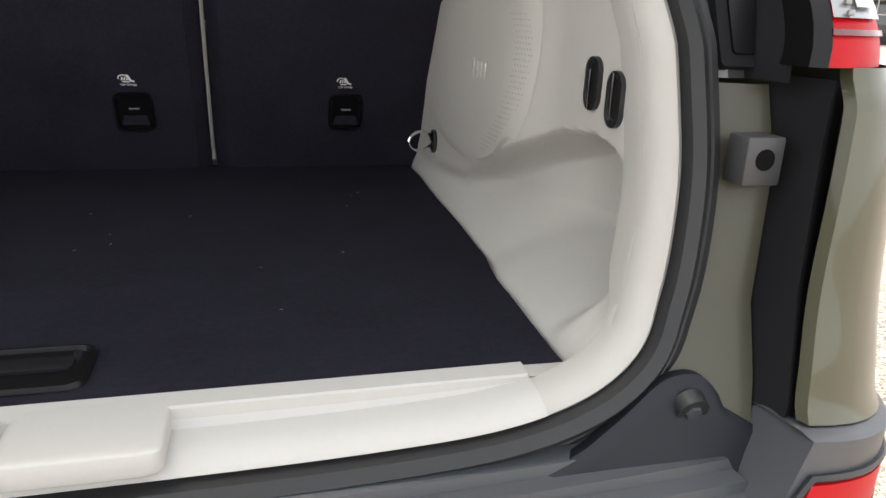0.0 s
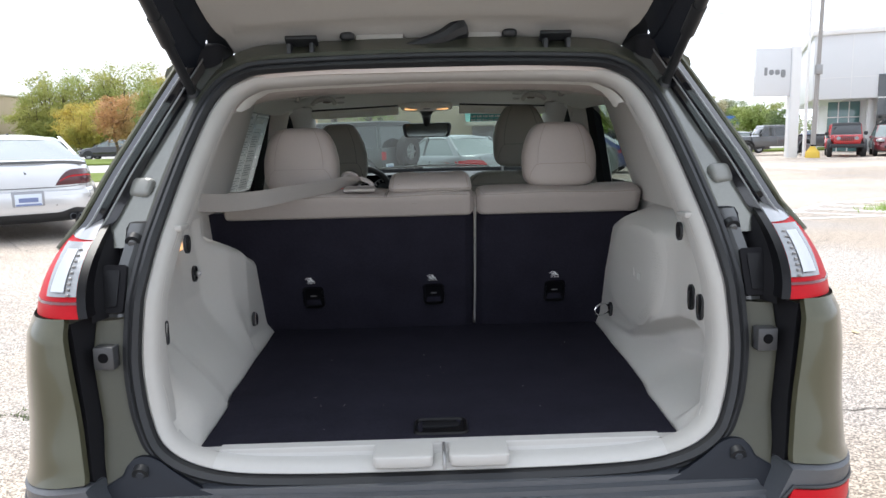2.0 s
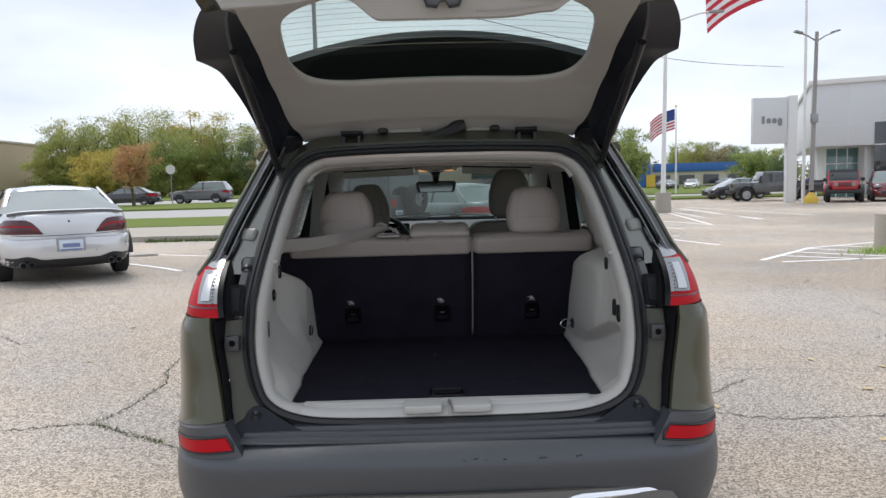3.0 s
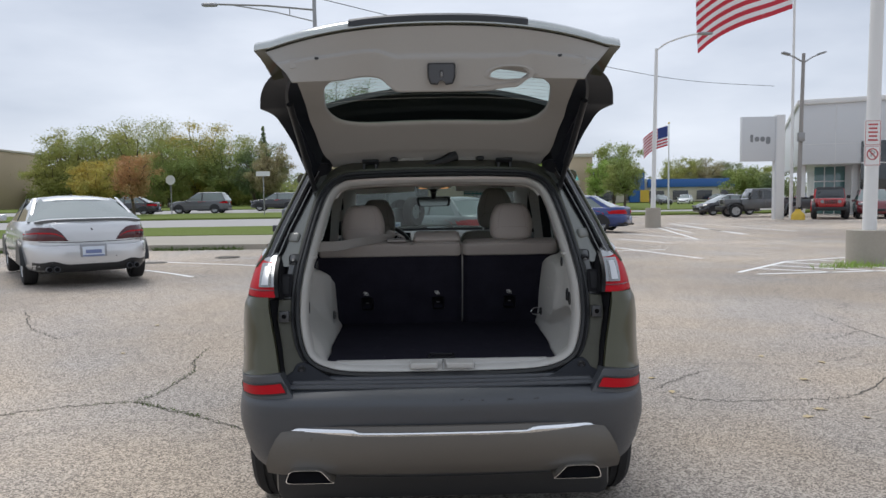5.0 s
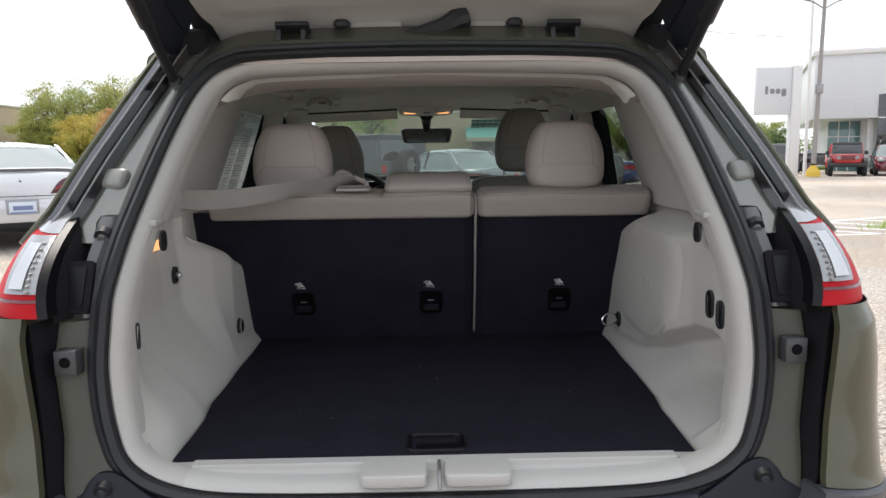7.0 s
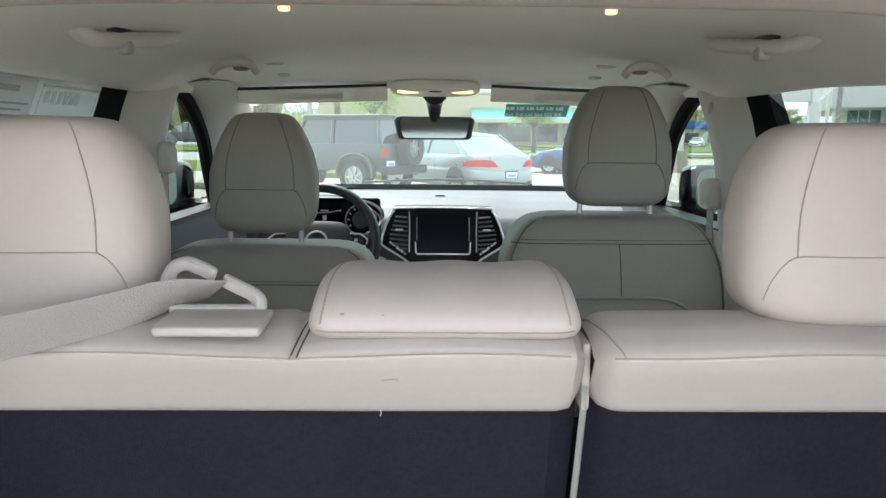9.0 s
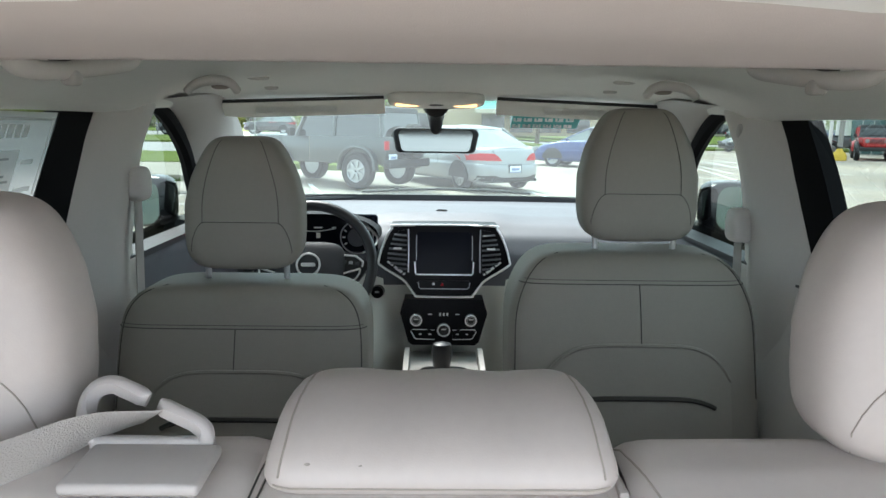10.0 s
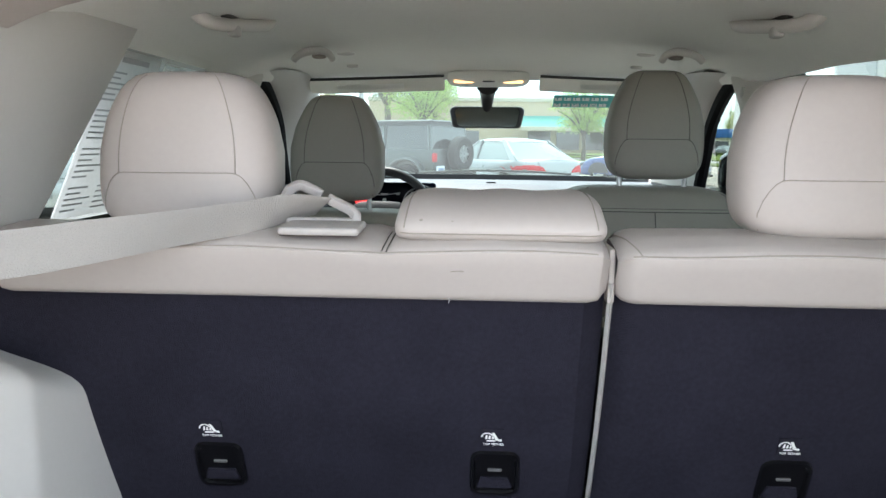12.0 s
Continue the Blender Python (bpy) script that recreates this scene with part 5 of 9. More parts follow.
# ---- head restraints ----
def headrest(name, c, half, material, parent, label, posts=0.085, lean=0.10, top_in=0.16, seam=True, round_plan=0.42):
    """A padded head restraint with piped seams and two posts; it narrows towards the top."""
    def shape(p):
        t = (p.z - c[2]) / half[2]
        k = 1 - top_in * step(-0.2, 1.0, t) ** 1.4
        p.x = c[0] + (p.x - c[0]) * k
        return p
    hr = part(name, pad(c, half, 0.42, round_plan, 64, 32, lean, shape), material, parent, label)
    on = lambda u, v: shape(pad_point(c, (half[0] + 0.0004, half[1] + 0.0006, half[2]), 0.42, round_plan, u, v, lean))
    if seam:
        side_a = math.asin(0.63 ** (1 / round_plan))
        for a in (side_a, -side_a):
            pts = []
            for k in range(26):
                z = -0.28 + 1.22 * k / 25
                v = math.asin(spow(max(-1, min(1, z)), 1 / 0.42))
                pts.append(on(-math.pi / 2 + a, v))
            part("seam", tube(pts, 0.0007, 5), M_SEAM if material is M_LEATHER else M_SEAMDARK, hr)
        pts = []
        for k in range(33):
            xf = -0.93 + 1.86 * k / 32
            a = math.asin(spow(xf, 1 / round_plan))
            z = -0.26 - 0.62 * max(0.0, (abs(xf) - 0.60) / 0.33) ** 2
            v = math.asin(spow(max(-1, min(1, z)), 1 / 0.42))
            pts.append(on(-math.pi / 2 + a, v))
        part("seam", tube(pts, 0.0007, 5), M_SEAM if material is M_LEATHER else M_SEAMDARK, hr)
    for s in (-1, 1):
        part("post", cyl(0.0065, 0.0065, (c[0] + s * posts, c[1] - lean * half[2], c[2] - half[2] - 0.05), (c[0] + s * posts, c[1] - lean * half[2] * 0.8, c[2] - half[2] * 0.7), 12), M_SATIN, hr)
    return hr


for x in (-0.416, 0.411):
    headrest("headrest", (x, 1.020, 1.466), (0.119, 0.064, 0.103), M_LEATHER, suv, "beige leather rear head restraint", top_in=0.22, round_plan=0.66)
    part("post_collar", pad((x - 0.02, 0.985, 1.388), (0.045, 0.02, 0.008), 0.5, 0.6, 24, 8), M_TRIM2, suv)
# low centre restraint lying on the seat top: a rounded nose and a domed top that runs back
NOSE = [(0.962, 1.360), (0.945, 1.3604), (0.934, 1.3622), (0.9275, 1.3660), (0.9245, 1.3712), (0.9248, 1.3775), (0.9285, 1.3850), (0.9365, 1.3930), (0.9500, 1.4015), (0.9680, 1.4090), (0.9900, 1.4150), (1.0150, 1.4188), (1.0380, 1.4190), (1.0550, 1.4150), (1.0660, 1.4050), (1.0690, 1.3900), (1.0660, 1.3720), (1.0500, 1.3620)]


def restraint(u, k, grow=0.0):
    """u from -1 to 1 across, k along the outline of the side."""
    y, z = NOSE[k]
    e = max(0.0, abs(u) - 0.80) / 0.20
    f = 1 - 0.24 * (1 - math.sqrt(max(0.0, 1 - e * e))) if e < 1 else 0.76
    yc, zc = 1.0, 1.384
    half = 0.1285 - 0.012 * step(0.94, 1.06, y) + 0.0016 * math.sin(3 * z * 40)
    return Vector((-0.0065 + u * (half + grow), yc + (y - yc) * (f + grow * 8), zc + (z - zc) * (f + grow * 8) + 0.0012 * math.sin(9 * u + 1) * step(1.39, 1.41, z)))


EDGE = [-1, -0.995, -0.98, -0.96, -0.93, -0.90, -0.86, -0.82, -0.76] + [-0.6 + 0.1 * k for k in range(13)] + [0.76, 0.82, 0.86, 0.90, 0.93, 0.96, 0.98, 0.995, 1]
mid = part("centre_headrest", loft([[restraint(u, k) for k in range(len(NOSE))] for u in EDGE], cu=True, cap=True), M_LEATHER, suv, "low beige leather centre head restraint", angle=60)
part("seam", tube([restraint(u, 4, 0.0003) for u in EDGE[4:-4]], 0.0008, 5), M_SEAM, mid)
for u in (-0.90, 0.90):
    part("seam", tube([restraint(u, k, 0.0003) for k in range(5, 14)], 0.0009, 5), M_SEAM, mid)
for x, z in ((-0.103, 1.387), (-0.065, 1.3855)):
    part("mark", pad((x, 0.9300, z), (0.0022, 0.0009, 0.0012), 1, 1, 10, 6), M_SEAM, mid)

# centre belt: from the quarter trim over the seat back to its hook plate
plate = part("belt_plate", box((0.100, 0.062, 0.010), (-0.2275, 0.948, 1.3735), 0.004, 3, rot=(3, 0, 0)), M_GUIDEPLATE, suv, "beige plastic belt guide plate")


def ribbon(pts, w, h, b):
    """A flat bar with rounded ends that follows the points."""
    rows = []
    n = len(pts)
    for i, p in enumerate(pts):
        d = (pts[min(n - 1, i + 1)] - pts[max(0, i - 1)]).normalized()
        s = d.cross(Vector((0, -0.25, 1))).normalized()
        u = s.cross(d)
        e = min(1.0, 0.45 + 0.55 * min(i, n - 1 - i) / 2)
        rows.append([p + s * w * e * math.cos(t) * (1 if abs(math.cos(t)) < 0.9 else 0.96) + u * h * spow(math.sin(t), 0.6) for t in [2 * math.pi * k / 12 for k in range(12)]])
    return loft(rows, cu=True, cap=True, bm=b)


b = bmesh.new()
lean = lambda x, z: Vector((x, 0.985 + 0.10 * (z - 1.38), z))
ribbon(spline([lean(x, z) for x, z in ((-0.281, 1.376), (-0.286, 1.398), (-0.280, 1.4165), (-0.266, 1.4235), (-0.252, 1.419), (-0.237, 1.4115))], 5), 0.0068, 0.0070, b)
ribbon(spline([lean(x, z) for x, z in ((-0.229, 1.4075), (-0.214, 1.400), (-0.199, 1.3925), (-0.1925, 1.384), (-0.1920, 1.368))], 5), 0.0068, 0.0070, b)
box((0.094, 0.012, 0.018), (-0.236, 0.984, 1.374), 0.005, 3, bm=b)
part("belt_hook", b, M_GUIDEPLATE, plate, "open beige plastic belt hook")
path = spline([(-0.665, 0.70, 1.366), (-0.60, 0.725, 1.360), (-0.52, 0.765, 1.362), (-0.44, 0.82, 1.372), (-0.37, 0.88, 1.381), (-0.315, 0.93, 1.388), (-0.272, 0.968, 1.396), (-0.236, 0.990, 1.397)], 8)
rows = []
for i, p in enumerate(path):
    t = i / (len(path) - 1)
    tilt = 1.35 - 0.35 * step(0.30, 0.60, t) - 0.50 * step(0.75, 1.0, t)
    side_v = Vector((0.66 * math.cos(tilt), -0.75 * math.cos(tilt), math.sin(tilt))).normalized()
    rows.append([p + side_v * 0.0260 * (k / 4) for k in range(-4, 5)])
part("seat_belt", shell(rows, (0.0, 0.0006, -0.0012)), M_BELT, suv, "woven grey-beige seat belt webbing")


# ---- cabin ----
HEAD = [(0.56, 1.70), (0.69, 1.694), (0.72, 1.682), (0.76, 1.672), (0.80, 1.668), (0.955, 1.668), (0.968, 1.690), (1.10, 1.712), (1.6, 1.735), (2.2, 1.735), (2.45, 1.716), (2.64, 1.70)]


rows = []
for y in [0.61 + 0.02 * k for k in range(17)] + [0.95, 0.958, 0.964, 0.970] + [0.98 + 0.0415 * k for k in range(41)]:
    rows.append([Vector((x, y, table(y, HEAD) - 0.075 * (1 - 0.65 * step(2.0, 2.5, y)) * abs(x / 0.655) ** 5.5)) for x in [-0.655 + 1.31 * i / 36 for i in range(37)]])
part("roof_rear_trim", shell(rows[:19], (0, 0, 0.012)), M_ROOFTRIM, suv, "beige padded trim at the roof's rear edge")
part("headliner", shell(rows[18:], (0, 0, 0.012)), M_LINER, suv, "pale grey cloth headliner")
for s in (1, -1):
    # rear handle, folded up against the roof, with its coat hook
    b = tube(spline([(0.540, 1.362, 1.706), (0.524, 1.366, 1.692), (0.508, 1.392, 1.689), (0.486, 1.47, 1.699), (0.468, 1.54, 1.711), (0.466, 1.562, 1.724)], 6), lambda t: 0.0125 + 0.0035 * (1 - step(0, 0.35, t)), 14)
    gh = part("grab_handle", b if s > 0 else mirrored(b), M_TRIM, suv, "beige folded grab handle with a coat hook")
    b = pad((0.496, 1.430, 1.684), (0.012, 0.014, 0.012), 0.6, 0.6, 18, 10)
    part("coat_hook", b if s > 0 else mirrored(b), M_TRIM2, gh)
    # dark pad that draws the shadow behind the handle
    b = pad((0.505, 1.45, 1.706), (0.012, 0.050, 0.006), 0.6, 0.6, 18, 8)
    part("handle_shadow", b if s > 0 else mirrored(b), M_SEAMDARK, gh)
    # front handle: a short arched loop
    b = tube(spline([(0.520, 1.950, 1.688), (0.508, 1.945, 1.698), (0.486, 1.940, 1.707), (0.452, 1.936, 1.711), (0.428, 1.940, 1.705), (0.419, 1.955, 1.690)], 6), lambda t: 0.0105 - 0.002 * abs(2 * t - 1), 12)
    gh = part("grab_handle", b if s > 0 else mirrored(b), M_TRIM, suv, "pale arched grab handle on the headliner")
    # shadow inside the loop, drawn as a brown pad
    b = pad((0.458, 1.972, 1.702), (0.019, 0.008, 0.008), 0.7, 0.6, 20, 8)
    part("handle_shadow", b if s > 0 else mirrored(b), M_SEAM, gh)
    # sun visor
    def visor(u, v):
        x = 0.160 + 0.450 * u
        return Vector((x, 2.520 - 0.030 * u ** 2 + 0.030 * v, 1.697 - 0.018 * u - 0.040 * v + 0.006 * step(0.9, 1, u) * v))
    b = shell([[visor(i / 14, j / 6) for i in range(15)] for j in range(7)], (0, 0.018, 0.006))
    vz = part("sun_visor", b if s > 0 else mirrored(b), M_LINER, suv, "pale folded sun visor")
    # black cord drawing the shadow gap above the visor
    b = tube([visor(i / 14, 0.0) + Vector((0, -0.003, 0.005)) for i in range(15)], 0.005, 6)
    part("visor_gap_shadow", b if s > 0 else mirrored(b), M_BLACK, vz)
    b = shell([[visor(0.30 + 0.5 * i / 4, 0.35) + Vector((0, -0.003, 0)), visor(0.30 + 0.5 * i / 4, 0.75) + Vector((0, -0.003, 0))] for i in range(5)], (0, 0.002, 0))
    part("visor_label", b if s > 0 else mirrored(b), M_PAPER, vz)
    for x, y, w in ((0.42, 2.14, 0.026), (0.44, 2.36, 0.018)):
        b = pad((x, y, table(y, HEAD) - 0.006), (w, 0.014, 0.006), 0.7, 0.8, 20, 8)
        part("ceiling_button", b if s > 0 else mirrored(b), M_TRIM, suv)
    b = pad((0.218, 1.27, 1.7175), (0.008, 0.006, 0.004), 0.6, 0.7, 16, 8)
    part("dome_lamp", b if s > 0 else mirrored(b), M_WARM, suv, "small lit dome lamp")

    rows = []
    for k in range(31):
        y = 0.98 + 1.40 * k / 30
        zh = table(y, HEAD) - 0.075 * (1 - 0.65 * step(2.0, 2.5, y))
        rows.append([Vector((0.650, y, zh + 0.004)), Vector((0.668, y, zh - 0.010)), Vector((0.690, y, min(zh - 0.016, 1.662))), Vector((0.712, y, 1.655)), Vector((0.735, y, 1.664))])
    b = loft(rows)
    part("roof_rail_trim", b if s > 0 else mirrored(b), M_LINER, suv, "pale trim along the roof over the doors")

# overhead console and interior mirror
oc = part("overhead_console", pad((-0.012, 2.57, 1.698), (0.138, 0.12, 0.024), 0.5, 0.5, 40, 16), M_LINER, suv, "overhead console with lit map lamps")
for x in (-0.092, 0.068):
    part("map_lamp", pad((x, 2.475, 1.680), (0.034, 0.012, 0.005), 0.7, 0.7, 20, 10), M_WARM, oc, "lit amber map lamp")
part("switch", pad((-0.012, 2.468, 1.686), (0.026, 0.012, 0.008), 0.6, 0.6, 16, 8), M_BLACK, oc)
part("mirror_stem", tube(spline([(-0.013, 2.66, 1.69), (-0.013, 2.74, 1.665), (-0.013, 2.80, 1.605)], 5), lambda t: 0.042 - 0.026 * t, 12), M_BLACK, suv)
o = [(x * (1 - 0.06 * (z < 0)), z) for x, z in rrect(0.278, 0.080, 0.020, 8)]
mm = Matrix.Translation((-0.013, 2.79, 1.577)) @ pose(0, 0, 0, -1.5, 0, -1)
b = loft([[Vector((x * f, d, z * f)) for x, z in o] for f, d in ((0.84, -0.004), (0.90, -0.008), (0.97, -0.006), (1.0, 0.0), (1.0, 0.012), (0.8, 0.035), (0.3, 0.045))], cu=True, cap=True)
b.transform(mm)
mir = part("rear_view_mirror", b, M_BLACK, suv, "black framed rear-view mirror")
b = slab([(x * 0.86, z * 0.86) for x, z in o], -0.0052, -0.0030)
b.transform(mm)
part("mirror_glass", b, M_DIMMIRROR, mir)

# door tops, pillars and window frames, both sides
for s in (1, -1):
    b = shell([[Vector((0.70 + 0.02 * j, y, 1.325 - 0.0 * y)) + Vector((0.04 * (j > 1), 0, 0.0 if j < 2 else -0.005)) for j in range(3)] for y in [1.0 + 0.11 * k for k in range(21)]], (0, 0, -0.02))
    dt = part("door_top", b if s > 0 else mirrored(b), M_BLACK, suv)
    def door(y0, y1, z0, z1, push=0.0):
        def at(u, v):
            y, z = y0 + (y1 - y0) * u, z0 + (z1 - z0) * v
            f = (z - 0.75) / 0.57
            return Vector((0.70 - 0.05 * math.sin(math.pi * f) * (1 - f) * 2 + 0.02 * (1 - f) - push, y, z))
        return surf(at, 20, 10)
    b = door(1.0, 2.10, 0.75, 1.32)
    part("door_panel", b if s > 0 else mirrored(b), M_TRIM, suv, "beige inner rear door panel")
    b = door(2.10, 3.25, 0.75, 1.09)
    part("front_door_panel", b if s > 0 else mirrored(b), M_TRIM, suv, "beige lower front door panel")
    b = door(2.08, 3.25, 1.08, 1.315, 0.012)
    part("front_door_cap", b if s > 0 else mirrored(b), M_DASH, suv, "blue-grey padded upper front door panel")
    # B-pillar trim
    rows = []
    for v in range(13):
        t = v / 12
        z = 0.80 + 0.94 * t
        x = 0.712 - 0.030 * step(0.55, 1.0, t)
        y0, y1 = table(z, [(0.8, 1.72), (1.3, 1.73), (1.43, 1.785), (1.55, 1.87), (1.66, 1.96)]) + (0.045 if s > 0 else 0.02), table(z, [(0.8, 2.10), (1.3, 2.10), (1.52, 2.135), (1.62, 2.17), (1.67, 2.23)])
        rows.append([Vector((x + 0.06, y0 - 0.050, z)), Vector((x + 0.014, y0 - 0.036, z)), Vector((x - 0.002, y0 - 0.006, z))] + [Vector((x - 0.004 - 0.030 * math.sin(math.pi * q), y0 + 0.03 + (y1 - y0 - 0.06) * q, z)) for q in (0.15, 0.35, 0.55, 0.75, 0.92)] + [Vector((x + 0.005, y1, z)), Vector((x + 0.06, y1 + 0.01, z))])
    b = loft(rows)
    bp = part("b_pillar_trim", b if s > 0 else mirrored(b), M_TRIM, suv, "beige centre pillar trim")
    zt = 1.416 if s > 0 else 1.493
    b = pad((0.664, 2.025, zt), (0.026, 0.032, 0.038), 0.55, 0.55, 22, 14)
    part("belt_turner", b if s > 0 else mirrored(b), M_TRIM, bp, "beige front belt height adjuster")
    b = shell([[Vector((0.662 + 0.012 * (zt - z), 2.005 + 0.04 * k - 0.03 * (zt - z), z)) for k in (0, 1)] for z in (zt - 0.02, 1.3, 1.1, 0.9)], (0.002, 0, 0))
    part("belt", b if s > 0 else mirrored(b), M_BELT, bp)
    b = pad((0.662, 2.06, 1.62), (0.006, 0.014, 0.018), 0.8, 0.8, 14, 8)
    part("badge", b if s > 0 else mirrored(b), M_TRIM2, bp)
    # black frame of the rear door window: front upright and rear slanted edge
    b = shell([[Vector((0.722 - 0.022 * t + 0.012 * q, table(0.9 + 0.77 * t, [(0.9, 1.60), (1.3, 1.62), (1.43, 1.695), (1.55, 1.765), (1.67, 1.855)]) + (0.045 if s > 0 else 0.0) + (0.084 if s > 0 else 0.112) * (1 - q) * (0.8 + 0.2 * t), 0.9 + 0.77 * t)) for q in (0, 0.2, 0.8, 1.0, 1.12)] for t in [k / 16 for k in range(17)]], (0.03, 0, 0))
    part("window_frame", b if s > 0 else mirrored(b), M_FRAME, suv, "black rear door window frame")
    b = tube([(0.76 - 0.11 * t, 1.05 + 0.26 * t, 1.30 + 0.36 * t) for t in [k / 8 for k in range(9)]], 0.012, 8)
    part("window_seal", b if s > 0 else mirrored(b), M_RUBBER, suv)
    # front window frame and pillar trim inside
    b = tube(spline([(0.722, 2.16, 1.690), (0.712, 2.31, 1.660), (0.725, 2.50, 1.56), (0.75, 2.64, 1.44), (0.765, 2.74, 1.32)], 6), 0.022, 8)
    part("front_window_frame", b if s > 0 else mirrored(b), M_FRAME, suv, "black front window frame")
    inner_edge = spline([(0.690, 2.10, 1.672), (0.692, 2.32, 1.662), (0.708, 2.50, 1.578), (0.733, 2.64, 1.455), (0.752, 2.76, 1.315)], 6)
    glass_edge = spline([(0.598, 2.20, 1.688), (0.602, 2.50, 1.694), (0.634, 2.80, 1.600), (0.690, 3.12, 1.440), (0.735, 3.38, 1.300)], 6)
    rows = []
    for p, q in zip(inner_edge, glass_edge):
        rows.append([p + Vector((0.02, 0, 0))] + [p.lerp(q, f) + Vector((-0.030 * math.sin(math.pi * f), -0.02 * math.sin(math.pi * f), 0.0)) for f in (0.0, 0.15, 0.35, 0.55, 0.75, 0.9, 1.0)] + [q + Vector((0.03, 0.03, 0.01))])
    b = loft(rows)
    part("a_pillar_trim", b if s > 0 else mirrored(b), M_TRIM, suv, "pale front pillar trim")
    # door mirror outside
    b = pad((0.940, 2.72, 1.382), (0.108, 0.060, 0.082), 0.45, 0.45, 28, 16)
    dm = part("door_mirror", b if s > 0 else mirrored(b), M_GLOSSBLACK, suv, "black door mirror")
    b = slab(rrect(0.165, 0.135, 0.04), 2.6615, 2.664)
    b.transform(Matrix.Translation((0.943, -0.005, 1.382)))
    part("mirror_glass", b if s > 0 else mirrored(b), M_DOORMIRROR, dm)
    b = tube([(0.79, 2.78, 1.30), (0.90, 2.74, 1.30)], 0.03, 10)
    part("mirror_arm", b if s > 0 else mirrored(b), M_BLACK, dm)


# ---- front seats ----
for s in (1, -1):
    cx = 0.388 * s
    def shape(p, cx=cx):
        t = (p.z - 1.03) / 0.36
        k = 1 - 0.10 * step(0.55, 1.0, t) ** 1.3
        p.x = cx + (p.x - cx) * k
        p.y += 0.10 * t
        return p
    c, half = (cx, 1.86, 1.03), (0.252, 0.095, 0.346 if s > 0 else 0.292)
    if s < 0:
        c = (cx - 0.006, 1.86, 1.013)
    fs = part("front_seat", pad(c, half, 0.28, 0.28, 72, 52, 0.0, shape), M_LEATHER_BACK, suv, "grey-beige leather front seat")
    on = lambda u, v: shape(pad_point(c, (half[0] + 0.0006, half[1] + 0.0008, half[2]), 0.28, 0.28, u, v))
    vat = lambda z: math.asin(spow(max(-1, min(1, z)), 1 / 0.28))
    ZSEAM = 0.83 if s > 0 else 0.73
    part("seam", tube([on(-math.pi / 2 + a, vat(ZSEAM)) for a in [-1.3 + 2.6 * k / 40 for k in range(41)]], 0.0010, 5), M_SEAMDARK, fs)
    part("seam", tube([on(-math.pi / 2 + 0.00001 * s, vat(ZSEAM - 0.36 * k / 10)) for k in range(11)], 0.0011, 5), M_SEAMDARK, fs)
    for a in (-0.98, 0.98):
        part("seam", tube([on(-math.pi / 2 + a * (1 - 0.05 * k / 24), vat(0.20 + 0.79 * k / 24)) for k in range(25)], 0.0011, 5), M_SEAMDARK, fs)
    part("seam", tube([on(-math.pi / 2 + a, vat(ZSEAM + 0.022)) for a in [-1.1 + 2.2 * k / 40 for k in range(41)]], 0.0006, 5), M_SEAMDARK, fs)
    # seat-back pocket: a soft arched panel
    def pocket(u, v):
        x = cx + (u - 0.5) * 0.37
        e = abs(2 * u - 1)
        zt = 1.205 - 0.07 * e ** 5 - (0.055 if s < 0 else 0)
        z = 0.72 + (zt - 0.72) * v
        t = (z - 1.03) / 0.36
        y = 1.86 - 0.095 + 0.10 * t - 0.014 * (1 - e ** 6) * step(0.0, 0.2, v)
        return Vector((x, y, z))
    b = surf(pocket, 24, 14)
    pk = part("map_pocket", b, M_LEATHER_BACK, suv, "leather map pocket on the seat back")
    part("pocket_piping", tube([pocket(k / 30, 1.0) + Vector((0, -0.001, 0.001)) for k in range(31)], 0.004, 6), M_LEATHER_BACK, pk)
    part("pocket_mouth", tube([pocket(k / 30, 0.80) + Vector((0, -0.003, 0)) for k in range(3, 28)], 0.005, 6), M_SEAMDARK, pk)
    hz = 1.530 if s > 0 else 1.464
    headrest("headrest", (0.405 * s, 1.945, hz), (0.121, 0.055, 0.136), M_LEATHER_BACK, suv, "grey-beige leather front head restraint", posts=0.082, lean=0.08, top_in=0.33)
    part("seat_cushion", pad((cx, 2.20, 0.72), (0.26, 0.28, 0.10), 0.4, 0.4, 32, 16), M_LEATHER, fs)

# ---- dashboard ----
def profile(v):
    keys = ((0, 3.47, 1.312), (0.3, 3.22, 1.316), (0.5, 3.03, 1.304), (0.62, 2.945, 1.284), (0.72, 2.892, 1.250), (0.82, 2.856, 1.195), (0.91, 2.842, 1.140), (1, 2.838, 1.090))
    for p, q in zip(keys, keys[1:]):
        if v <= q[0]:
            t = (v - p[0]) / (q[0] - p[0])
            return p[1] + (q[1] - p[1]) * t, p[2] + (q[2] - p[2]) * t
    return keys[-1][1:]
def dash(u, v):
    x = -0.76 + 1.52 * u
    y, z = profile(v)
    raised = 0.012 * (1 - step(0.16, 0.30, abs(x - 0.022))) * step(0.2, 0.35, v) * (1 - step(0.55, 0.66, v))
    return Vector((x, y - 0.05 * abs(x / 0.76) ** 2 * step(0.3, 0.7, v), z + raised))


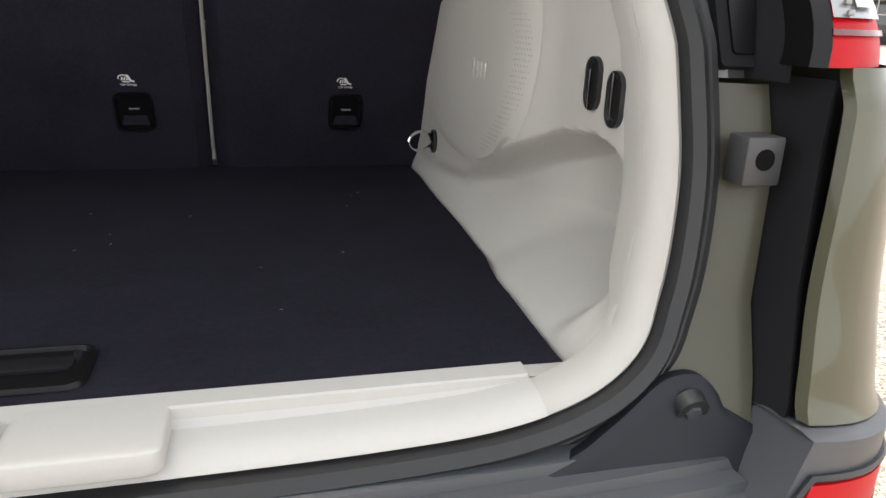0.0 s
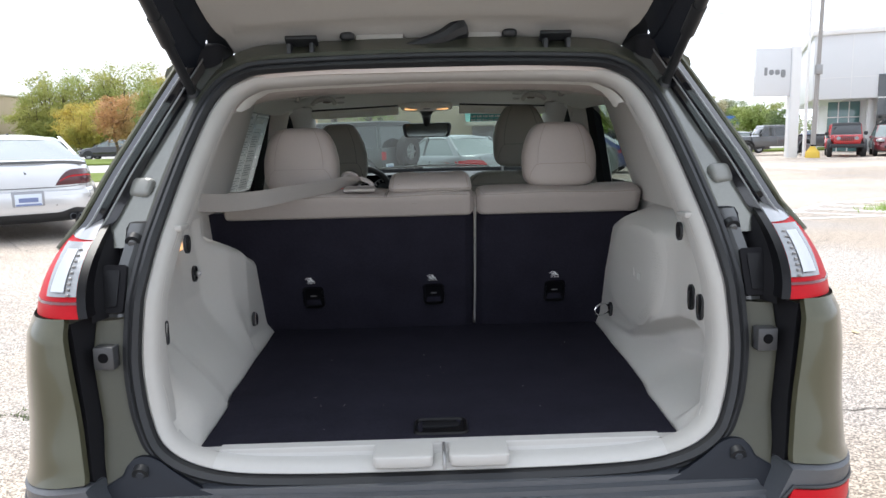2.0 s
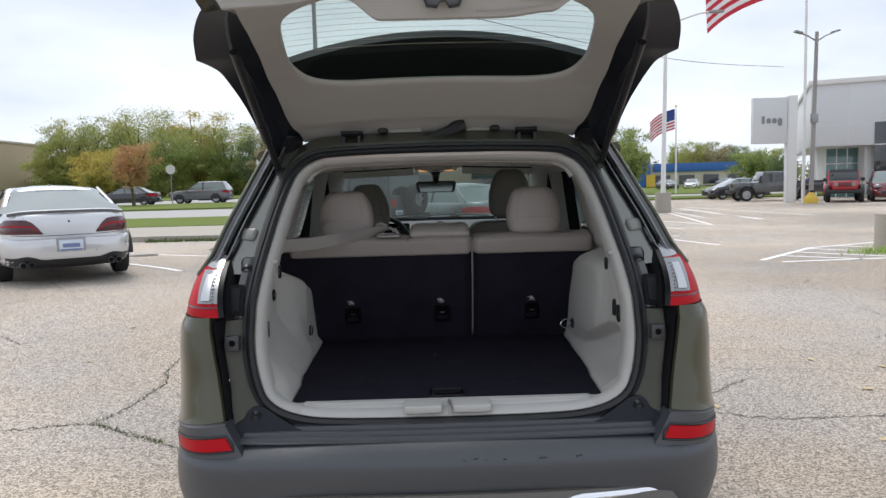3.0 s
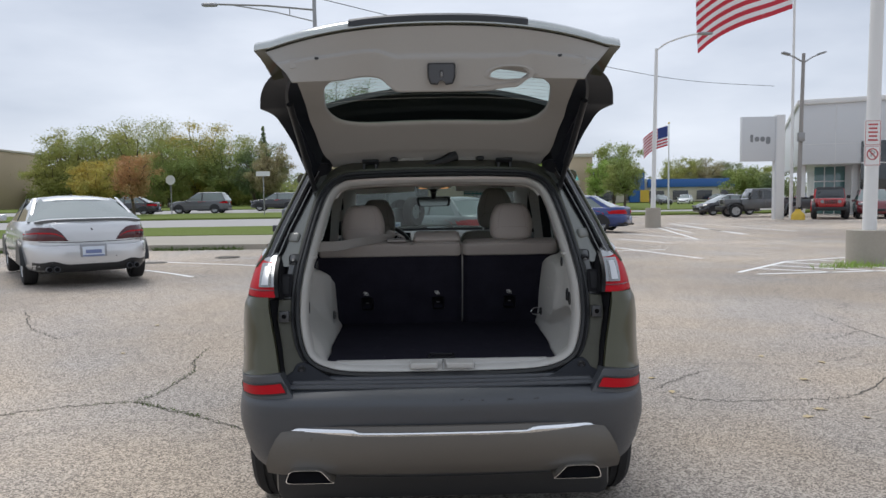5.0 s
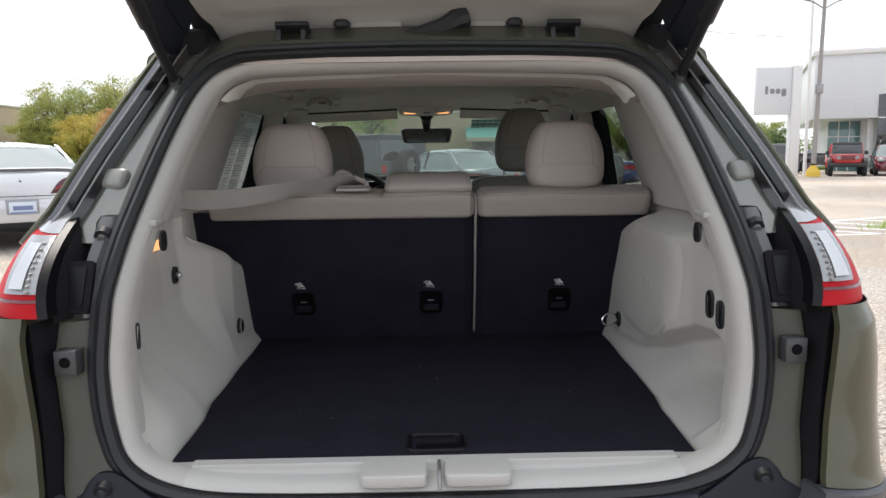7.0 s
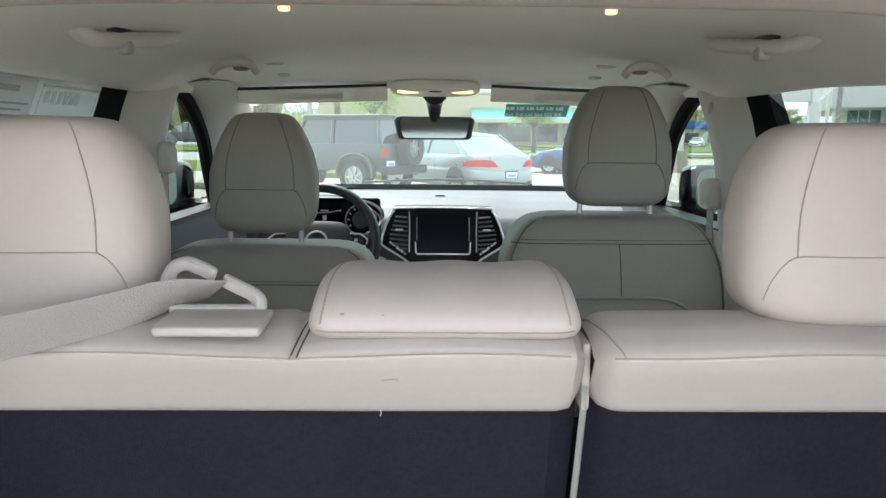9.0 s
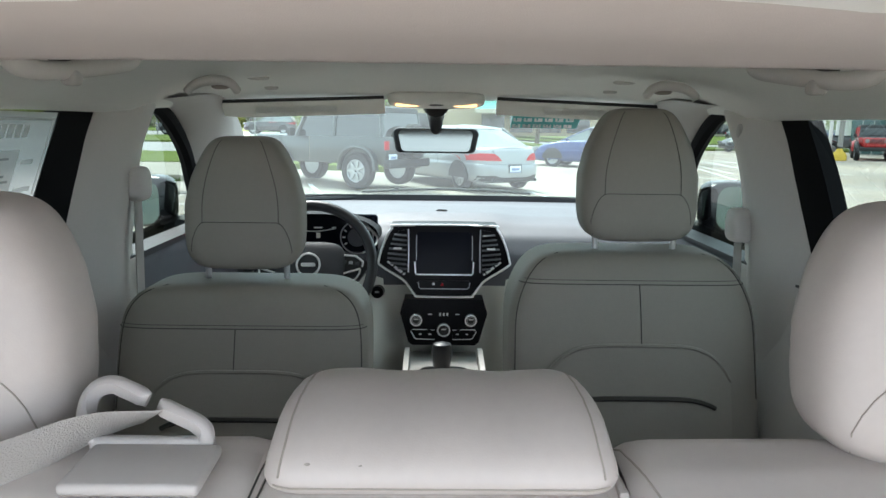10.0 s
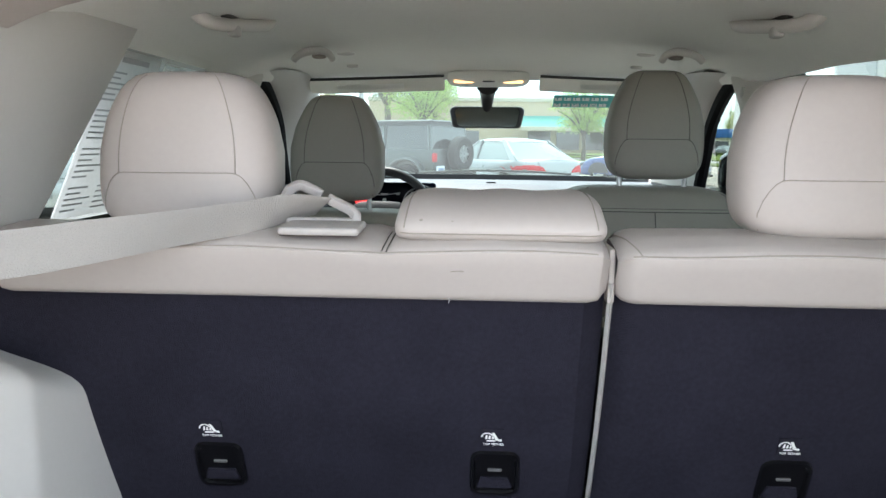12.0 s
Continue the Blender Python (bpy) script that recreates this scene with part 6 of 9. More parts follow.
part("dash_top", surf(dash, 40, 40), M_DASH, suv, "soft blue-grey dashboard top and face")
part("windshield_band", shell([[Vector((-0.74 + 1.48 * i / 12, 3.475 - 0.05 * abs(i / 6 - 1) ** 2, z)) for i in range(13)] for z in (1.300, 1.336)], (0, 0.012, 0)), M_BLACK, suv, "black band along the windshield foot")
wp = part("wiper", tube(spline([(-0.33, 3.575, 1.337), (-0.05, 3.585, 1.350), (0.20, 3.575, 1.348), (0.40, 3.545, 1.338)], 6), 0.006, 8), M_BLACK, suv, "black wiper blade at the windshield foot")
for x in (-0.18, 0.0, 0.18):
    part("wiper_joint", pad((x, 3.582, 1.354), (0.010, 0.006, 0.005), 0.7, 0.7, 10, 6), M_BLACK, wp)
sg = part("sensor_grille", box((0.040, 0.014, 0.003), (0.012, 3.06, 1.3205), 0.001), M_BLACK, suv)
part("grille_edge", box((0.030, 0.004, 0.003), (0.012, 3.055, 1.3225), 0.001), M_BUMPER, sg)
def lower(u, v):
    x = -0.74 + 1.48 * u
    d = abs(x - 0.022)
    side = step(0.13, 0.27, d)
    z = 1.082 + 0.050 * side - (0.492 + 0.045 * side) * v
    bulge = 0.115 * side * step(0, 0.42, v) - 0.05 * (1 - side)
    return Vector((x, 2.818 - 0.04 * abs(x / 0.74) ** 2 - bulge + 0.06 * step(0.5, 1, v), z))


part("dash_lower", surf(lower, 60, 16), M_LOWERDASH, suv, "pale beige padded lower dashboard")

# centre stack: chrome-edged surround with screen and vents
CX = 0.020
HALF = [(0.150, 1.294), (0.176, 1.284), (0.201, 1.240), (0.219, 1.180), (0.212, 1.160), (0.140, 1.116), (0.116, 1.090), (0.098, 1.066), (0.080, 1.060)]
OUT = HALF + [(-x, z) for x, z in reversed(HALF)]
yc = 2.80
tilt = lambda z: yc + 0.20 * (z - 1.05)
pts = [(CX + x, tilt(z), z) for x, z in OUT]
dense = [p for p in spline(pts, 4, closed=True)]
b = bmesh.new()
loft([[p + Vector((0, d, 0)) for p in dense] for d in (0.10, -0.006)], cu=True, bm=b)
bm_face = [b.verts.new(p + Vector((0, -0.006, 0))) for p in dense]
b.faces.new(bm_face)
cs = part("console_surround", b, M_PIANO, suv, "gloss black console surround with chrome edge", angle=60)
part("chrome_edge", tube([p + Vector((0, -0.008, 0)) for p in dense], 0.0040, 8, closed=True), M_BRIGHT, cs, "bright chrome edge")
def on_stack(o, d0, d1):
    return loft([[Vector((CX + x, tilt(z) + d, z)) for x, z in o] for d in (d0, d1)], cu=True, cap=True)
def stack_line(o, r, d=-0.014, m=None, p=None, name="trim_line", closed=False):
    part(name, tube([Vector((CX + x, tilt(z) + d, z)) for x, z in o], r, 6, closed=closed), m or M_BRIGHT, p)


part("screen_bezel", on_stack(rrect(0.212, 0.176, 0.012, cy=1.206), -0.014, 0.0), M_PIANO, cs)
part("screen", on_stack(rrect(0.182, 0.134, 0.006, cy=1.206), -0.016, -0.010), M_SCREEN, cs, "dark touch screen")
stack_line([(-0.098, 1.176), (-0.096, 1.140), (-0.092, 1.134), (0.092, 1.134), (0.096, 1.140), (0.098, 1.176)], 0.0026, -0.016, M_BRIGHT, cs, "screen_trim")
stack_line([(-0.093, 1.262), (-0.094, 1.225), (-0.093, 1.180)], 0.0012, -0.015, M_SATIN, cs, "screen_edge")
stack_line([(0.093, 1.262), (0.094, 1.225), (0.093, 1.180)], 0.0012, -0.015, M_SATIN, cs, "screen_edge")
part("button_strip", on_stack(rrect(0.172, 0.024, 0.006, cy=1.101), -0.013, -0.004), M_PIANO, cs)
stack_line([(-0.087, 1.108), (-0.083, 1.091), (-0.076, 1.087), (0.076, 1.087), (0.083, 1.091), (0.087, 1.108)], 0.0014, -0.013, M_SATIN, cs, "strip_edge")
part("button", on_stack(rrect(0.008, 0.008, 0.002, cx=-0.035, cy=1.103), -0.015, -0.012), M_WHITE, cs)
part("button", on_stack([(-0.012, 1.098), (0.0, 1.098), (-0.006, 1.108)], -0.015, -0.012), M_RED, cs)
for s in (1, -1):
    o = [(s * 0.126, 1.280), (s * 0.156, 1.276), (s * 0.172, 1.254), (s * 0.194, 1.195), (s * 0.192, 1.178), (s * 0.126, 1.138)]
    vt = part("air_vent", on_stack(o, -0.009, -0.004), M_PIANO, suv, "slatted air vent")
    stack_line([(s * 0.121, 1.282), (s * 0.119, 1.22), (s * 0.120, 1.140)], 0.0024, -0.011, M_SATIN, vt, "vent_edge")
    for k in range(8):
        z = 1.152 + 0.0158 * k
        xo = min(0.190 - 0.33 * max(0, z - 1.20), 0.150 + 1.5 * (z - 1.148))
        part("slat", box((xo - 0.126, 0.010, 0.0026), (CX + s * (0.126 + xo) / 2, tilt(z) - 0.012, z), 0.001, rot=(26, -s * 5, 0)), M_SLAT, vt)
    part("vent_tab", box((0.028, 0.009, 0.006), (CX + s * 0.156, tilt(1.219) - 0.018, 1.219), 0.002), M_BRIGHT, vt)
    d = Vector((s * 0.058, 0, 0.043))
    for t0, t1, r in ((0.0, 0.10, 0.004), (0.16, 0.60, 0.0048), (0.68, 1.0, 0.0036)):
        q = [Vector((CX + s * 0.132, 0, 1.132)) + d * t for t in (t0, t1)]
        part("vent_accent", tube([Vector((p.x, tilt(p.z) - 0.010, p.z)) for p in q], r, 8), M_BRIGHT, vt)
# climate panel
o = [(-0.132, 1.052), (0.132, 1.052), (0.146, 1.006), (0.118, 0.912), (0.104, 0.902), (-0.104, 0.902), (-0.118, 0.912), (-0.146, 1.006)]
cp = part("climate_panel", on_stack(o, -0.010, 0.06), M_PIANO, suv, "black climate panel with chrome-ringed knobs")
for x, z, r in ((-0.092, 0.987, 0.0195), (0.090, 0.987, 0.0195), (0.0, 0.955, 0.0215)):
    y = tilt(z) - 0.012
    kn = part("knob", cyl(r, r * 0.9, (CX + x, y + 0.004, z), (CX + x, y - 0.016, z), 28), M_BLACK, suv, "chrome-ringed climate knob")
    part("knob_ring", tube([(CX + x + r * 0.92 * math.cos(t), y - 0.016, z + r * 0.92 * math.sin(t)) for t in [2 * math.pi * k / 28 for k in range(28)]], 0.0026, 6, closed=True), M_BRIGHT, kn)
    part("knob_mark", box((r * 0.8, 0.001, 0.004), (CX + x, y - 0.0168, z + 0.004)), M_WHITE, kn)
    if x:
        part("knob_face", tube([(CX + x + r * 0.62 * math.cos(t), y - 0.0165, z + r * 0.62 * math.sin(t)) for t in [2 * math.pi * k / 20 for k in range(20)]], 0.0009, 4, closed=True), M_SATIN, kn)
for s in (1, -1):
    o = [(s * 0.030, 0.954), (s * 0.104, 0.954), (s * 0.109, 0.948), (s * 0.097, 0.927), (s * 0.090, 0.923), (s * 0.030, 0.922)]
    bt = part("button_bank", on_stack(o, -0.014, -0.008), M_PIANO, suv)
    stack_line([(s * 0.055, 0.954)] + o[1:], 0.0015, -0.0145, M_BRIGHT, bt, "bank_edge")
    for x, w in ((0.046, 0.010), (0.078, 0.009)):
        part("button_mark", box((w, 0.001, 0.004), (CX + s * x, tilt(0.939) - 0.0148, 0.939)), M_WHITE, bt)
    part("indicator", box((0.014, 0.001, 0.002), (CX + s * 0.036, tilt(0.953) - 0.0155, 0.953)), M_BRIGHT, bt)
for x in (-0.046, -0.012, 0.0, 0.012, 0.046):
    part("display_mark", box((0.006 if abs(x) < 0.02 else 0.014, 0.001, 0.010 if abs(x) < 0.02 else 0.003), (CX + x, tilt(1.003) - 0.0108, 1.003)), M_WHITE, cp)
# gear lever and console
part("console", shell([[Vector((x, y, 0.86 - 0.10 * (y < 2.3))) for x in (-0.10, -0.03, 0.04, 0.13)] for y in (1.95, 2.3, 2.5, 2.82)], (0, 0, -0.2)), M_TRIM2, suv, "pale centre console")
for s in (1, -1):
    part("console_side", shell([[Vector((CX + s * x, y, z)) for x in (0.112, 0.128)] for y, z in ((2.42, 0.86), (2.60, 0.885), (2.74, 0.90))], (0, 0, -0.2)), M_TRIM2, suv)
part("shift_plate", pad((0.020, 2.52, 0.862), (0.085, 0.13, 0.010), 0.4, 0.5, 28, 10), M_PIANO, suv)
part("gear_lever", loft([[Vector((0.012 + r * math.cos(t), 2.50 + 0.8 * r * math.sin(t), z)) for t in [2 * math.pi * k / 16 for k in range(16)]] for z, r in ((0.85, 0.017), (0.90, 0.020), (0.925, 0.027), (0.968, 0.031), (0.988, 0.027), (0.994, 0.010))], cu=True, cap=True), M_WHEELSKIN, suv, "black gear lever")
# start button on the lower dash
sb = part("start_button", cyl(0.022, 0.020, (-0.200, 2.80, 1.076), (-0.200, 2.752, 1.083), 24), M_PIANO, suv, "round black start button")
part("button_mark", box((0.014, 0.001, 0.006), (-0.200, 2.7512, 1.084)), M_SATIN, sb)
# instrument cluster and its hood
b = surf(lambda u, v: Vector((-0.405 - 0.212 * math.cos(math.pi * u), 2.72 + 0.17 * v, 1.265 + 0.080 * math.sin(math.pi * u) ** 0.7 - 0.01 * v)), 24, 6)
part("cluster_hood", b, M_HOOD, suv, "black hooded instrument cluster")
b = tube([Vector((-0.405 + 0.208 * math.cos(t), 2.735, 1.262 + 0.070 * math.sin(t))) for t in [math.radians(-40 + 4 * k) for k in range(22)]], 0.0035, 6)
cl = part("cluster_face", box((0.40, 0.02, 0.13), (-0.405, 2.86, 1.262), 0.01), M_SCREEN, suv)
part("cluster_edge", b, M_BRIGHT, cl)
for x in (-0.52, -0.275):
    part("gauge_ring", tube([(x + 0.055 * math.cos(t), 2.846, 1.250 + 0.055 * math.sin(t)) for t in [2 * math.pi * k / 28 for k in range(28)]], 0.0025, 6, closed=True), M_SATIN, cl)
    part("gauge_dial", cyl(0.032, 0.032, (x, 2.850, 1.250), (x, 2.846, 1.250), 24), M_BUMPER, cl)
    for k in range(9):
        t = math.radians(-30 + 30 * k)
        part("tick", box((0.005, 0.001, 0.010), (x + 0.044 * math.cos(t), 2.846, 1.250 + 0.044 * math.sin(t)), rot=(0, 90 - math.degrees(t), 0)), M_WHITE, cl)
part("gauge_glow", box((0.05, 0.001, 0.040), (-0.492, 2.8425, 1.252), 0.0), lit("red_gauge", (1, 0.03, 0.03), 0.4), cl)
for x, w in ((-0.455, 0.014), (-0.405, 0.028), (-0.352, 0.014)):
    part("readout", box((w, 0.001, 0.005), (x, 2.8475, 1.282)), M_WHITE, cl)
part("readout", box((0.014, 0.001, 0.018), (-0.405, 2.8475, 1.256)), M_WHITE, cl)
# highlight on the cluster, modelled as a thin silver cord
part("cluster_glint", tube([Vector((-0.48 + 0.15 * k / 8, 2.735, 1.296 - 0.010 * math.sin(math.pi * k / 8))) for k in range(9)], 0.002, 6), M_SATIN, cl)
# steering wheel
wm = Matrix.Translation((-0.388, 2.585, 1.205)) @ pose(0, 0, 0, -22)
ringp = [wm @ Vector((0.187 * math.cos(t), 0, 0.187 * math.sin(t))) for t in [2 * math.pi * k / 48 for k in range(48)]]
sw = part("steering_wheel", tube(ringp, 0.0165, 12, closed=True), M_WHEELSKIN, suv, "dark leather steering wheel with silver spokes")
b = pad((0, 0, -0.005), (0.105, 0.034, 0.074), 0.45, 0.6, 32, 14)
b.transform(wm)
part("hub", b, M_HUB, sw)
b = tube([wm @ Vector((0.034 * math.cos(t), -0.037, -0.006 + 0.034 * math.sin(t))) for t in [2 * math.pi * k / 28 for k in range(28)]], 0.0034, 6, closed=True)
part("emblem_ring", b, M_BRIGHT, sw)
b = slab(rrect(0.042, 0.011, 0.004, cy=-0.006), -0.041, -0.034)
b.transform(wm)
part("emblem", b, M_BRIGHT, sw)
for s in (1, -1):
    b = slab([(s * 0.085, 0.036), (s * 0.135, 0.030), (s * 0.172, 0.012), (s * 0.172, -0.012), (s * 0.150, -0.046), (s * 0.085, -0.070)], -0.006, 0.010)
    b.transform(wm)
    sp = part("wheel_spoke", b, M_BLACK, suv, "black wheel spoke with silver outline")
    cells = ([(0.096, 0.030), (0.138, 0.027), (0.160, 0.010), (0.158, -0.006), (0.096, -0.022)], [(0.096, -0.028), (0.152, -0.012), (0.150, -0.026), (0.138, -0.044), (0.096, -0.060)])
    for n, o in enumerate(cells):
        line = o if n == 0 else [o[0], o[1], o[2], o[3], o[4]]
        part("spoke_trim", tube([wm @ Vector((s * x, -0.010, z)) for x, z in (line[:4] if n == 0 else line[1:] + line[:2])], 0.0032, 6), M_BRIGHT, sp)
    for k in range(3):
        b = box((0.012, 0.003, 0.010), (s * (0.104 + 0.019 * k), -0.009, 0.010 - 0.003 * k), 0.001)
        b.transform(wm)
        part("wheel_button", b, M_SATIN if k == 1 else M_BUMPER, sp)
b = box((0.03, 0.014, 0.12), (0, 0, -0.12), 0.005)
b.transform(wm)
part("lower_spoke", b, M_SATIN, sw)


# ---- tailgate, raised ----
# section on its underside, from the hinge towards the lip: (y, z)
GP = [(0.74, 1.785), (0.66, 1.865), (0.60, 1.905), (0.50, 1.970), (0.40, 2.015), (0.25, 2.060), (0.05, 2.090), (-0.15, 2.105), (-0.35, 2.115)]


def gp(t):
    """Point along the tailgate's underside."""
    L = [0.0]
    for (a, c), (d, e) in zip(GP, GP[1:]):
        L.append(L[-1] + math.hypot(d - a, e - c))
    s = t * L[-1]
    return table(s, list(zip(L, [p[0] for p in GP]))), table(s, list(zip(L, [p[1] for p in GP])))


GW = [(0.0, 0.565), (0.07, 0.576), (0.35, 0.598), (0.60, 0.578), (0.82, 0.556), (1.0, 0.54)]


def under(x, v, d=0.0):
    y, z = gp(v)
    return Vector((x, y, z - 0.035 * (abs(x) / 0.6) ** 2.5 + d))


# opening of the window: square below, rounded towards the lip
WV = 0.57


def opening(t, f=1.0):
    c, s = math.cos(t), math.sin(t)
    e = 0.42 if s < 0 else 0.80
    v = WV + (0.305 if s > 0 else 0.328) * f * spow(s, e)
    x = 0.514 * (1 - 0.06 * step(0.4, 0.7, v)) * (1 + (f - 1) * 0.6) * spow(c, 0.42 if s < 0 else 0.72)
    if s < 0:
        v += 0.014 * (1 - (x / 0.5) ** 2)
    return x, v


def border(t):
    c, s = math.cos(t), math.sin(t)
    k = 1 / max(abs(c), abs(s))
    c, s = c * k, s * k
    v = WV + (1.0 - WV) * s if s > 0 else WV + WV * s
    rr = 1 - 0.05 * step(0.75, 1.0, abs(c)) * step(0.75, 1.0, -s)
    return c * table(v, GW) * rr, v


NT = 160
rows = []
for f, d in ((0.980, 0.010), (0.984, 0.004), (0.99, 0.0), (1.0, -0.004), (1.03, -0.005)):
    rows.append([under(*opening(2 * math.pi * k / NT, f), d) for k in range(NT)])
for j in range(1, 15):
    f = j / 14
    row = []
    for k in range(NT):
        t = 2 * math.pi * k / NT
        (x0, v0), (x1, v1) = opening(t, 1.03), border(t)
        x, v = x0 + (x1 - x0) * f, v0 + (v1 - v0) * f
        # raised panel with a soft step towards the hinge and the sides
        d = -0.005 + 0.016 * step(0.085, 0.055, v)
        row.append(under(x, v, d))
    rows.append(row)
rows.append([p + Vector((0, 0, 0.03)) for p in rows[-1]])
tailgate = part("tailgate", loft(rows, cu=True), M_GATETRIM, suv, "raised tailgate with beige inner trim")
g = part("gate_glass", loft([[under(-0.54 + 1.08 * i / 16, 0.22 + 0.74 * j / 12, 0.008) for i in range(17)] for j in range(13)]), M_GATEGLASS, tailgate, "green tinted rear window")
g.visible_shadow = False
for k in range(10):
    part("heater_wire", tube([under(-0.50 + 1.0 * i / 12, 0.46 + 0.040 * k, 0.0070) for i in range(13)], 0.0005, 4), M_SEAM, tailgate)
# spoiler over the glass, dark from below
rows = []
for j in range(9):
    f = j / 8
    row = []
    for k in range(-12, 13):
        x = 0.62 * k / 12
        e = (x / 0.52) ** 2
        row.append(Vector((x, 0.80 + (0.47 + 0.03 * e - 0.80) * f, 1.80 + (2.115 - 0.070 * e - 1.80) * f + 0.03 * math.sin(math.pi * f) - 0.02 * e * (1 - f))))
    rows.append(row)
part("spoiler", shell(rows, (0, 0.018, 0.028)), M_BLACK, tailgate, "black spoiler above the rear window")


def skin(u, v):
    x = (-1 + 2 * u) * (0.655 + 0.035 * v)
    e = abs(x) / 0.69
    return Vector((x, -0.10 - 0.36 * v + 0.20 * e ** 2.4 * v, 2.135 + 0.075 * v ** 1.4 + 0.02 * math.sin(math.pi * v) - 0.060 * e ** 2.2 + 0.012 * step(0.9, 1.0, e) * v))


part("outer_skin", shell([[skin(i / 40, j / 14) for i in range(41)] for j in range(15)], (0, 0.004, 0.012)), M_OLIVE, tailgate, "olive painted outer skin of the tailgate")
# the lip's bright sky highlight, built as a pale silver strip
part("lip_edge", shell([[skin(i / 40, 1.0) + Vector((0, dy, dz)) for i in range(41)] for dy, dz in ((0.002, 0.001), (-0.005, 0.004), (-0.004, 0.012), (0.006, 0.028), (0.030, 0.040))], (0, 0.006, 0.0)), M_LIPSHINE, tailgate, "lip edge with its sky highlight coloured in")
rows = [[skin(0.27 + 0.46 * k / 16, 1.0) + Vector((0, dy, dz)) for k in range(17)] for dy, dz in ((-0.007, 0.010), (-0.002, 0.030), (0.03, 0.044))]
part("plate_recess", loft(rows), M_BLACK, tailgate, "dark number plate recess")


def skin_edge(x):
    return skin(0.5 + 0.5 * x / 0.69, 1.0)


# moulded panel along the lip: outward face, wavy lower edge, pull pocket
def edge_z(x):
    return 2.036 + 0.014 * math.exp(-((abs(x) - 0.27) / 0.07) ** 2) - 0.044 * step(-0.225, -0.145, x) * step(0.345, 0.275, x)


def lip(u, v):
    """u across, v from the skin down to the wavy edge."""
    half = table(v, [(0.0, 0.645), (0.45, 0.598), (0.75, 0.560), (1.0, 0.540)])
    x = half * (2 * u - 1)
    zt, zb = skin_edge(x).z - 0.004, edge_z(x)
    z = zt + (zb - zt) * v
    y0 = skin_edge(x).y + 0.010
    y = y0 + (-0.365 + 0.05 * (abs(x) / 0.62) ** 2 - y0) * v - 0.016 * step(0.40, 0.50, v) * (1 - 0.4 * v)
    return Vector((x, y, z))


NX, NV = 120, 40
PKX, PKZ = 0.256, 2.046


def pocket(t, f):
    c, s = math.cos(t), math.sin(t)
    return PKX + 0.074 * f * spow(c, 0.9) + 0.012 * s, PKZ + (0.026 if s > 0 else 0.017) * f * spow(s, 0.8)


def inside(x, z):
    a, c = (x - PKX) / 0.077, (z - PKZ) / (0.027 if z > PKZ else 0.018)
    return a * a + c * c < 1


bm = bmesh.new()
keep = {}
for i in range(NX):
    for j in range(NV):
        m = lip((i + 0.5) / NX, (j + 0.5) / NV)
        if inside(m.x, m.z):
            continue
        vs = []
        for a, c in ((i, j), (i + 1, j), (i + 1, j + 1), (i, j + 1)):
            if (a, c) not in keep:
                keep[(a, c)] = bm.verts.new(lip(a / NX, c / NV))
            vs.append(keep[(a, c)])
        bm.faces.new(vs)
loft([[lip(i / NX, 1.0) for i in range(NX + 1)], [lip(i / NX, 1.0) + Vector((0, 0.006, -0.003)) for i in range(NX + 1)], [lip(i / NX, 1.0) + Vector((0, 0.020, -0.001)) for i in range(NX + 1)], [lip(i / NX, 1.0) + Vector((0, 0.024, 0.02)) for i in range(NX + 1)]], bm=bm)
for u in (0.0, 1.0):
    loft([[lip(u, j / 20) for j in range(21)], [lip(u, j / 20) + Vector((0, 0.16, 0.02)) for j in range(21)]], bm=bm)
part("lip_panel", bm, M_GATETRIM, tailgate, "moulded beige panel along the lip")


def lip_y(x, z):
    zt, zb = skin_edge(x).z - 0.004, edge_z(x)
    return lip(0.5 + 0.5 * x / 0.56, min(1.0, (zt - z) / (zt - zb))).y


rows = []
for f, d in ((1.25, -0.001), (1.06, -0.004), (0.95, 0.0), (0.93, 0.022)):
    rows.append([Vector((x, lip_y(x, max(z, edge_z(x) + 0.001)) + d, z)) for x, z in [pocket(2 * math.pi * k / 40, f) for k in range(40)]])
part("pull_pocket", loft(rows, cu=True), M_GATETRIM, tailgate, "moulded pull pocket")
part("lip_seam", tube([lip(0.5 + 0.5 * x / 0.56, 0.94) + Vector((0, -0.002, 0)) for x in [0.09 + 0.30 * k / 16 for k in range(17)]], 0.0015, 6), M_GATETRIM, tailgate)

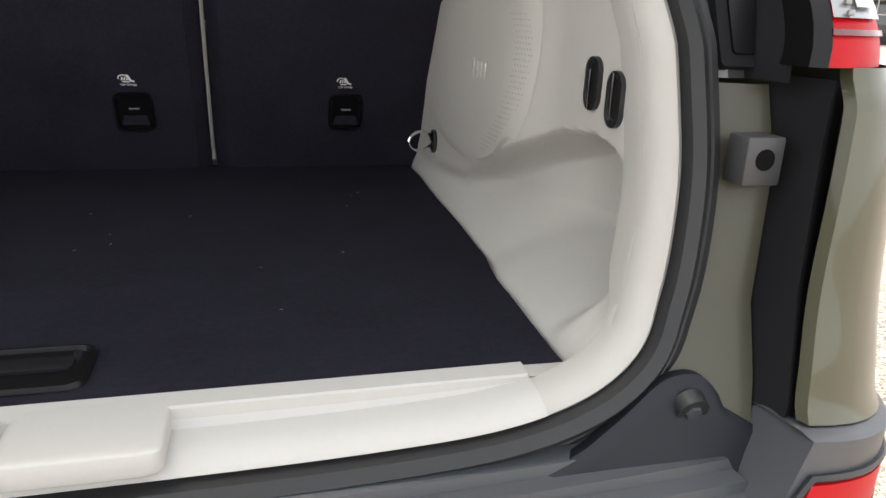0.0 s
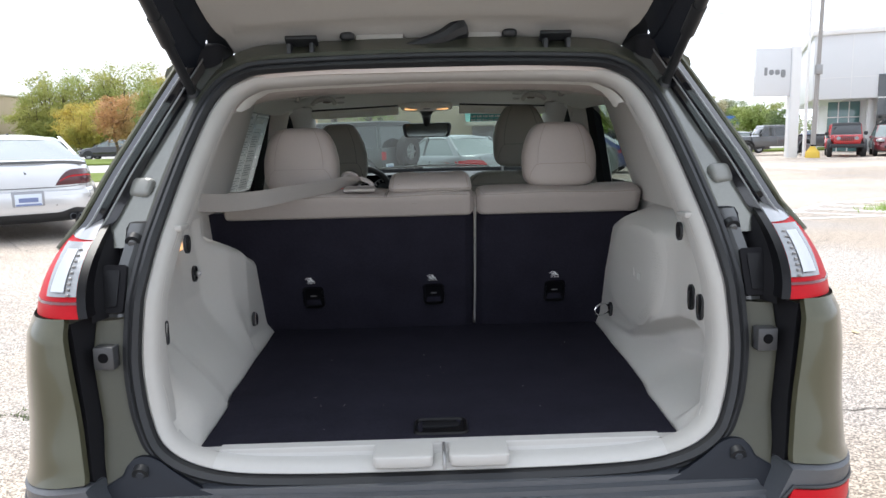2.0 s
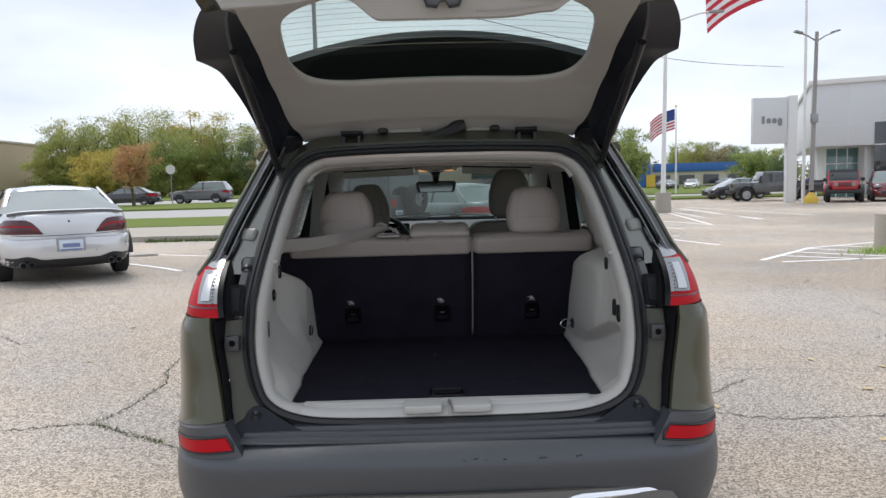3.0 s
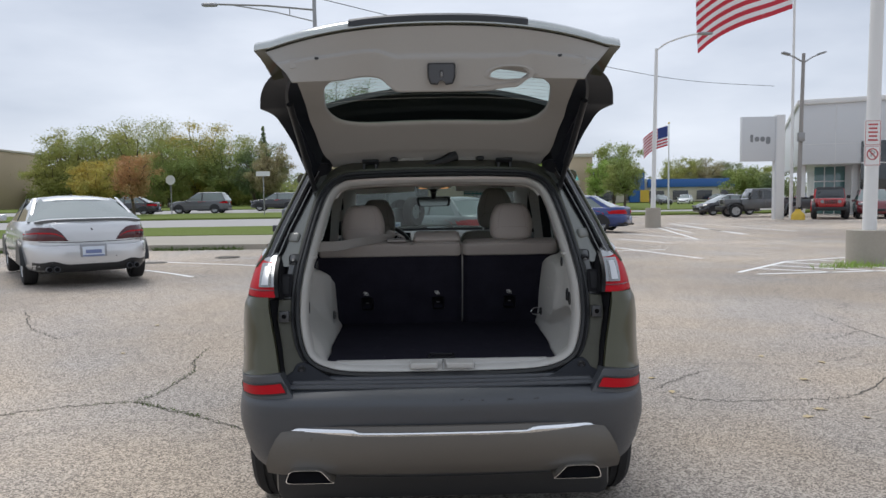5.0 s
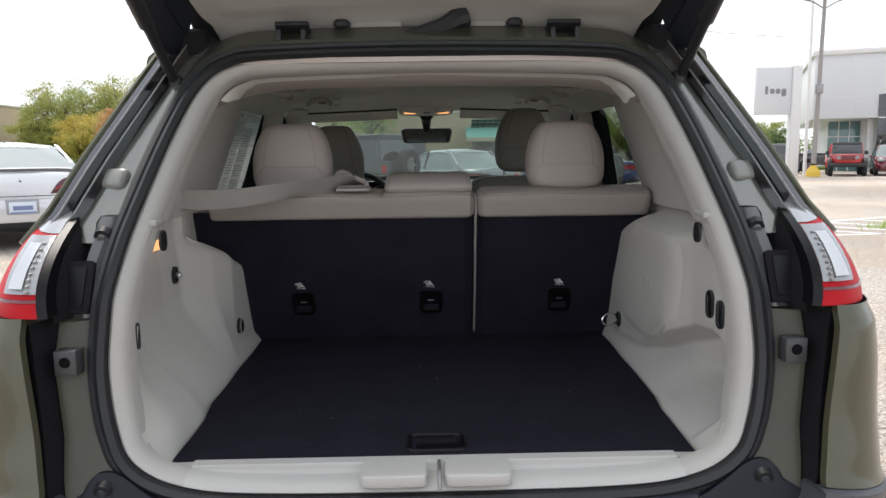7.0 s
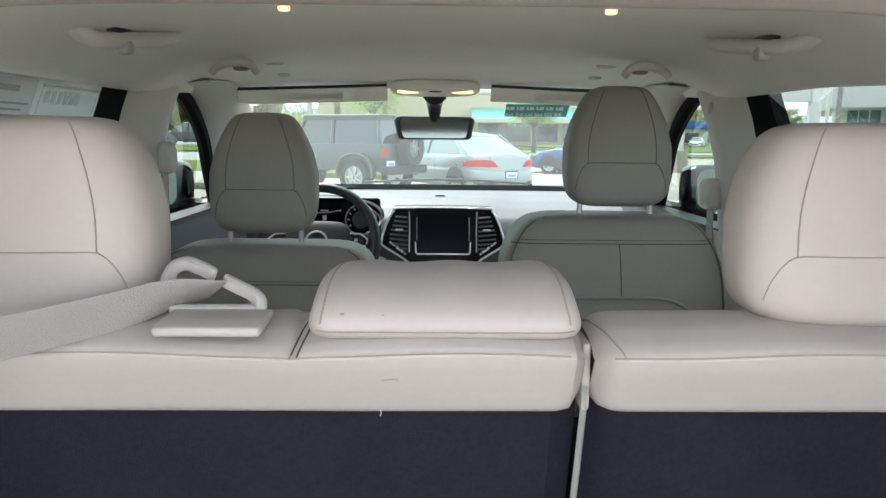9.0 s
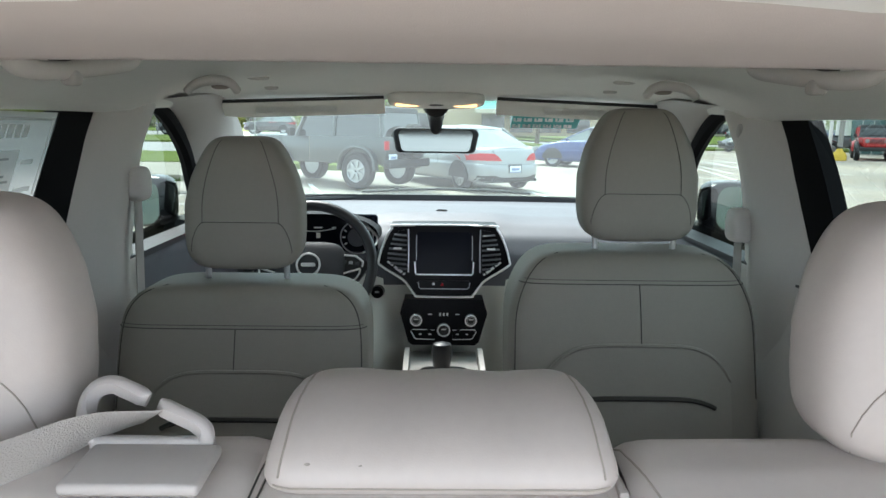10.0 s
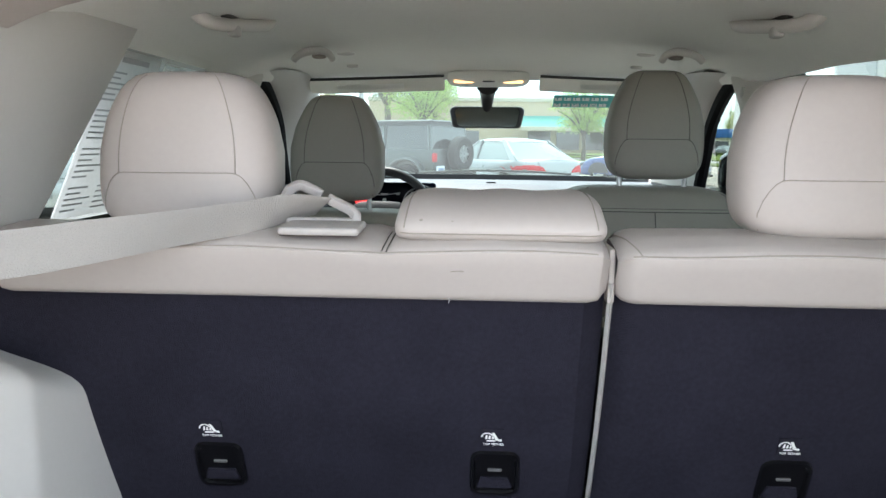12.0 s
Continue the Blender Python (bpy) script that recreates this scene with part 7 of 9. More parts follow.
I_IN = [(0.553, -0.15, 2.075), (0.577, 0.10, 2.055), (0.597, 0.37, 1.990), (0.592, 0.52, 1.925), (0.575, 0.68, 1.815)]
O_UP = [(0.60, -0.17, 2.115), (0.690, -0.03, 2.098), (0.752, 0.10, 2.060), (0.787, 0.225, 2.010)]
O_LO = [(0.787, 0.225, 2.010), (0.748, 0.33, 1.992), (0.722, 0.40, 1.945), (0.694, 0.455, 1.885), (0.676, 0.52, 1.822), (0.652, 0.60, 1.735), (0.63, 0.655, 1.70)]
for s in (1, -1):
    # dark side shoulder of the tailgate with its pointed fin
    out = [Vector(p) for p in spline(O_UP, 6)][:-1] + [Vector(p) for p in spline(O_LO, 5)]
    ni = len(out)
    inn_s = [Vector(p) for p in spline(I_IN, 24)]
    inn = []
    for p in out:
        q = min(inn_s, key=lambda a: abs(a.y - p.y))
        inn.append(q.copy())
    mid1 = [a + (c - a) * 0.34 + Vector((0, -0.004, -0.016)) for a, c in zip(inn, out)]
    mid2 = [a + (c - a) * 0.42 + Vector((0, 0.0, -0.006)) for a, c in zip(inn, out)]
    back = [p + Vector((-0.006, 0.006, 0.010)) for p in out]
    b = loft([[p + Vector((0, 0, 0.012)) for p in inn], inn, mid1, mid2, out, back])
    part("gate_shoulder", b if s > 0 else mirrored(b), M_NAVY, tailgate, "black side shoulder of the tailgate with a pointed fin", angle=25)
    # gas strut
    b = cyl(0.0145, 0.0145, (0.636, 0.12, 2.015), (0.622, 0.40, 1.800), 16)
    cyl(0.0120, 0.0120, (0.622, 0.40, 1.800), (0.612, 0.590, 1.652), 14, bm=b)
    cyl(0.0175, 0.0175, (0.6225, 0.385, 1.812), (0.619, 0.45, 1.761), 16, bm=b)
    part("gas_strut", b if s > 0 else mirrored(b), M_BLACK, tailgate, "black gas strut")
    b = pad((0.612, 0.593, 1.648), (0.019, 0.019, 0.024), 0.8, 0.8, 14, 10)
    part("ball_joint", b if s > 0 else mirrored(b), M_BLACK, tailgate)
    # hinge
    b = box((0.085, 0.10, 0.012), (0.340, 0.70, 1.775), 0.003, rot=(-30, 0, 0))
    box((0.012, 0.09, 0.05), (0.310, 0.685, 1.757), 0.003, bm=b)
    box((0.012, 0.09, 0.05), (0.370, 0.685, 1.757), 0.003, bm=b)
    part("hinge", b if s > 0 else mirrored(b), M_BLACK, tailgate, "dark steel tailgate hinge")
    b = pad((0.222, 0.712, 1.806), (0.021, 0.012, 0.012), 0.8, 0.8, 16, 8)
    part("grommet", b if s > 0 else mirrored(b), M_RUBBER, tailgate)
    b = box((0.13, 0.004, 0.018), (0.135, 0.722, 1.806), 0.002, rot=(-30, 0, 0))
    part("hinge_rib", b if s > 0 else mirrored(b), M_GATETRIM, tailgate)
    b = slab(rrect(0.016, 0.009, 0.004), -0.003, 0.002)
    p = lip(0.5 + 0.5 * 0.44 / 0.59, 0.48)
    b.transform(pose(0.44, p.y, p.z))
    part("drain_hole", b if s > 0 else mirrored(b), M_BLACK, tailgate)
# wiring boot between roof and tailgate
part("wiring_boot", tube(spline([(-0.11, 0.68, 1.752), (-0.04, 0.69, 1.772), (0.03, 0.70, 1.792), (0.07, 0.71, 1.812), (0.09, 0.72, 1.82)], 6), lambda t: 0.012 + 0.022 * t, 10), M_RUBBER, tailgate, "black wiring boot")
# latch cover with its slot and catch
o = [(-0.047, 0.032), (-0.043, 0.036), (0.043, 0.036), (0.047, 0.032), (0.047, -0.010), (0.038, -0.033), (0.014, -0.036), (0.007, -0.022), (-0.007, -0.022), (-0.014, -0.036), (-0.038, -0.033), (-0.047, -0.010)]
b = slab([(x * 1.06, z * 1.06) for x, z in o], -0.010, 0.012)
b.transform(pose(0.009, -0.405, 2.046, 8))
lc = part("latch_cover", b, M_BLACK, tailgate, "dark latch cover with steel catch")
b = slab([(x * 0.95, z * 0.94) for x, z in o], -0.016, -0.008)
bmesh.ops.bevel(b, geom=b.edges[:], offset=0.002, segments=2, affect='EDGES')
b.transform(pose(0.009, -0.405, 2.046, 8))
part("cover_face", b, M_BUMPER, lc)
b = slab(rrect(0.013, 0.026, 0.006, cy=0.001), -0.0175, -0.012)
b.transform(pose(0.009, -0.405, 2.046, 8))
part("catch_slot", b, M_BLACK, lc)
b = tube([pose(0.009, -0.405, 2.046, 8) @ Vector(p) for p in ((0.0, -0.012, 0.008), (0.0, -0.021, 0.002), (0.0, -0.021, -0.006), (0.0, -0.012, -0.012))], 0.004, 8)
part("catch", b, M_STEEL, lc)


# ---- other vehicles ----
M_DARKGLASS = mat("dark_car_glass", (0.02, 0.025, 0.028), 0.06, bump=0, coat=1.0)
# base colour lightened to carry the sky's reflection
M_CARGLASS = mat("sky_toned_car_glass", (0.13, 0.165, 0.155), 0.05, bump=0, coat=1.0, spec=1.0, var=0.05)
# darker copy of the silver paint, with the recess's shade in its colour
M_SHADEPAINT = mat("shaded_silver_recess", (0.30, 0.31, 0.33), 0.4, metal=0.4, bump=0.02)
M_SILVER = mat("silver_paint", (0.62, 0.63, 0.645), 0.3, metal=0.5, coat=1.0, bump=0.02, var=0.05)
M_PEARL = mat("pale_silver_paint", (0.27, 0.28, 0.295), 0.3, metal=0.4, coat=1.0, bump=0.02, var=0.05)
M_GUN = mat("dark_green_grey_paint", (0.035, 0.042, 0.042), 0.35, metal=0.3, coat=1.0, bump=0.02)
M_GREYP = mat("grey_paint", (0.10, 0.105, 0.11), 0.4, metal=0.3, coat=1.0, bump=0.02)
M_BLUEP = mat("deep_blue_paint", (0.012, 0.035, 0.16), 0.3, metal=0.3, coat=1.0, bump=0.02)
M_REDP = mat("red_paint", (0.42, 0.012, 0.015), 0.3, coat=1.0, bump=0.02)
M_MAROON = mat("dark_red_paint", (0.13, 0.012, 0.018), 0.3, coat=1.0, bump=0.02)
M_BLACKP = mat("black_paint", (0.012, 0.013, 0.015), 0.25, coat=1.0, bump=0.02)
M_WHITEP = mat("white_paint", (0.75, 0.75, 0.75), 0.3, coat=1.0, bump=0.02, var=0.04)
M_DARKRED = mat("smoked_red_lens", (0.06, 0.007, 0.012), 0.2, coat=0.4, bump=0)
M_PLATE = mat("pale_blue_plate", (0.60, 0.66, 0.74), 0.5, bump=0)
M_BAR = mat("plate_bar", (0.16, 0.20, 0.36), 0.6, bump=0)


def wheel(parent, x, y, r, w):
    """A tyre with its spoked rim, on the axle at (x, y)."""
    s = 1 if x > 0 else -1
    prof_w = [(r * 0.62, -0.42), (r * 0.85, -0.5), (r * 0.97, -0.42), (r, -0.2), (r, 0.2), (r * 0.97, 0.42), (r * 0.85, 0.5), (r * 0.62, 0.42)]
    b = loft([[Vector((x + o * w, y + q * math.cos(2 * math.pi * k / 32), r + q * math.sin(2 * math.pi * k / 32))) for k in range(32)] for q, o in prof_w], cu=True)
    wh = part("wheel", b, M_TYRE, parent)
    b = cyl(r * 0.62, r * 0.62, (x - s * w * 0.3, y, r), (x + s * w * 0.22, y, r), 28)
    for k in range(7):
        t = 2 * math.pi * k / 7
        box((0.03, r * 0.50, r * 0.15), (x + s * w * 0.34, y + r * 0.32 * math.cos(t), r + r * 0.32 * math.sin(t)), 0.008, rot=(math.degrees(t), 0, 0), bm=b)
    tube([(x + s * w * 0.36, y + r * 0.60 * math.cos(2 * math.pi * k / 28), r + r * 0.60 * math.sin(2 * math.pi * k / 28)) for k in range(28)], 0.02, 6, closed=True, bm=b)
    part("rim", b, M_RIM, wh)


LEVELS = [(0.0, 0.84, 0.13, 0.16), (0.05, 0.93, 0.05, 0.06), (0.14, 0.975, 0.015, 0.02), (0.30, 0.995, 0.0, 0.0), (0.46, 1.0, 0.004, 0.01), (0.535, 0.997, 0.020, 0.03), (0.560, 0.985, 0.055, 0.06), (0.70, 0.985, 0.062, 0.10), (0.84, 0.968, 0.070, 0.18), (0.93, 0.942, 0.085, 0.26), (0.98, 0.912, 0.115, 0.34), (1.0, 0.885, 0.145, 0.40)]


def saloon(name, label, at, yaw, paint, L=4.7, W=1.80, H=1.43, deck=0.98, spoiler=False, suv_like=False, lamps=None, plate=True):
    """A car: rounded body shell, glazed upper part with pillars, wheels, lamps and bumpers. It points along its own +y."""
    z0 = rise(at[0], at[1])
    car = thing(name, label, "car", Matrix.Translation((at[0], at[1], z0)) @ pose(0, 0, 0, 0, 0, yaw))
    hl, low, e = L / 2, 0.22 if not suv_like else 0.28, 0.40
    if suv_like:
        top = [(-hl, 1.04), (-hl + 0.3, 1.06), (0.6, 1.06), (1.0, 1.05), (hl - 0.35, 0.98), (hl, 0.86)]
        gl = [(-hl + 0.10, 0.0), (-hl + 0.48, 0.95), (-hl + 1.2, 1.0), (0.05, 0.97), (1.0, 0.0)]
    else:
        top = [(-hl, deck), (-hl + 0.45, deck + 0.015), (-hl + 1.1, 0.98), (0.7, 0.97), (1.15, 0.945), (hl - 0.5, 0.84), (hl, 0.68)]
        gl = [(-hl + 0.58, 0.0), (-hl + 1.42, 0.93), (-hl + 1.9, 1.0), (0.15, 0.98), (1.25, 0.0)]
    lev = lambda f, k: table(f, [(q[0], q[k]) for q in LEVELS])

    def shell_pt(a, f, q=1.0):
        w, ya, yb = W / 2 * lev(f, 1), -hl + lev(f, 2), hl - lev(f, 3)
        y = (ya + yb) / 2 + (yb - ya) / 2 * spow(math.sin(a), e)
        return Vector((w * q * spow(math.cos(a), e), y, low + (table(y, top) - low) * f + 0.03 * (1 - q * q)))

    def tail(x, z, out=0.0):
        """On the rear face, out metres proud of it."""
        f = min(1.0, (z - low) / (top[0][1] - low))
        w, ya, yb = W / 2 * lev(f, 1), -hl + lev(f, 2), hl - lev(f, 3)
        h, n = (yb - ya) / 2, 2 / e
        return Vector((x, (ya + yb) / 2 - h * max(0.0, 1 - abs(x / w) ** n) ** (1 / n) - out, z))
    N = 112
    ang = [2 * math.pi * (k + 0.5) / N for k in range(N)]
    fs = [0.0, 0.02, 0.05, 0.09, 0.14, 0.22, 0.30, 0.38, 0.46, 0.50, 0.535, 0.55, 0.56, 0.63, 0.70, 0.77, 0.84, 0.89, 0.93, 0.96, 0.98, 1.0]
    rows = [[shell_pt(a, f) for a in ang] for f in fs] + [[shell_pt(a, 1.0, q) for a in ang] for q in (0.97, 0.9, 0.75, 0.5, 0.25, 0.02)]
    part("body", loft(rows, cu=True), paint, car, angle=42)
    # glazed upper part
    def side(t, y, zb):
        return W / 2 * (0.87 - 0.20 * t), zb + (H - zb) * t
    rows = []
    g0, g1 = gl[0][0], gl[-1][0]
    for i in range(33):
        y = g0 + (g1 - g0) * i / 32
        zb = table(y, top) - 0.03
        f = table(y, gl)
        zr = zb + 0.03 + (H - zb - 0.03) * f
        wb, wr = W / 2 * 0.87, W / 2 * (0.87 - 0.20 * f)
        rows.append([Vector((wb, y, zb)), Vector(((wb + wr) / 2, y, (zb + zr) / 2)), Vector((wr, y, zr - 0.05 * f)), Vector((wr * 0.85, y, zr)), Vector((0, y, zr + 0.022 * f)), Vector((-wr * 0.85, y, zr)), Vector((-wr, y, zr - 0.05 * f)), Vector((-(wb + wr) / 2, y, (zb + zr) / 2)), Vector((-wb, y, zb))])
    part("glazing", loft(rows), M_CARGLASS, car, "car windows with the sky's sheen in their colour")
    ra, rb = gl[1][0] - 0.10, gl[3][0]
    rr = []
    for i in range(15):
        y = ra + (rb - ra) * i / 14
        zb = table(y, top) - 0.03
        f = table(y, gl)
        zr = zb + 0.03 + (H - zb - 0.03) * f
        wr = W / 2 * (0.87 - 0.20 * f)
        rr.append([Vector((x * wr, y, zr - 0.05 * f * abs(x) ** 4 + 0.010 + 0.022 * f * (1 - x * x))) for x in (-1.03, -0.95, -0.8, -0.4, 0, 0.4, 0.8, 0.95, 1.03)])
    part("roof", shell(rr, (0, 0, -0.03)), paint, car)
    mid_y = (gl[2][0] + gl[3][0]) / 2 + 0.2
    for s in (1, -1):
        for ya, yb, wide, face in ((gl[0][0], gl[1][0], 0.30 if not suv_like else 0.10, -1), (gl[4][0], gl[3][0], 0.08, 1)):
            rows = []
            for k in range(9):
                t = k / 8
                y = ya + (yb - ya) * t
                zb = table(y, top) - 0.03
                x, z = side(t * 0.96, y, zb)
                run = -face * wide * (1 - 0.55 * t if face < 0 else 1.0)
                rows.append([Vector((s * (x - 0.045), y + face * 0.004, z + 0.005)), Vector((s * (x - 0.02), y + face * 0.005, z + 0.003)), Vector((s * (x + 0.006), y, z - 0.004)), Vector((s * (x + 0.010), y + run, z)), Vector((s * (x - 0.01), y + run, z))])
            part("pillar", loft(rows), paint, car)
        rows = []
        for k in range(5):
            t = k / 4
            x, z = side(t * 0.96, mid_y, table(mid_y, top) - 0.03)
            rows.append([Vector((s * (x - 0.01), mid_y - 0.05, z)), Vector((s * (x + 0.008), mid_y - 0.045, z)), Vector((s * (x + 0.008), mid_y + 0.045, z)), Vector((s * (x - 0.01), mid_y + 0.05, z))])
        part("pillar", loft(rows), M_BLACK, car)
    r = 0.36 if suv_like else 0.325
    for x in (W / 2 - 0.12, -W / 2 + 0.12):
        for y in (hl - 0.92, -hl + 0.98):
            b = slab([(y + (r + 0.06) * math.cos(t), r + (r + 0.06) * math.sin(t)) for t in [math.pi * k / 16 for k in range(17)]], x + math.copysign(0.123, x), x + math.copysign(0.05, x), "x")
            part("wheel_arch", b, M_BLACK, car)
            wheel(car, x - math.copysign(0.02, x), y, r, 0.21)
    # lamps: rounded on top, flat below, wrapping round the corner
    zl, hh = (0.795, 0.105 if spoiler else 0.085) if not suv_like else (0.92, 0.10)
    for s in (1, -1):
        x0, x1 = W / 2 * 0.36, W / 2 * 0.965
        def lens(u, v, out=0.012, lift=0.0):
            x = x0 + (x1 - x0) * u
            crown = (1 - (1 - min(1.0, u * 2.2)) ** 2.4) * (1 - 0.22 * step(0.7, 1.0, u))
            zb = zl - hh * (0.95 - 0.12 * u)
            return tail(s * x, zb + 2 * hh * 0.95 * max(0.04, crown) * v + lift, out)
        b = shell([[lens(i / 20, j / 8, 0.004 + 0.016 * math.sin(math.pi * min(1.0, 0.15 + 0.7 * j / 8))) for i in range(21)] for j in range(9)], (0, 0.03, 0))
        lamp = part("tail_lamp", b, lamps or M_RED, car, "dark red almond tail lamp")
        b = shell([[lens(0.10 + 0.85 * i / 14, 0.52 + 0.10 * j, 0.024) for i in range(15)] for j in (0, 1)], (0, 0.006, 0))
        part("lens_band", b, M_RED, lamp, "brighter red lens band")
        b = pad((s * (W / 2 - 0.28), hl - 0.16, 0.66 if not suv_like else 0.84), (0.2, 0.10, 0.07), 0.5, 0.5, 20, 10)
        part("headlamp", b, M_CLEARLENS, car, "clear headlamp")
        b = pad((s * (W / 2 + 0.06), 0.85, 1.02), (0.09, 0.05, 0.06), 0.5, 0.5, 16, 10)
        part("door_mirror", b, paint, car)
        part("handle", box((0.02, 0.16, 0.03), (s * (W / 2 * 0.985 + 0.002), -0.25, 0.84), 0.008), paint, car)
        for q in ((0.50, 0.60) if spoiler else (0.56,)):
            b = cyl(0.042, 0.042, (s * q, -hl - 0.02, 0.285), (s * q, -hl + 0.2, 0.285), 16)
            ex = part("exhaust", b, M_BUMPER, car)
            part("bore", cyl(0.034, 0.034, (s * q, -hl - 0.023, 0.285), (s * q, -hl - 0.018, 0.285), 14), M_FRAME, ex)
    # dark lower valance, scooped up round the exhausts
    b = shell([[tail(-W / 2 * 0.86 + W * 0.86 * i / 30, zl_ + (0.045 * (1 - abs(i / 15 - 1) ** 4) if k == 2 else 0) * -1 + (0.05 * math.exp(-((abs(i / 15 - 1) - 0.68) / 0.16) ** 2) if k == 2 else 0), 0.008) for i in range(31)] for k, zl_ in ((0, 0.222), (0, 0.232), (0, 0.245), (0, 0.262), (0, 0.285), (0, 0.315), (0, 0.345), (2, 0.385))], (0, 0.05, 0))
    part("lower_valance", b, M_BLACK, car, "dark lower valance")
    if plate:
        zp = 0.54 if not suv_like else 0.78
        rec = part("plate_recess", box((0.37, 0.02, 0.20), (0, tail(0, zp).y + 0.006, zp), 0.008), M_SHADEPAINT if spoiler else M_BLACK, car)
        pl = part("number_plate", box((0.305, 0.012, 0.152), (0, tail(0, zp).y - 0.010, zp - 0.012), 0.004), M_PLATE, car, "pale blue number plate")
        part("plate_bar", box((0.22, 0.004, 0.055), (0, tail(0, zp).y - 0.0170, zp - 0.012)), M_BAR, pl)
        part("plate_band", box((0.29, 0.004, 0.022), (0, tail(0, zp).y - 0.0170, zp - 0.072)), M_BAR, pl)
    part("front_grille", box((0.9, 0.05, 0.16), (0, hl - 0.02, 0.50), 0.02), M_BLACK, car)
    if spoiler:
        b = shell([[Vector((x * W / 2 * 0.80, -hl + 0.13 + d + 0.13 * abs(x) ** 2.5, deck + 0.030 + h - 0.035 * abs(x) ** 5)) for x in [-1 + k / 12 for k in range(25)]] for d, h in ((0, 0.022), (0.03, 0.032), (0.10, 0.026), (0.20, -0.01))], (0, 0, -0.020))
        sp = part("boot_spoiler", b, paint, car)
        # shade under the spoiler lip, drawn as a strip in grey paint
        b = shell([[Vector((x * W / 2 * 0.80, -hl + 0.127 + 0.13 * abs(x) ** 2.5, deck + 0.030 + h - 0.035 * abs(x) ** 5)) for x in [-1 + k / 12 for k in range(25)]] for h in (-0.016, 0.018)], (0, 0.012, 0))
        part("spoiler_edge", b, M_GREYP, sp, "dark shaded spoiler edge")
        part("boot_lock", cyl(0.013, 0.013, tail(0, 0.86, 0.003), tail(0, 0.86, -0.02), 12), M_BLACK, car)
        part("boot_seam", tube([tail(x, 0.672 + 0.02 * (abs(x) / 0.7) ** 4, 0.001) for x in [-0.70 + 1.4 * k / 20 for k in range(21)]], 0.005, 5), M_SEAMDARK, car)
        for z in (0.575, 0.600):
            part("bumper_crease", tube([tail(x, z, 0.0) for x in [-0.84 + 1.68 * k / 30 for k in range(31)]], 0.004, 5), paint, car)
        # rear pillar base, boot lid edges and window surround
        for s in (1, -1):
            part("boot_edge", tube([tail(s * 0.36, 0.93, -0.01), (s * 0.50, -hl + 0.30, deck + 0.020), (s * 0.60, -hl + 0.62, deck + 0.012)], 0.005, 5), M_SEAMDARK, car)
        part("antenna", pad((0, gl[2][0] + 0.1, H + 0.03), (0.02, 0.05, 0.02), 0.6, 0.6, 12, 8), M_BLACK, car)
    return car


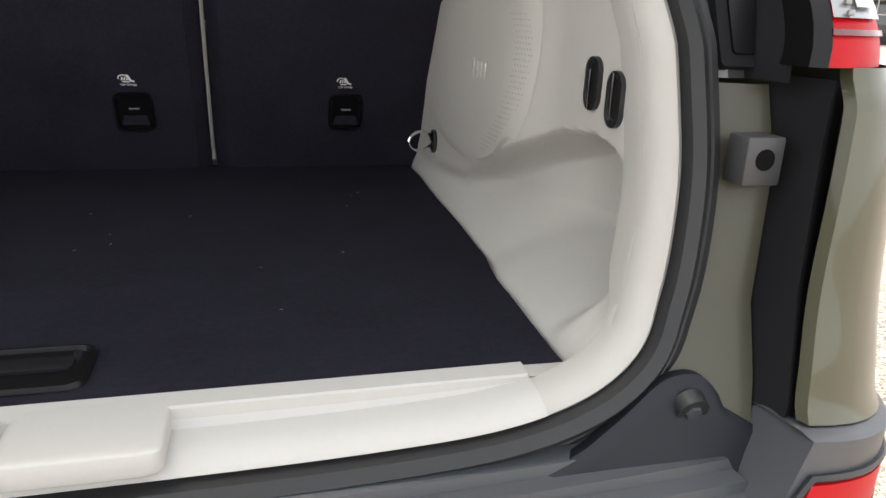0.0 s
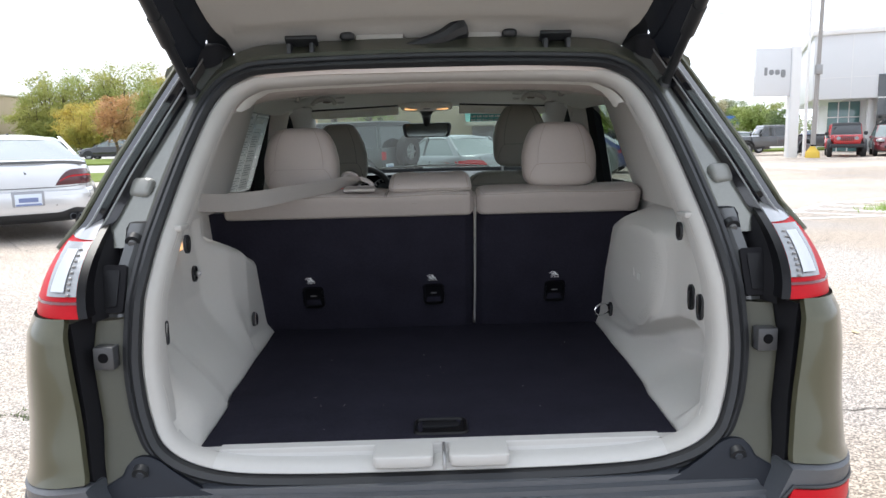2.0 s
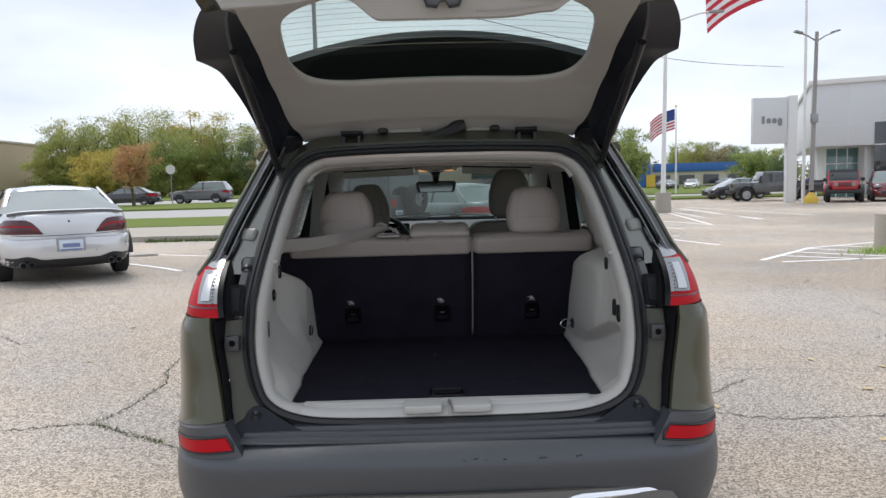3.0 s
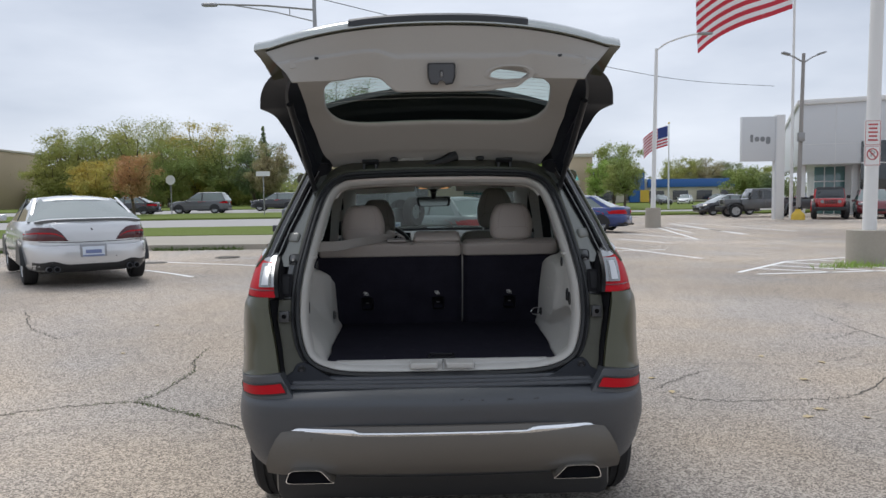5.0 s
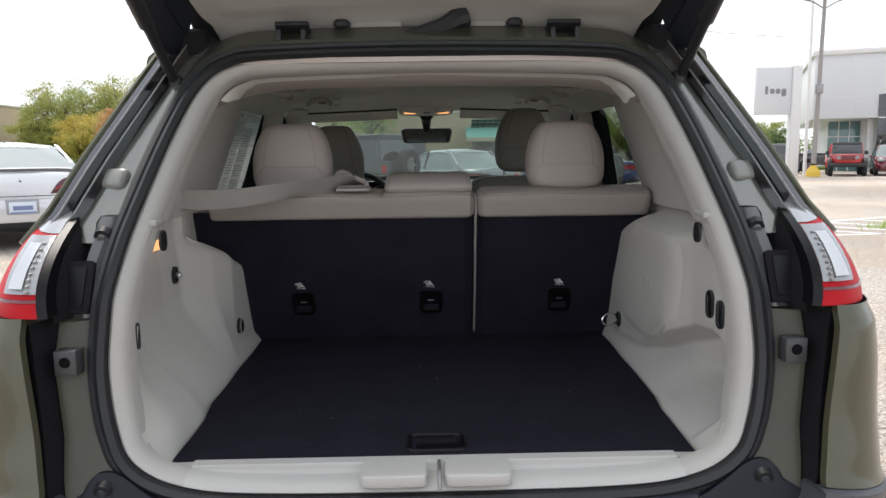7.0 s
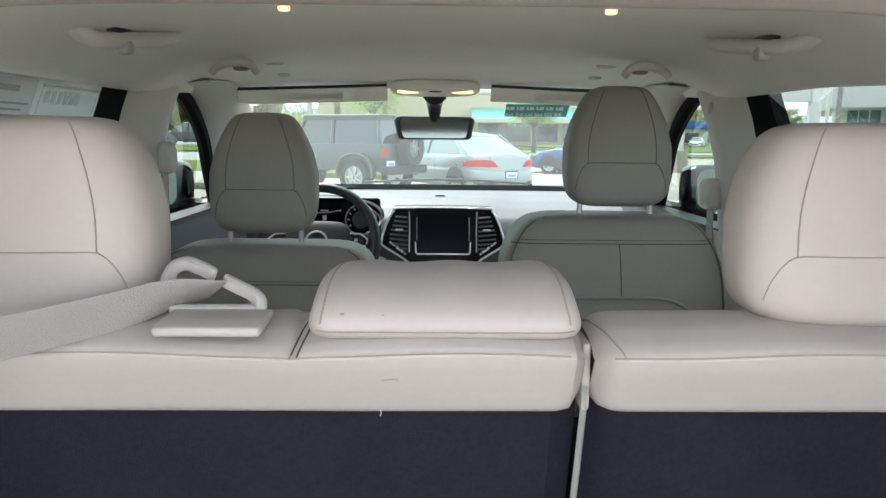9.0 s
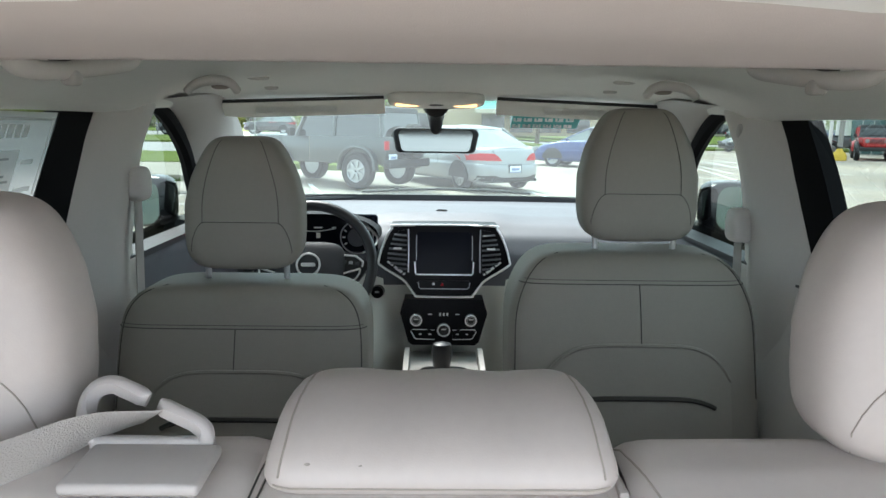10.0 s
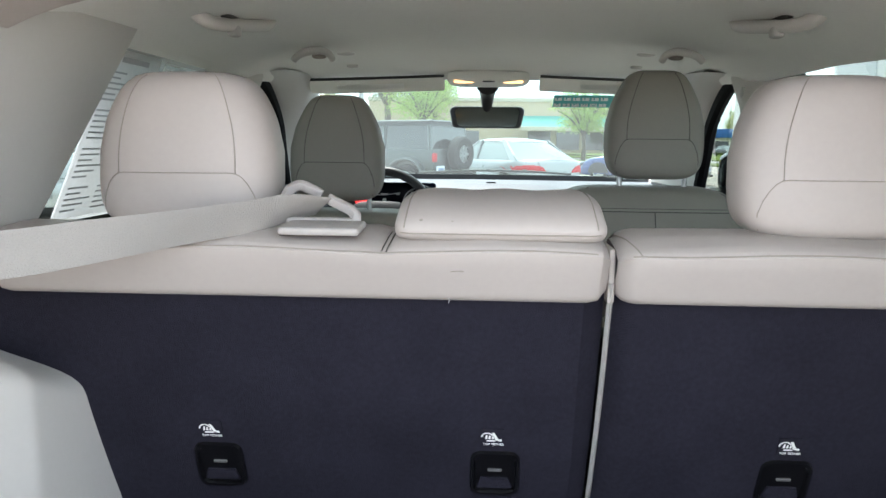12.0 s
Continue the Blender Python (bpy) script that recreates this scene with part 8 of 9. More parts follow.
def offroader(name, label, at, yaw, paint, bed=False):
    """A boxy off-road vehicle with flat sides, flared wings, slotted grille and round lamps; bed makes it a pickup."""
    z0 = rise(at[0], at[1])
    car = thing(name, label, "car", Matrix.Translation((at[0], at[1], z0)) @ pose(0, 0, 0, 0, 0, yaw))
    hl = 2.75 if bed else 2.15
    part("body", box((1.55, 2 * hl - 1.25, 0.62), (0, -0.55, 0.86), 0.05), paint, car)
    part("bonnet", box((1.25, 1.15, 0.50), (0, hl - 0.72, 0.93), 0.07), paint, car)
    cab0 = -hl + 0.12 if not bed else -0.75
    cab1 = hl - 1.62
    rows = [[Vector((x * w, y, z)) for x in (-1, -0.97, 0.97, 1)] for z, w, in ()]
    def cabrow(z, w, a, c):
        return [Vector((-w, a, z)), Vector((w, a, z)), Vector((w, c, z)), Vector((-w, c, z))]
    part("glazing", loft([cabrow(1.15, 0.755, cab0 + 0.02, cab1 + 0.08), cabrow(1.70, 0.685, cab0 + 0.10, cab1 - 0.20)], cu=True, cap=True), M_DARKGLASS, car, "dark flat windows", smooth=False)
    part("hardtop", loft([cabrow(1.69, 0.70, cab0 + 0.08, cab1 - 0.18), cabrow(1.80, 0.68, cab0 + 0.10, cab1 - 0.24), cabrow(1.83, 0.62, cab0 + 0.16, cab1 - 0.30)], cu=True, cap=True), M_BLACK if not bed else paint, car)
    for s in (1, -1):
        for y in (cab0 + 0.06, cab0 + 0.55 * (cab1 - cab0), cab1 - 0.02):
            k = -0.26 if y == cab1 - 0.02 else (0.07 if y == cab0 + 0.06 else 0)
            part("pillar", tube([(s * 0.758, y, 1.15), (s * 0.690, y + k, 1.72)], 0.045, 6), paint, car)
        part("door_seam", tube([(s * 0.778, 0.1, 0.62), (s * 0.778, 0.1, 1.14)], 0.006, 5), M_SEAM, car)
        part("door_mirror", pad((s * 0.93, cab1 + 0.0, 1.25), (0.10, 0.05, 0.10), 0.4, 0.4, 16, 10), M_BLACK, car)
        for y, f in ((hl - 0.78, 1), (-hl + (0.80 if not bed else 1.15), 0)):
            pts = [(s * 0.84, y + 0.50 * math.cos(t), 0.42 + 0.52 * math.sin(t) ** 0.7 if math.sin(t) > 0 else 0.42) for t in [math.pi * k / 14 for k in range(15)]]
            part("wing_flare", tube(pts, 0.10, 8, flat=0.5), paint if f == 0 else M_BLACK, car)
            wheel(car, s * 0.80, y, 0.41, 0.26)
        part("headlamp", cyl(0.10, 0.10, (s * 0.42, hl - 0.15, 1.0), (s * 0.42, hl - 0.12, 1.0), 20), M_CLEARLENS, car)
        part("tail_lamp", box((0.14, 0.07, 0.20), (s * 0.70, -hl + 0.10, 0.98), 0.015), M_RED, car, "red tail lamp")
    for k in range(7):
        part("grille_slot", box((0.055, 0.02, 0.24), (-0.27 + 0.09 * k, hl - 0.140, 0.98), 0.01), M_BLACK, car)
    part("front_bumper", box((1.62, 0.22, 0.20), (0, hl - 0.06, 0.60), 0.04), M_BLACK, car)
    part("rear_bumper", box((1.62, 0.20, 0.20), (0, -hl + 0.02, 0.58), 0.04), M_BLACK, car)
    part("front_glass", box((1.24, 0.02, 0.36), (0, cab1 - 0.03, 1.44), 0.005, rot=(25, 0, 0)), M_DARKGLASS, car)
    if not bed:
        prof_s = [(0.20, -0.10), (0.36, -0.13), (0.40, -0.08), (0.40, 0.08), (0.36, 0.13), (0.20, 0.10)]
        b = loft([[Vector((0.10 + q * math.cos(2 * math.pi * k / 36), -hl - 0.08 - o, 1.06 + q * math.sin(2 * math.pi * k / 36))) for k in range(36)] for q, o in prof_s], cu=True)
        sp = part("spare_wheel", b, M_TYRE, car, "spare wheel on the tailgate")
        b = cyl(0.22, 0.22, (0.10, -hl - 0.05, 1.06), (0.10, -hl - 0.13, 1.06), 28)
        for k in range(7):
            t = 2 * math.pi * k / 7
            box((0.20, 0.03, 0.05), (0.10 + 0.13 * math.cos(t), -hl - 0.16, 1.06 + 0.13 * math.sin(t)), 0.008, rot=(0, -math.degrees(t), 0), bm=b)
        part("rim", b, M_RIM, sp)
        pl = part("number_plate", box((0.30, 0.02, 0.15), (-0.62, -hl - 0.02, 0.72), 0.005), M_PLATE, car)
        part("plate_bar", box((0.2, 0.004, 0.05), (-0.62, -hl - 0.0315, 0.72)), M_BAR, pl)
    else:
        part("cargo_bed", box((1.60, 1.55, 0.10), (0, -hl + 0.85, 1.17), 0.02), M_BLACK, car)
    return car


saloon("sedan", "silver two-door sedan with boot spoiler and dark red lamps", (-6.46, 10.0), 34, M_SILVER, L=4.75, W=1.84, H=1.36, deck=0.97, spoiler=True, lamps=M_DARKRED)
offroader("offroad_car", "dark green-grey boxy off-road car with spare wheel", (-2.45, 18.0), 58, M_GUN)
saloon("sedan", "pale silver sedan parked beside the off-road car", (0.55, 18.9), 30, M_PEARL, L=5.0, W=1.88, H=1.48)
saloon("sedan", "deep blue sedan parked near the lamp post", (5.9, 26.9), 62, M_BLUEP, L=4.65, W=1.78, H=1.45)
offroader("pickup", "grey boxy off-road pickup parked by the pylon", (21.5, 43.4), 84, M_GREYP, bed=True)
offroader("offroad_car", "bright red boxy off-road car facing the lot", (23.15, 38.6), 153, M_REDP)
saloon("estate_car", "dark red sport utility car with white bonnet glare", (25.45, 38.2), 152, M_MAROON, L=4.7, W=1.88, H=1.68, suv_like=True)
saloon("sedan", "black sedan beside the grey pickup", (21.2, 48.5), 95, M_BLACKP, L=4.6, H=1.45)
saloon("sedan", "black sedan on the far road", (-24.0, 54.6), 92, M_BLACKP, L=4.9, H=1.47)
saloon("estate_car", "dark grey sport utility car on the far road", (-18.8, 56.3), 88, M_GREYP, L=4.8, W=1.9, H=1.72, suv_like=True)
saloon("estate_car", "dark hatchback on the far road", (-13.9, 62.0), 90, M_BLACKP, L=4.4, W=1.8, H=1.6, suv_like=True)
for k, (x, y, c) in enumerate(((38, 104, M_WHITEP), (44, 106, M_GREYP), (49, 107, M_SILVER), (54, 108, M_WHITEP), (33, 100, M_BLACKP), (59, 108, M_BLUEP), (-44, 80, M_WHITEP), (-52, 82, M_SILVER), (-60, 83, M_REDP))):
    saloon("parked_car", "small distant car parked by the shops", (x, y), 150 + 40 * (k % 3), c, L=4.6, H=1.5, plate=False)


# ---- trees ----
def leaf_mat(name, a, b):
    """Thin leaves in two tones that drift through the crown, partly lit from behind."""
    m = mat(name, a, 0.65, var=0.12, big=0.3, small=1.5, bump=0, island=0.20, spec=0.25)
    n, l = m.node_tree.nodes, m.node_tree.links
    p = n["Principled BSDF"]
    base = p.inputs["Base Color"].links[0].from_socket
    drift = n.new("ShaderNodeTexNoise")
    drift.inputs["Scale"].default_value, drift.inputs["Detail"].default_value = 0.28, 3.0
    l.new(n.new("ShaderNodeTexCoord").outputs["Object"], drift.inputs["Vector"])
    edge = n.new("ShaderNodeMapRange")
    edge.inputs["From Min"].default_value, edge.inputs["From Max"].default_value = 0.42, 0.60
    l.new(drift.outputs["Fac"], edge.inputs["Value"])
    l.new(ramp_mix(m.node_tree, edge.outputs[0], base, b), p.inputs["Base Color"])
    return backlit(m, 0.35)


M_LEAF = {k: leaf_mat("leaves_" + k, *c) for k, c in dict(green=((0.270, 0.338, 0.111), (0.351, 0.365, 0.117)), dark=((0.149, 0.209, 0.098), (0.216, 0.257, 0.104)), olive=((0.365, 0.365, 0.111), (0.297, 0.338, 0.111)), yellow=((0.540, 0.432, 0.111), (0.392, 0.378, 0.111)), orange=((0.50, 0.29, 0.14), (0.42, 0.32, 0.14)), brown=((0.365, 0.317, 0.182), (0.311, 0.324, 0.156)), bright=((0.324, 0.459, 0.117), (0.378, 0.459, 0.130)), far=((0.230, 0.284, 0.156), (0.297, 0.311, 0.169))).items()}
M_BARK = mat("bark", (0.10, 0.08, 0.06), 0.95, bump=0.8, bump_scale=8, dist=0.03)


def leaf_cloud(name, centres, sizes, size, count, tone, seed):
    """Small leaves gathered in loose sprays round the centres, thinning outwards."""
    r = np.random.default_rng(seed)
    c, h = np.array(centres), np.array(sizes)
    wgt = (h[:, 0] * h[:, 1] * h[:, 2]) ** 0.6
    k = r.choice(len(c), count, p=wgt / wgt.sum())
    d = r.normal(size=(count, 3)) * 0.52
    p = c[k] + d * h[k]
    n = d + r.normal(size=(count, 3)) * 0.9 + np.array((0, 0, 0.5))
    u = np.cross(n, r.normal(size=(count, 3)))
    u /= np.linalg.norm(u, axis=1)[:, None]
    w = np.cross(n, u)
    w /= np.linalg.norm(w, axis=1)[:, None]
    u *= (size * r.uniform(0.6, 1.5, count))[:, None]
    w *= (size * r.uniform(0.35, 0.8, count))[:, None]
    V = np.stack([p - u, p + w, p + u, p - w], 1).reshape(-1, 3)
    F = np.arange(count * 4).reshape(-1, 4)
    me = bpy.data.meshes.new(name)
    me.from_pydata(V.tolist(), [], F.tolist())
    me.materials.append(M_LEAF[tone])
    return new(name, me)


def tree(label, at, H, R, tone, seed, leaves, size, low):
    """A forked trunk with limbs and twigs; every twig carries a spray of leaves, so that sky shows between the boughs."""
    rnd = random.Random(seed)
    z0 = rise(*at)
    t = thing("tree", label, "tree", Matrix.Translation((at[0], at[1], z0)), group="trees beyond the road")
    b = bmesh.new()
    trunk = 0.030 * H
    C, S = [], []
    if "conifer" in label:
        tube([(0, 0, -0.1), (0.03, 0, H * 0.5), (0, 0, H)], lambda q: trunk * 0.7 * (1 - 0.95 * q), 8, bm=b)
        for k in range(90):
            f = (k + rnd.random()) / 90
            a, rr = k * 2.4, R * (1.02 - f) * rnd.uniform(0.3, 1.0)
            C.append((rr * math.cos(a), rr * math.sin(a), H * (0.10 + 0.90 * f) - 0.10 * rr))
            g = R * (1.06 - f) * 0.30 + 0.10
            S.append((g, g, g * 0.55))
    else:
        fork = Vector((rnd.uniform(-0.2, 0.2), rnd.uniform(-0.2, 0.2), H * max(0.16, low)))
        tube(spline([(0, 0, -0.1), fork * 0.5 + Vector((0.06, 0, 0)), fork], 4), lambda q: trunk * (1 - 0.35 * q), 8, bm=b)
        limbs = 17
        for k in range(limbs):
            a = 2.4 * k + rnd.uniform(-0.3, 0.3)
            up = (k + 0.5) / limbs
            env = math.sin(math.pi * (0.25 + 0.53 * up)) ** 0.7 * (1.0 if k % 3 else 0.55)
            tip = Vector((R * 0.86 * env * math.cos(a), R * 0.86 * env * math.sin(a), H * (low + 0.06 + (0.86 - low) * up ** 0.8)))
            tip *= rnd.uniform(0.9, 1.08)
            bend = fork.lerp(tip, 0.5) + Vector((0, 0, 0.07 * H * (1 - up)))
            limb = spline([fork, bend, tip], 5)
            tube(limb, lambda q: trunk * 0.42 * (1 - 0.8 * q), 5, bm=b)
            for j in range(9):
                base = limb[min(len(limb) - 1, 3 + j)]
                d = Vector((rnd.gauss(0, 1), rnd.gauss(0, 1), rnd.gauss(0.35, 0.7))).normalized()
                end = base + d * R * rnd.uniform(0.14, 0.36)
                end.z = min(H * 0.95, max(H * low * 0.72, end.z))
                if j % 2:
                    tube([base, base.lerp(end, 0.6) + Vector((0, 0, 0.05)), end], lambda q: trunk * 0.12 * (1 - 0.7 * q), 4, bm=b)
                g = R * rnd.uniform(0.17, 0.30)
                C.append(tuple(end))
                S.append((g, g, g * rnd.uniform(0.5, 0.75)))
    part("trunk", b, M_BARK, t)
    cr = leaf_cloud("crown", C, S, size, leaves, tone, seed)
    cr.parent = t
    return t


for k, (lab, at, H, R, tone) in enumerate((
        ("olive green broad tree with thinning crown", (-47.2, 92), 10.9, 3.9, "olive"),
        ("yellowing low tree on the lawn", (-38.4, 80), 5.9, 2.9, "yellow"),
        ("low olive tree beside the tan building", (-47.0, 88), 8.1, 3.0, "olive"),
        ("large spreading olive green tree", (-39.3, 95), 12.5, 6.4, "olive"),
        ("full green tree behind the lawn", (-45.6, 99), 11.5, 4.9, "green"),
        ("orange-red autumn tree by the road", (-21.7, 50), 4.8, 1.7, "orange"),
        ("yellow autumn tree with wide crown", (-32.5, 97), 11.5, 5.2, "yellow"),
        ("green tree with loose crown behind the lawn", (-33.5, 90), 9.0, 4.4, "green"),
        ("deep green tree behind the road", (-27.2, 94), 9.5, 4.2, "green"),
        ("green tree at the end of the lawn", (-22.5, 90), 8.3, 2.9, "dark"),
        ("thin brownish autumn tree", (-19.8, 86), 8.0, 2.6, "brown"),
        ("tall dark conifer behind the road", (-23.3, 99), 11.1, 1.6, "dark"),
        ("rounded green street tree", (16.0, 57), 4.9, 1.6, "green"),
        ("bright green street tree", (14.6, 60), 4.7, 1.1, "bright"),
        ("tall green tree behind the street trees", (20.5, 78), 7.4, 2.8, "green"),
        ("loose olive tree far behind the shops", (47.3, 135), 8.5, 3.9, "olive"),
        ("olive tree far behind the shops", (52.6, 136), 8.5, 3.7, "brown"),
        ("greenish tree far behind the shops", (57.6, 137), 7.8, 3.3, "far"),
        ("green tree behind the parked pickup", (37.0, 80), 4.6, 2.7, "green"),
        ("dark green tree beside the dealership", (36.6, 74), 3.9, 1.6, "dark"),
        ("tall dark tree behind the far road", (-8.8, 68), 13.4, 3.6, "dark"),
        ("tall dark green tree behind the far road", (-4.6, 70), 12.2, 3.4, "dark"),
        ("bright green tree across the road", (-5.0, 60), 8.2, 3.6, "bright"),
        ("bright green small tree before the shops", (7.6, 55), 6.4, 2.3, "bright"),
        )):
    far = at[1] > 75
    tree(lab, at, H, R, tone, 40 + k, leaves=int((15000 if far else 11000) * min(2.2, 0.5 + (R / 4) ** 1.5)), size=0.10 if far else 0.075, low=0.13 if far and at[0] < 0 else 0.30)
# woods on the horizon and undergrowth below the lawn's trees: too many to count
rnd = random.Random(5)
C, S = [], []
for i in range(420):
    x = rnd.uniform(-260, 260)
    top = (5.6 if x > 0 else 8.0) + 2.2 * noise.noise(Vector((x * 0.05, 0, 3))) + 1.6 * noise.noise(Vector((x * 0.21, 2, 3)))
    g = rnd.uniform(1.6, 3.4)
    C.append((x, rnd.uniform(165, 185), 0.6 + max(0.5, (top - g) * rnd.random() ** 0.5)))
    S.append((g * 1.3, g, g * 0.9))
tagged(leaf_cloud("far_woods", C, S, 0.42, 60000, "far", 5), "band of distant dark green woods", "woods", kind="stuff")
C, S = [], []
for i in range(150):
    g = rnd.uniform(0.8, 1.7)
    C.append((rnd.uniform(-58, -9), rnd.uniform(101, 110), 1.0 + rnd.uniform(0, 3.4)))
    S.append((g * 1.5, g, g))
tagged(leaf_cloud("undergrowth", C, S, 0.2, 34000, "green", 6), "dark green undergrowth behind the lawn", "shrubs", kind="stuff")


# ---- buildings ----
M_PANEL = mat("grey_metal_panel", (0.60, 0.615, 0.63), 0.5, bump=0.05, big=0.5, var=0.06)
M_PANEL2 = mat("pale_render", (0.70, 0.70, 0.69), 0.7, bump=0.1, big=0.5)
M_TAN = mat("tan_brick", (0.50, 0.40, 0.28), 0.85, bump=0.3, bump_scale=14, big=0.6, small=8)
M_CREAM = mat("cream_render", (0.55, 0.50, 0.42), 0.85, bump=0.1)
M_BLUEROOF = mat("blue_metal_fascia", (0.03, 0.12, 0.38), 0.5, bump=0.05)
M_TEAL = mat("teal_metal_roof", (0.05, 0.30, 0.26), 0.5, bump=0.1)
M_TEALGLASS = mat("teal_glass", (0.10, 0.20, 0.20), 0.08, bump=0, coat=1.0, var=0.3, big=0.7)
M_YELLOW = mat("yellow_paint", (0.62, 0.42, 0.05), 0.6, bump=0.1)

dl = thing("dealership", "grey panelled showroom with large dark windows", "building", Matrix.Translation((25.1, 46.0, -0.45)) @ pose(0, 0, 0, 0, 0, -24))
part("wall", box((34, 22, 4.05), (17, 11, 5.875), 0.05), M_PANEL, dl, "grey metal panel upper wall")
part("roof", box((34.3, 22.3, 0.35), (17, 11, 8.05), 0.06), M_PANEL2, dl, "pale roof coping")
part("ground_wall", box((32, 20, 3.95), (18, 12.4, 1.975), 0.02), M_PANEL2, dl)
for k in range(8):
    part("panel_joint", box((0.03, 0.03, 3.95), (2.2 + 3.9 * k, -0.002, 5.88)), M_PANEL2, dl)
part("panel_joint", box((34, 0.03, 0.03), (17, -0.002, 5.2)), M_PANEL2, dl)
for x, w, z, h in ((2.1, 1.9, 2.05, 3.4), (5.15, 2.9, 2.9, 4.8), (10.5, 4.4, 1.8, 3.0), (15.5, 4.4, 1.8, 3.0), (20.5, 4.4, 1.8, 3.0)):
    dep = -0.05 if h > 4 else 2.36
    wi = part("window", box((w, 0.06, h), (x, dep, z), 0.01), M_TEALGLASS if w < 2.5 else M_DARKGLASS, dl, "large showroom window")
    for k in range(1, 3):
        part("mullion", box((0.06, 0.05, h), (x - w / 2 + w * k / 3, dep - 0.05, z)), M_PANEL2, wi)
    part("mullion", box((w, 0.05, 0.07), (x, dep - 0.05, z + h * 0.2)), M_PANEL2, wi)
for x in (0.35, 3.5, 7.9):
    part("column", box((0.35, 0.35, 3.85), (x, 1.2, 1.925), 0.03), M_PANEL2, dl)
for k in range(5):
    part("number_bar", box((0.16, 0.02, 0.3), (5.3 + 0.25 * k, -0.10, 1.75)), M_WHITE, dl)

tb = thing("tan_building", "tan flat-roofed building at the lawn's edge", "building", Matrix.Translation((-66.0, 92, 0.6)))
part("wall", box((16, 14, 8.2), (0, 7, 4.1), 0.05), M_TAN, tb)
part("roof", box((16.3, 14.3, 0.3), (0, 7, 8.3), 0.04), M_CREAM, tb)
part("band", box((16.05, 0.06, 0.25), (0, -0.02, 4.2)), M_CREAM, tb)

sh = thing("shop_row", "low shops with blue fascia and cream walls", "building", Matrix.Translation((26, 128, 0.2)))
part("wall", box((32, 12, 3.6), (16, 6, 1.8), 0.05), M_CREAM, sh)
part("fascia", box((17, 0.5, 1.5), (22, -0.2, 3.4), 0.03), M_BLUEROOF, sh, "blue fascia band")
part("tower", box((2.6, 2.6, 5.6), (11.5, 0.5, 2.8), 0.03), M_BLUEROOF, sh)
part("roof", box((32.3, 12.2, 0.3), (16, 6, 3.75), 0.04), M_PANEL2, sh)
for k in range(7):
    part("window", box((2.8, 0.06, 1.7), (2.0 + 4.4 * k, -0.04, 1.2)), M_DARKGLASS, sh)
part("yellow_door", box((1.6, 0.08, 2.2), (12.8, -0.9, 1.1)), M_YELLOW, sh)

bk = thing("brick_building", "tan brick store with teal canopy roof", "building", Matrix.Translation((-9, 76, 0.5)))
part("wall", box((30, 14, 5.4), (12, 8, 2.7), 0.05), M_TAN, bk)
part("roof", box((30.3, 14.3, 0.4), (12, 8, 5.5), 0.04), M_CREAM, bk)
part("canopy", loft([[Vector((x, y, z)) for x in (13, 17, 21, 25)] for y, z in ((-1.5, 2.6), (0.5, 3.8), (1.0, 3.85))]), M_TEAL, bk, "teal canopy roof")
part("canopy_fascia", box((12.1, 0.15, 0.4), (19, -1.5, 2.5)), M_CREAM, bk)
for x in (3, 7.5, 15, 18, 21, 24):
    part("window", box((2.4, 0.06, 1.9), (x, 0.96, 1.3)), M_DARKGLASS, bk)

# ---- pylon sign, poles, flags ----
py = thing("pylon_sign", "grey dealership pylon sign with dark lettering shapes", "sign", Matrix.Translation((19.3, 38.6, -0.35)))
part("panel", box((1.92, 0.32, 2.55), (-0.42, 0, 4.98), 0.02), M_PANEL, py, "grey sign panel")
part("pylon", box((0.50, 0.40, 6.35), (0.85, 0.0, 3.175), 0.02), M_PANEL2, py, "pale upright slab")
part("pylon_edge", box((0.05, 0.38, 6.3), (0.575, 0.0, 3.15), 0.01), M_PANEL, py)
part("foot", box((1.1, 0.8, 0.12), (0.95, 0, 0.06), 0.02), M_KERB, py)
for x, z, w, h in ((-0.83, 5.02, 0.16, 0.44), (-0.52, 4.97, 0.26, 0.28), (-0.20, 4.97, 0.26, 0.28), (0.12, 4.90, 0.26, 0.42)):
    part("letter_shape", slab(rrect(w, h, min(w, h) * 0.4, cx=x, cy=z), -0.175, -0.155), M_INK, py)

lp = thing("lamp_post", "grey lamp post with arm on a concrete base", "street lamp", Matrix.Translation((10.3, 30.4, 0)))
part("base", cyl(0.36, 0.34, (0, 0, 0), (0, 0, 0.92), 24), M_KERB, lp, "round concrete base")
part("pole", cyl(0.11, 0.07, (0, 0, 0.9), (0.12, 0, 8.2), 16), M_PANEL2, lp)
part("arm", tube(spline([(0.12, 0, 8.1), (0.6, 0, 8.45), (1.5, 0, 8.75), (2.1, 0, 8.85)], 5), 0.04, 8), M_PANEL2, lp)
part("lamp_head", pad((2.35, 0, 8.85), (0.35, 0.14, 0.06), 0.5, 0.6, 20, 10), M_STEEL, lp)

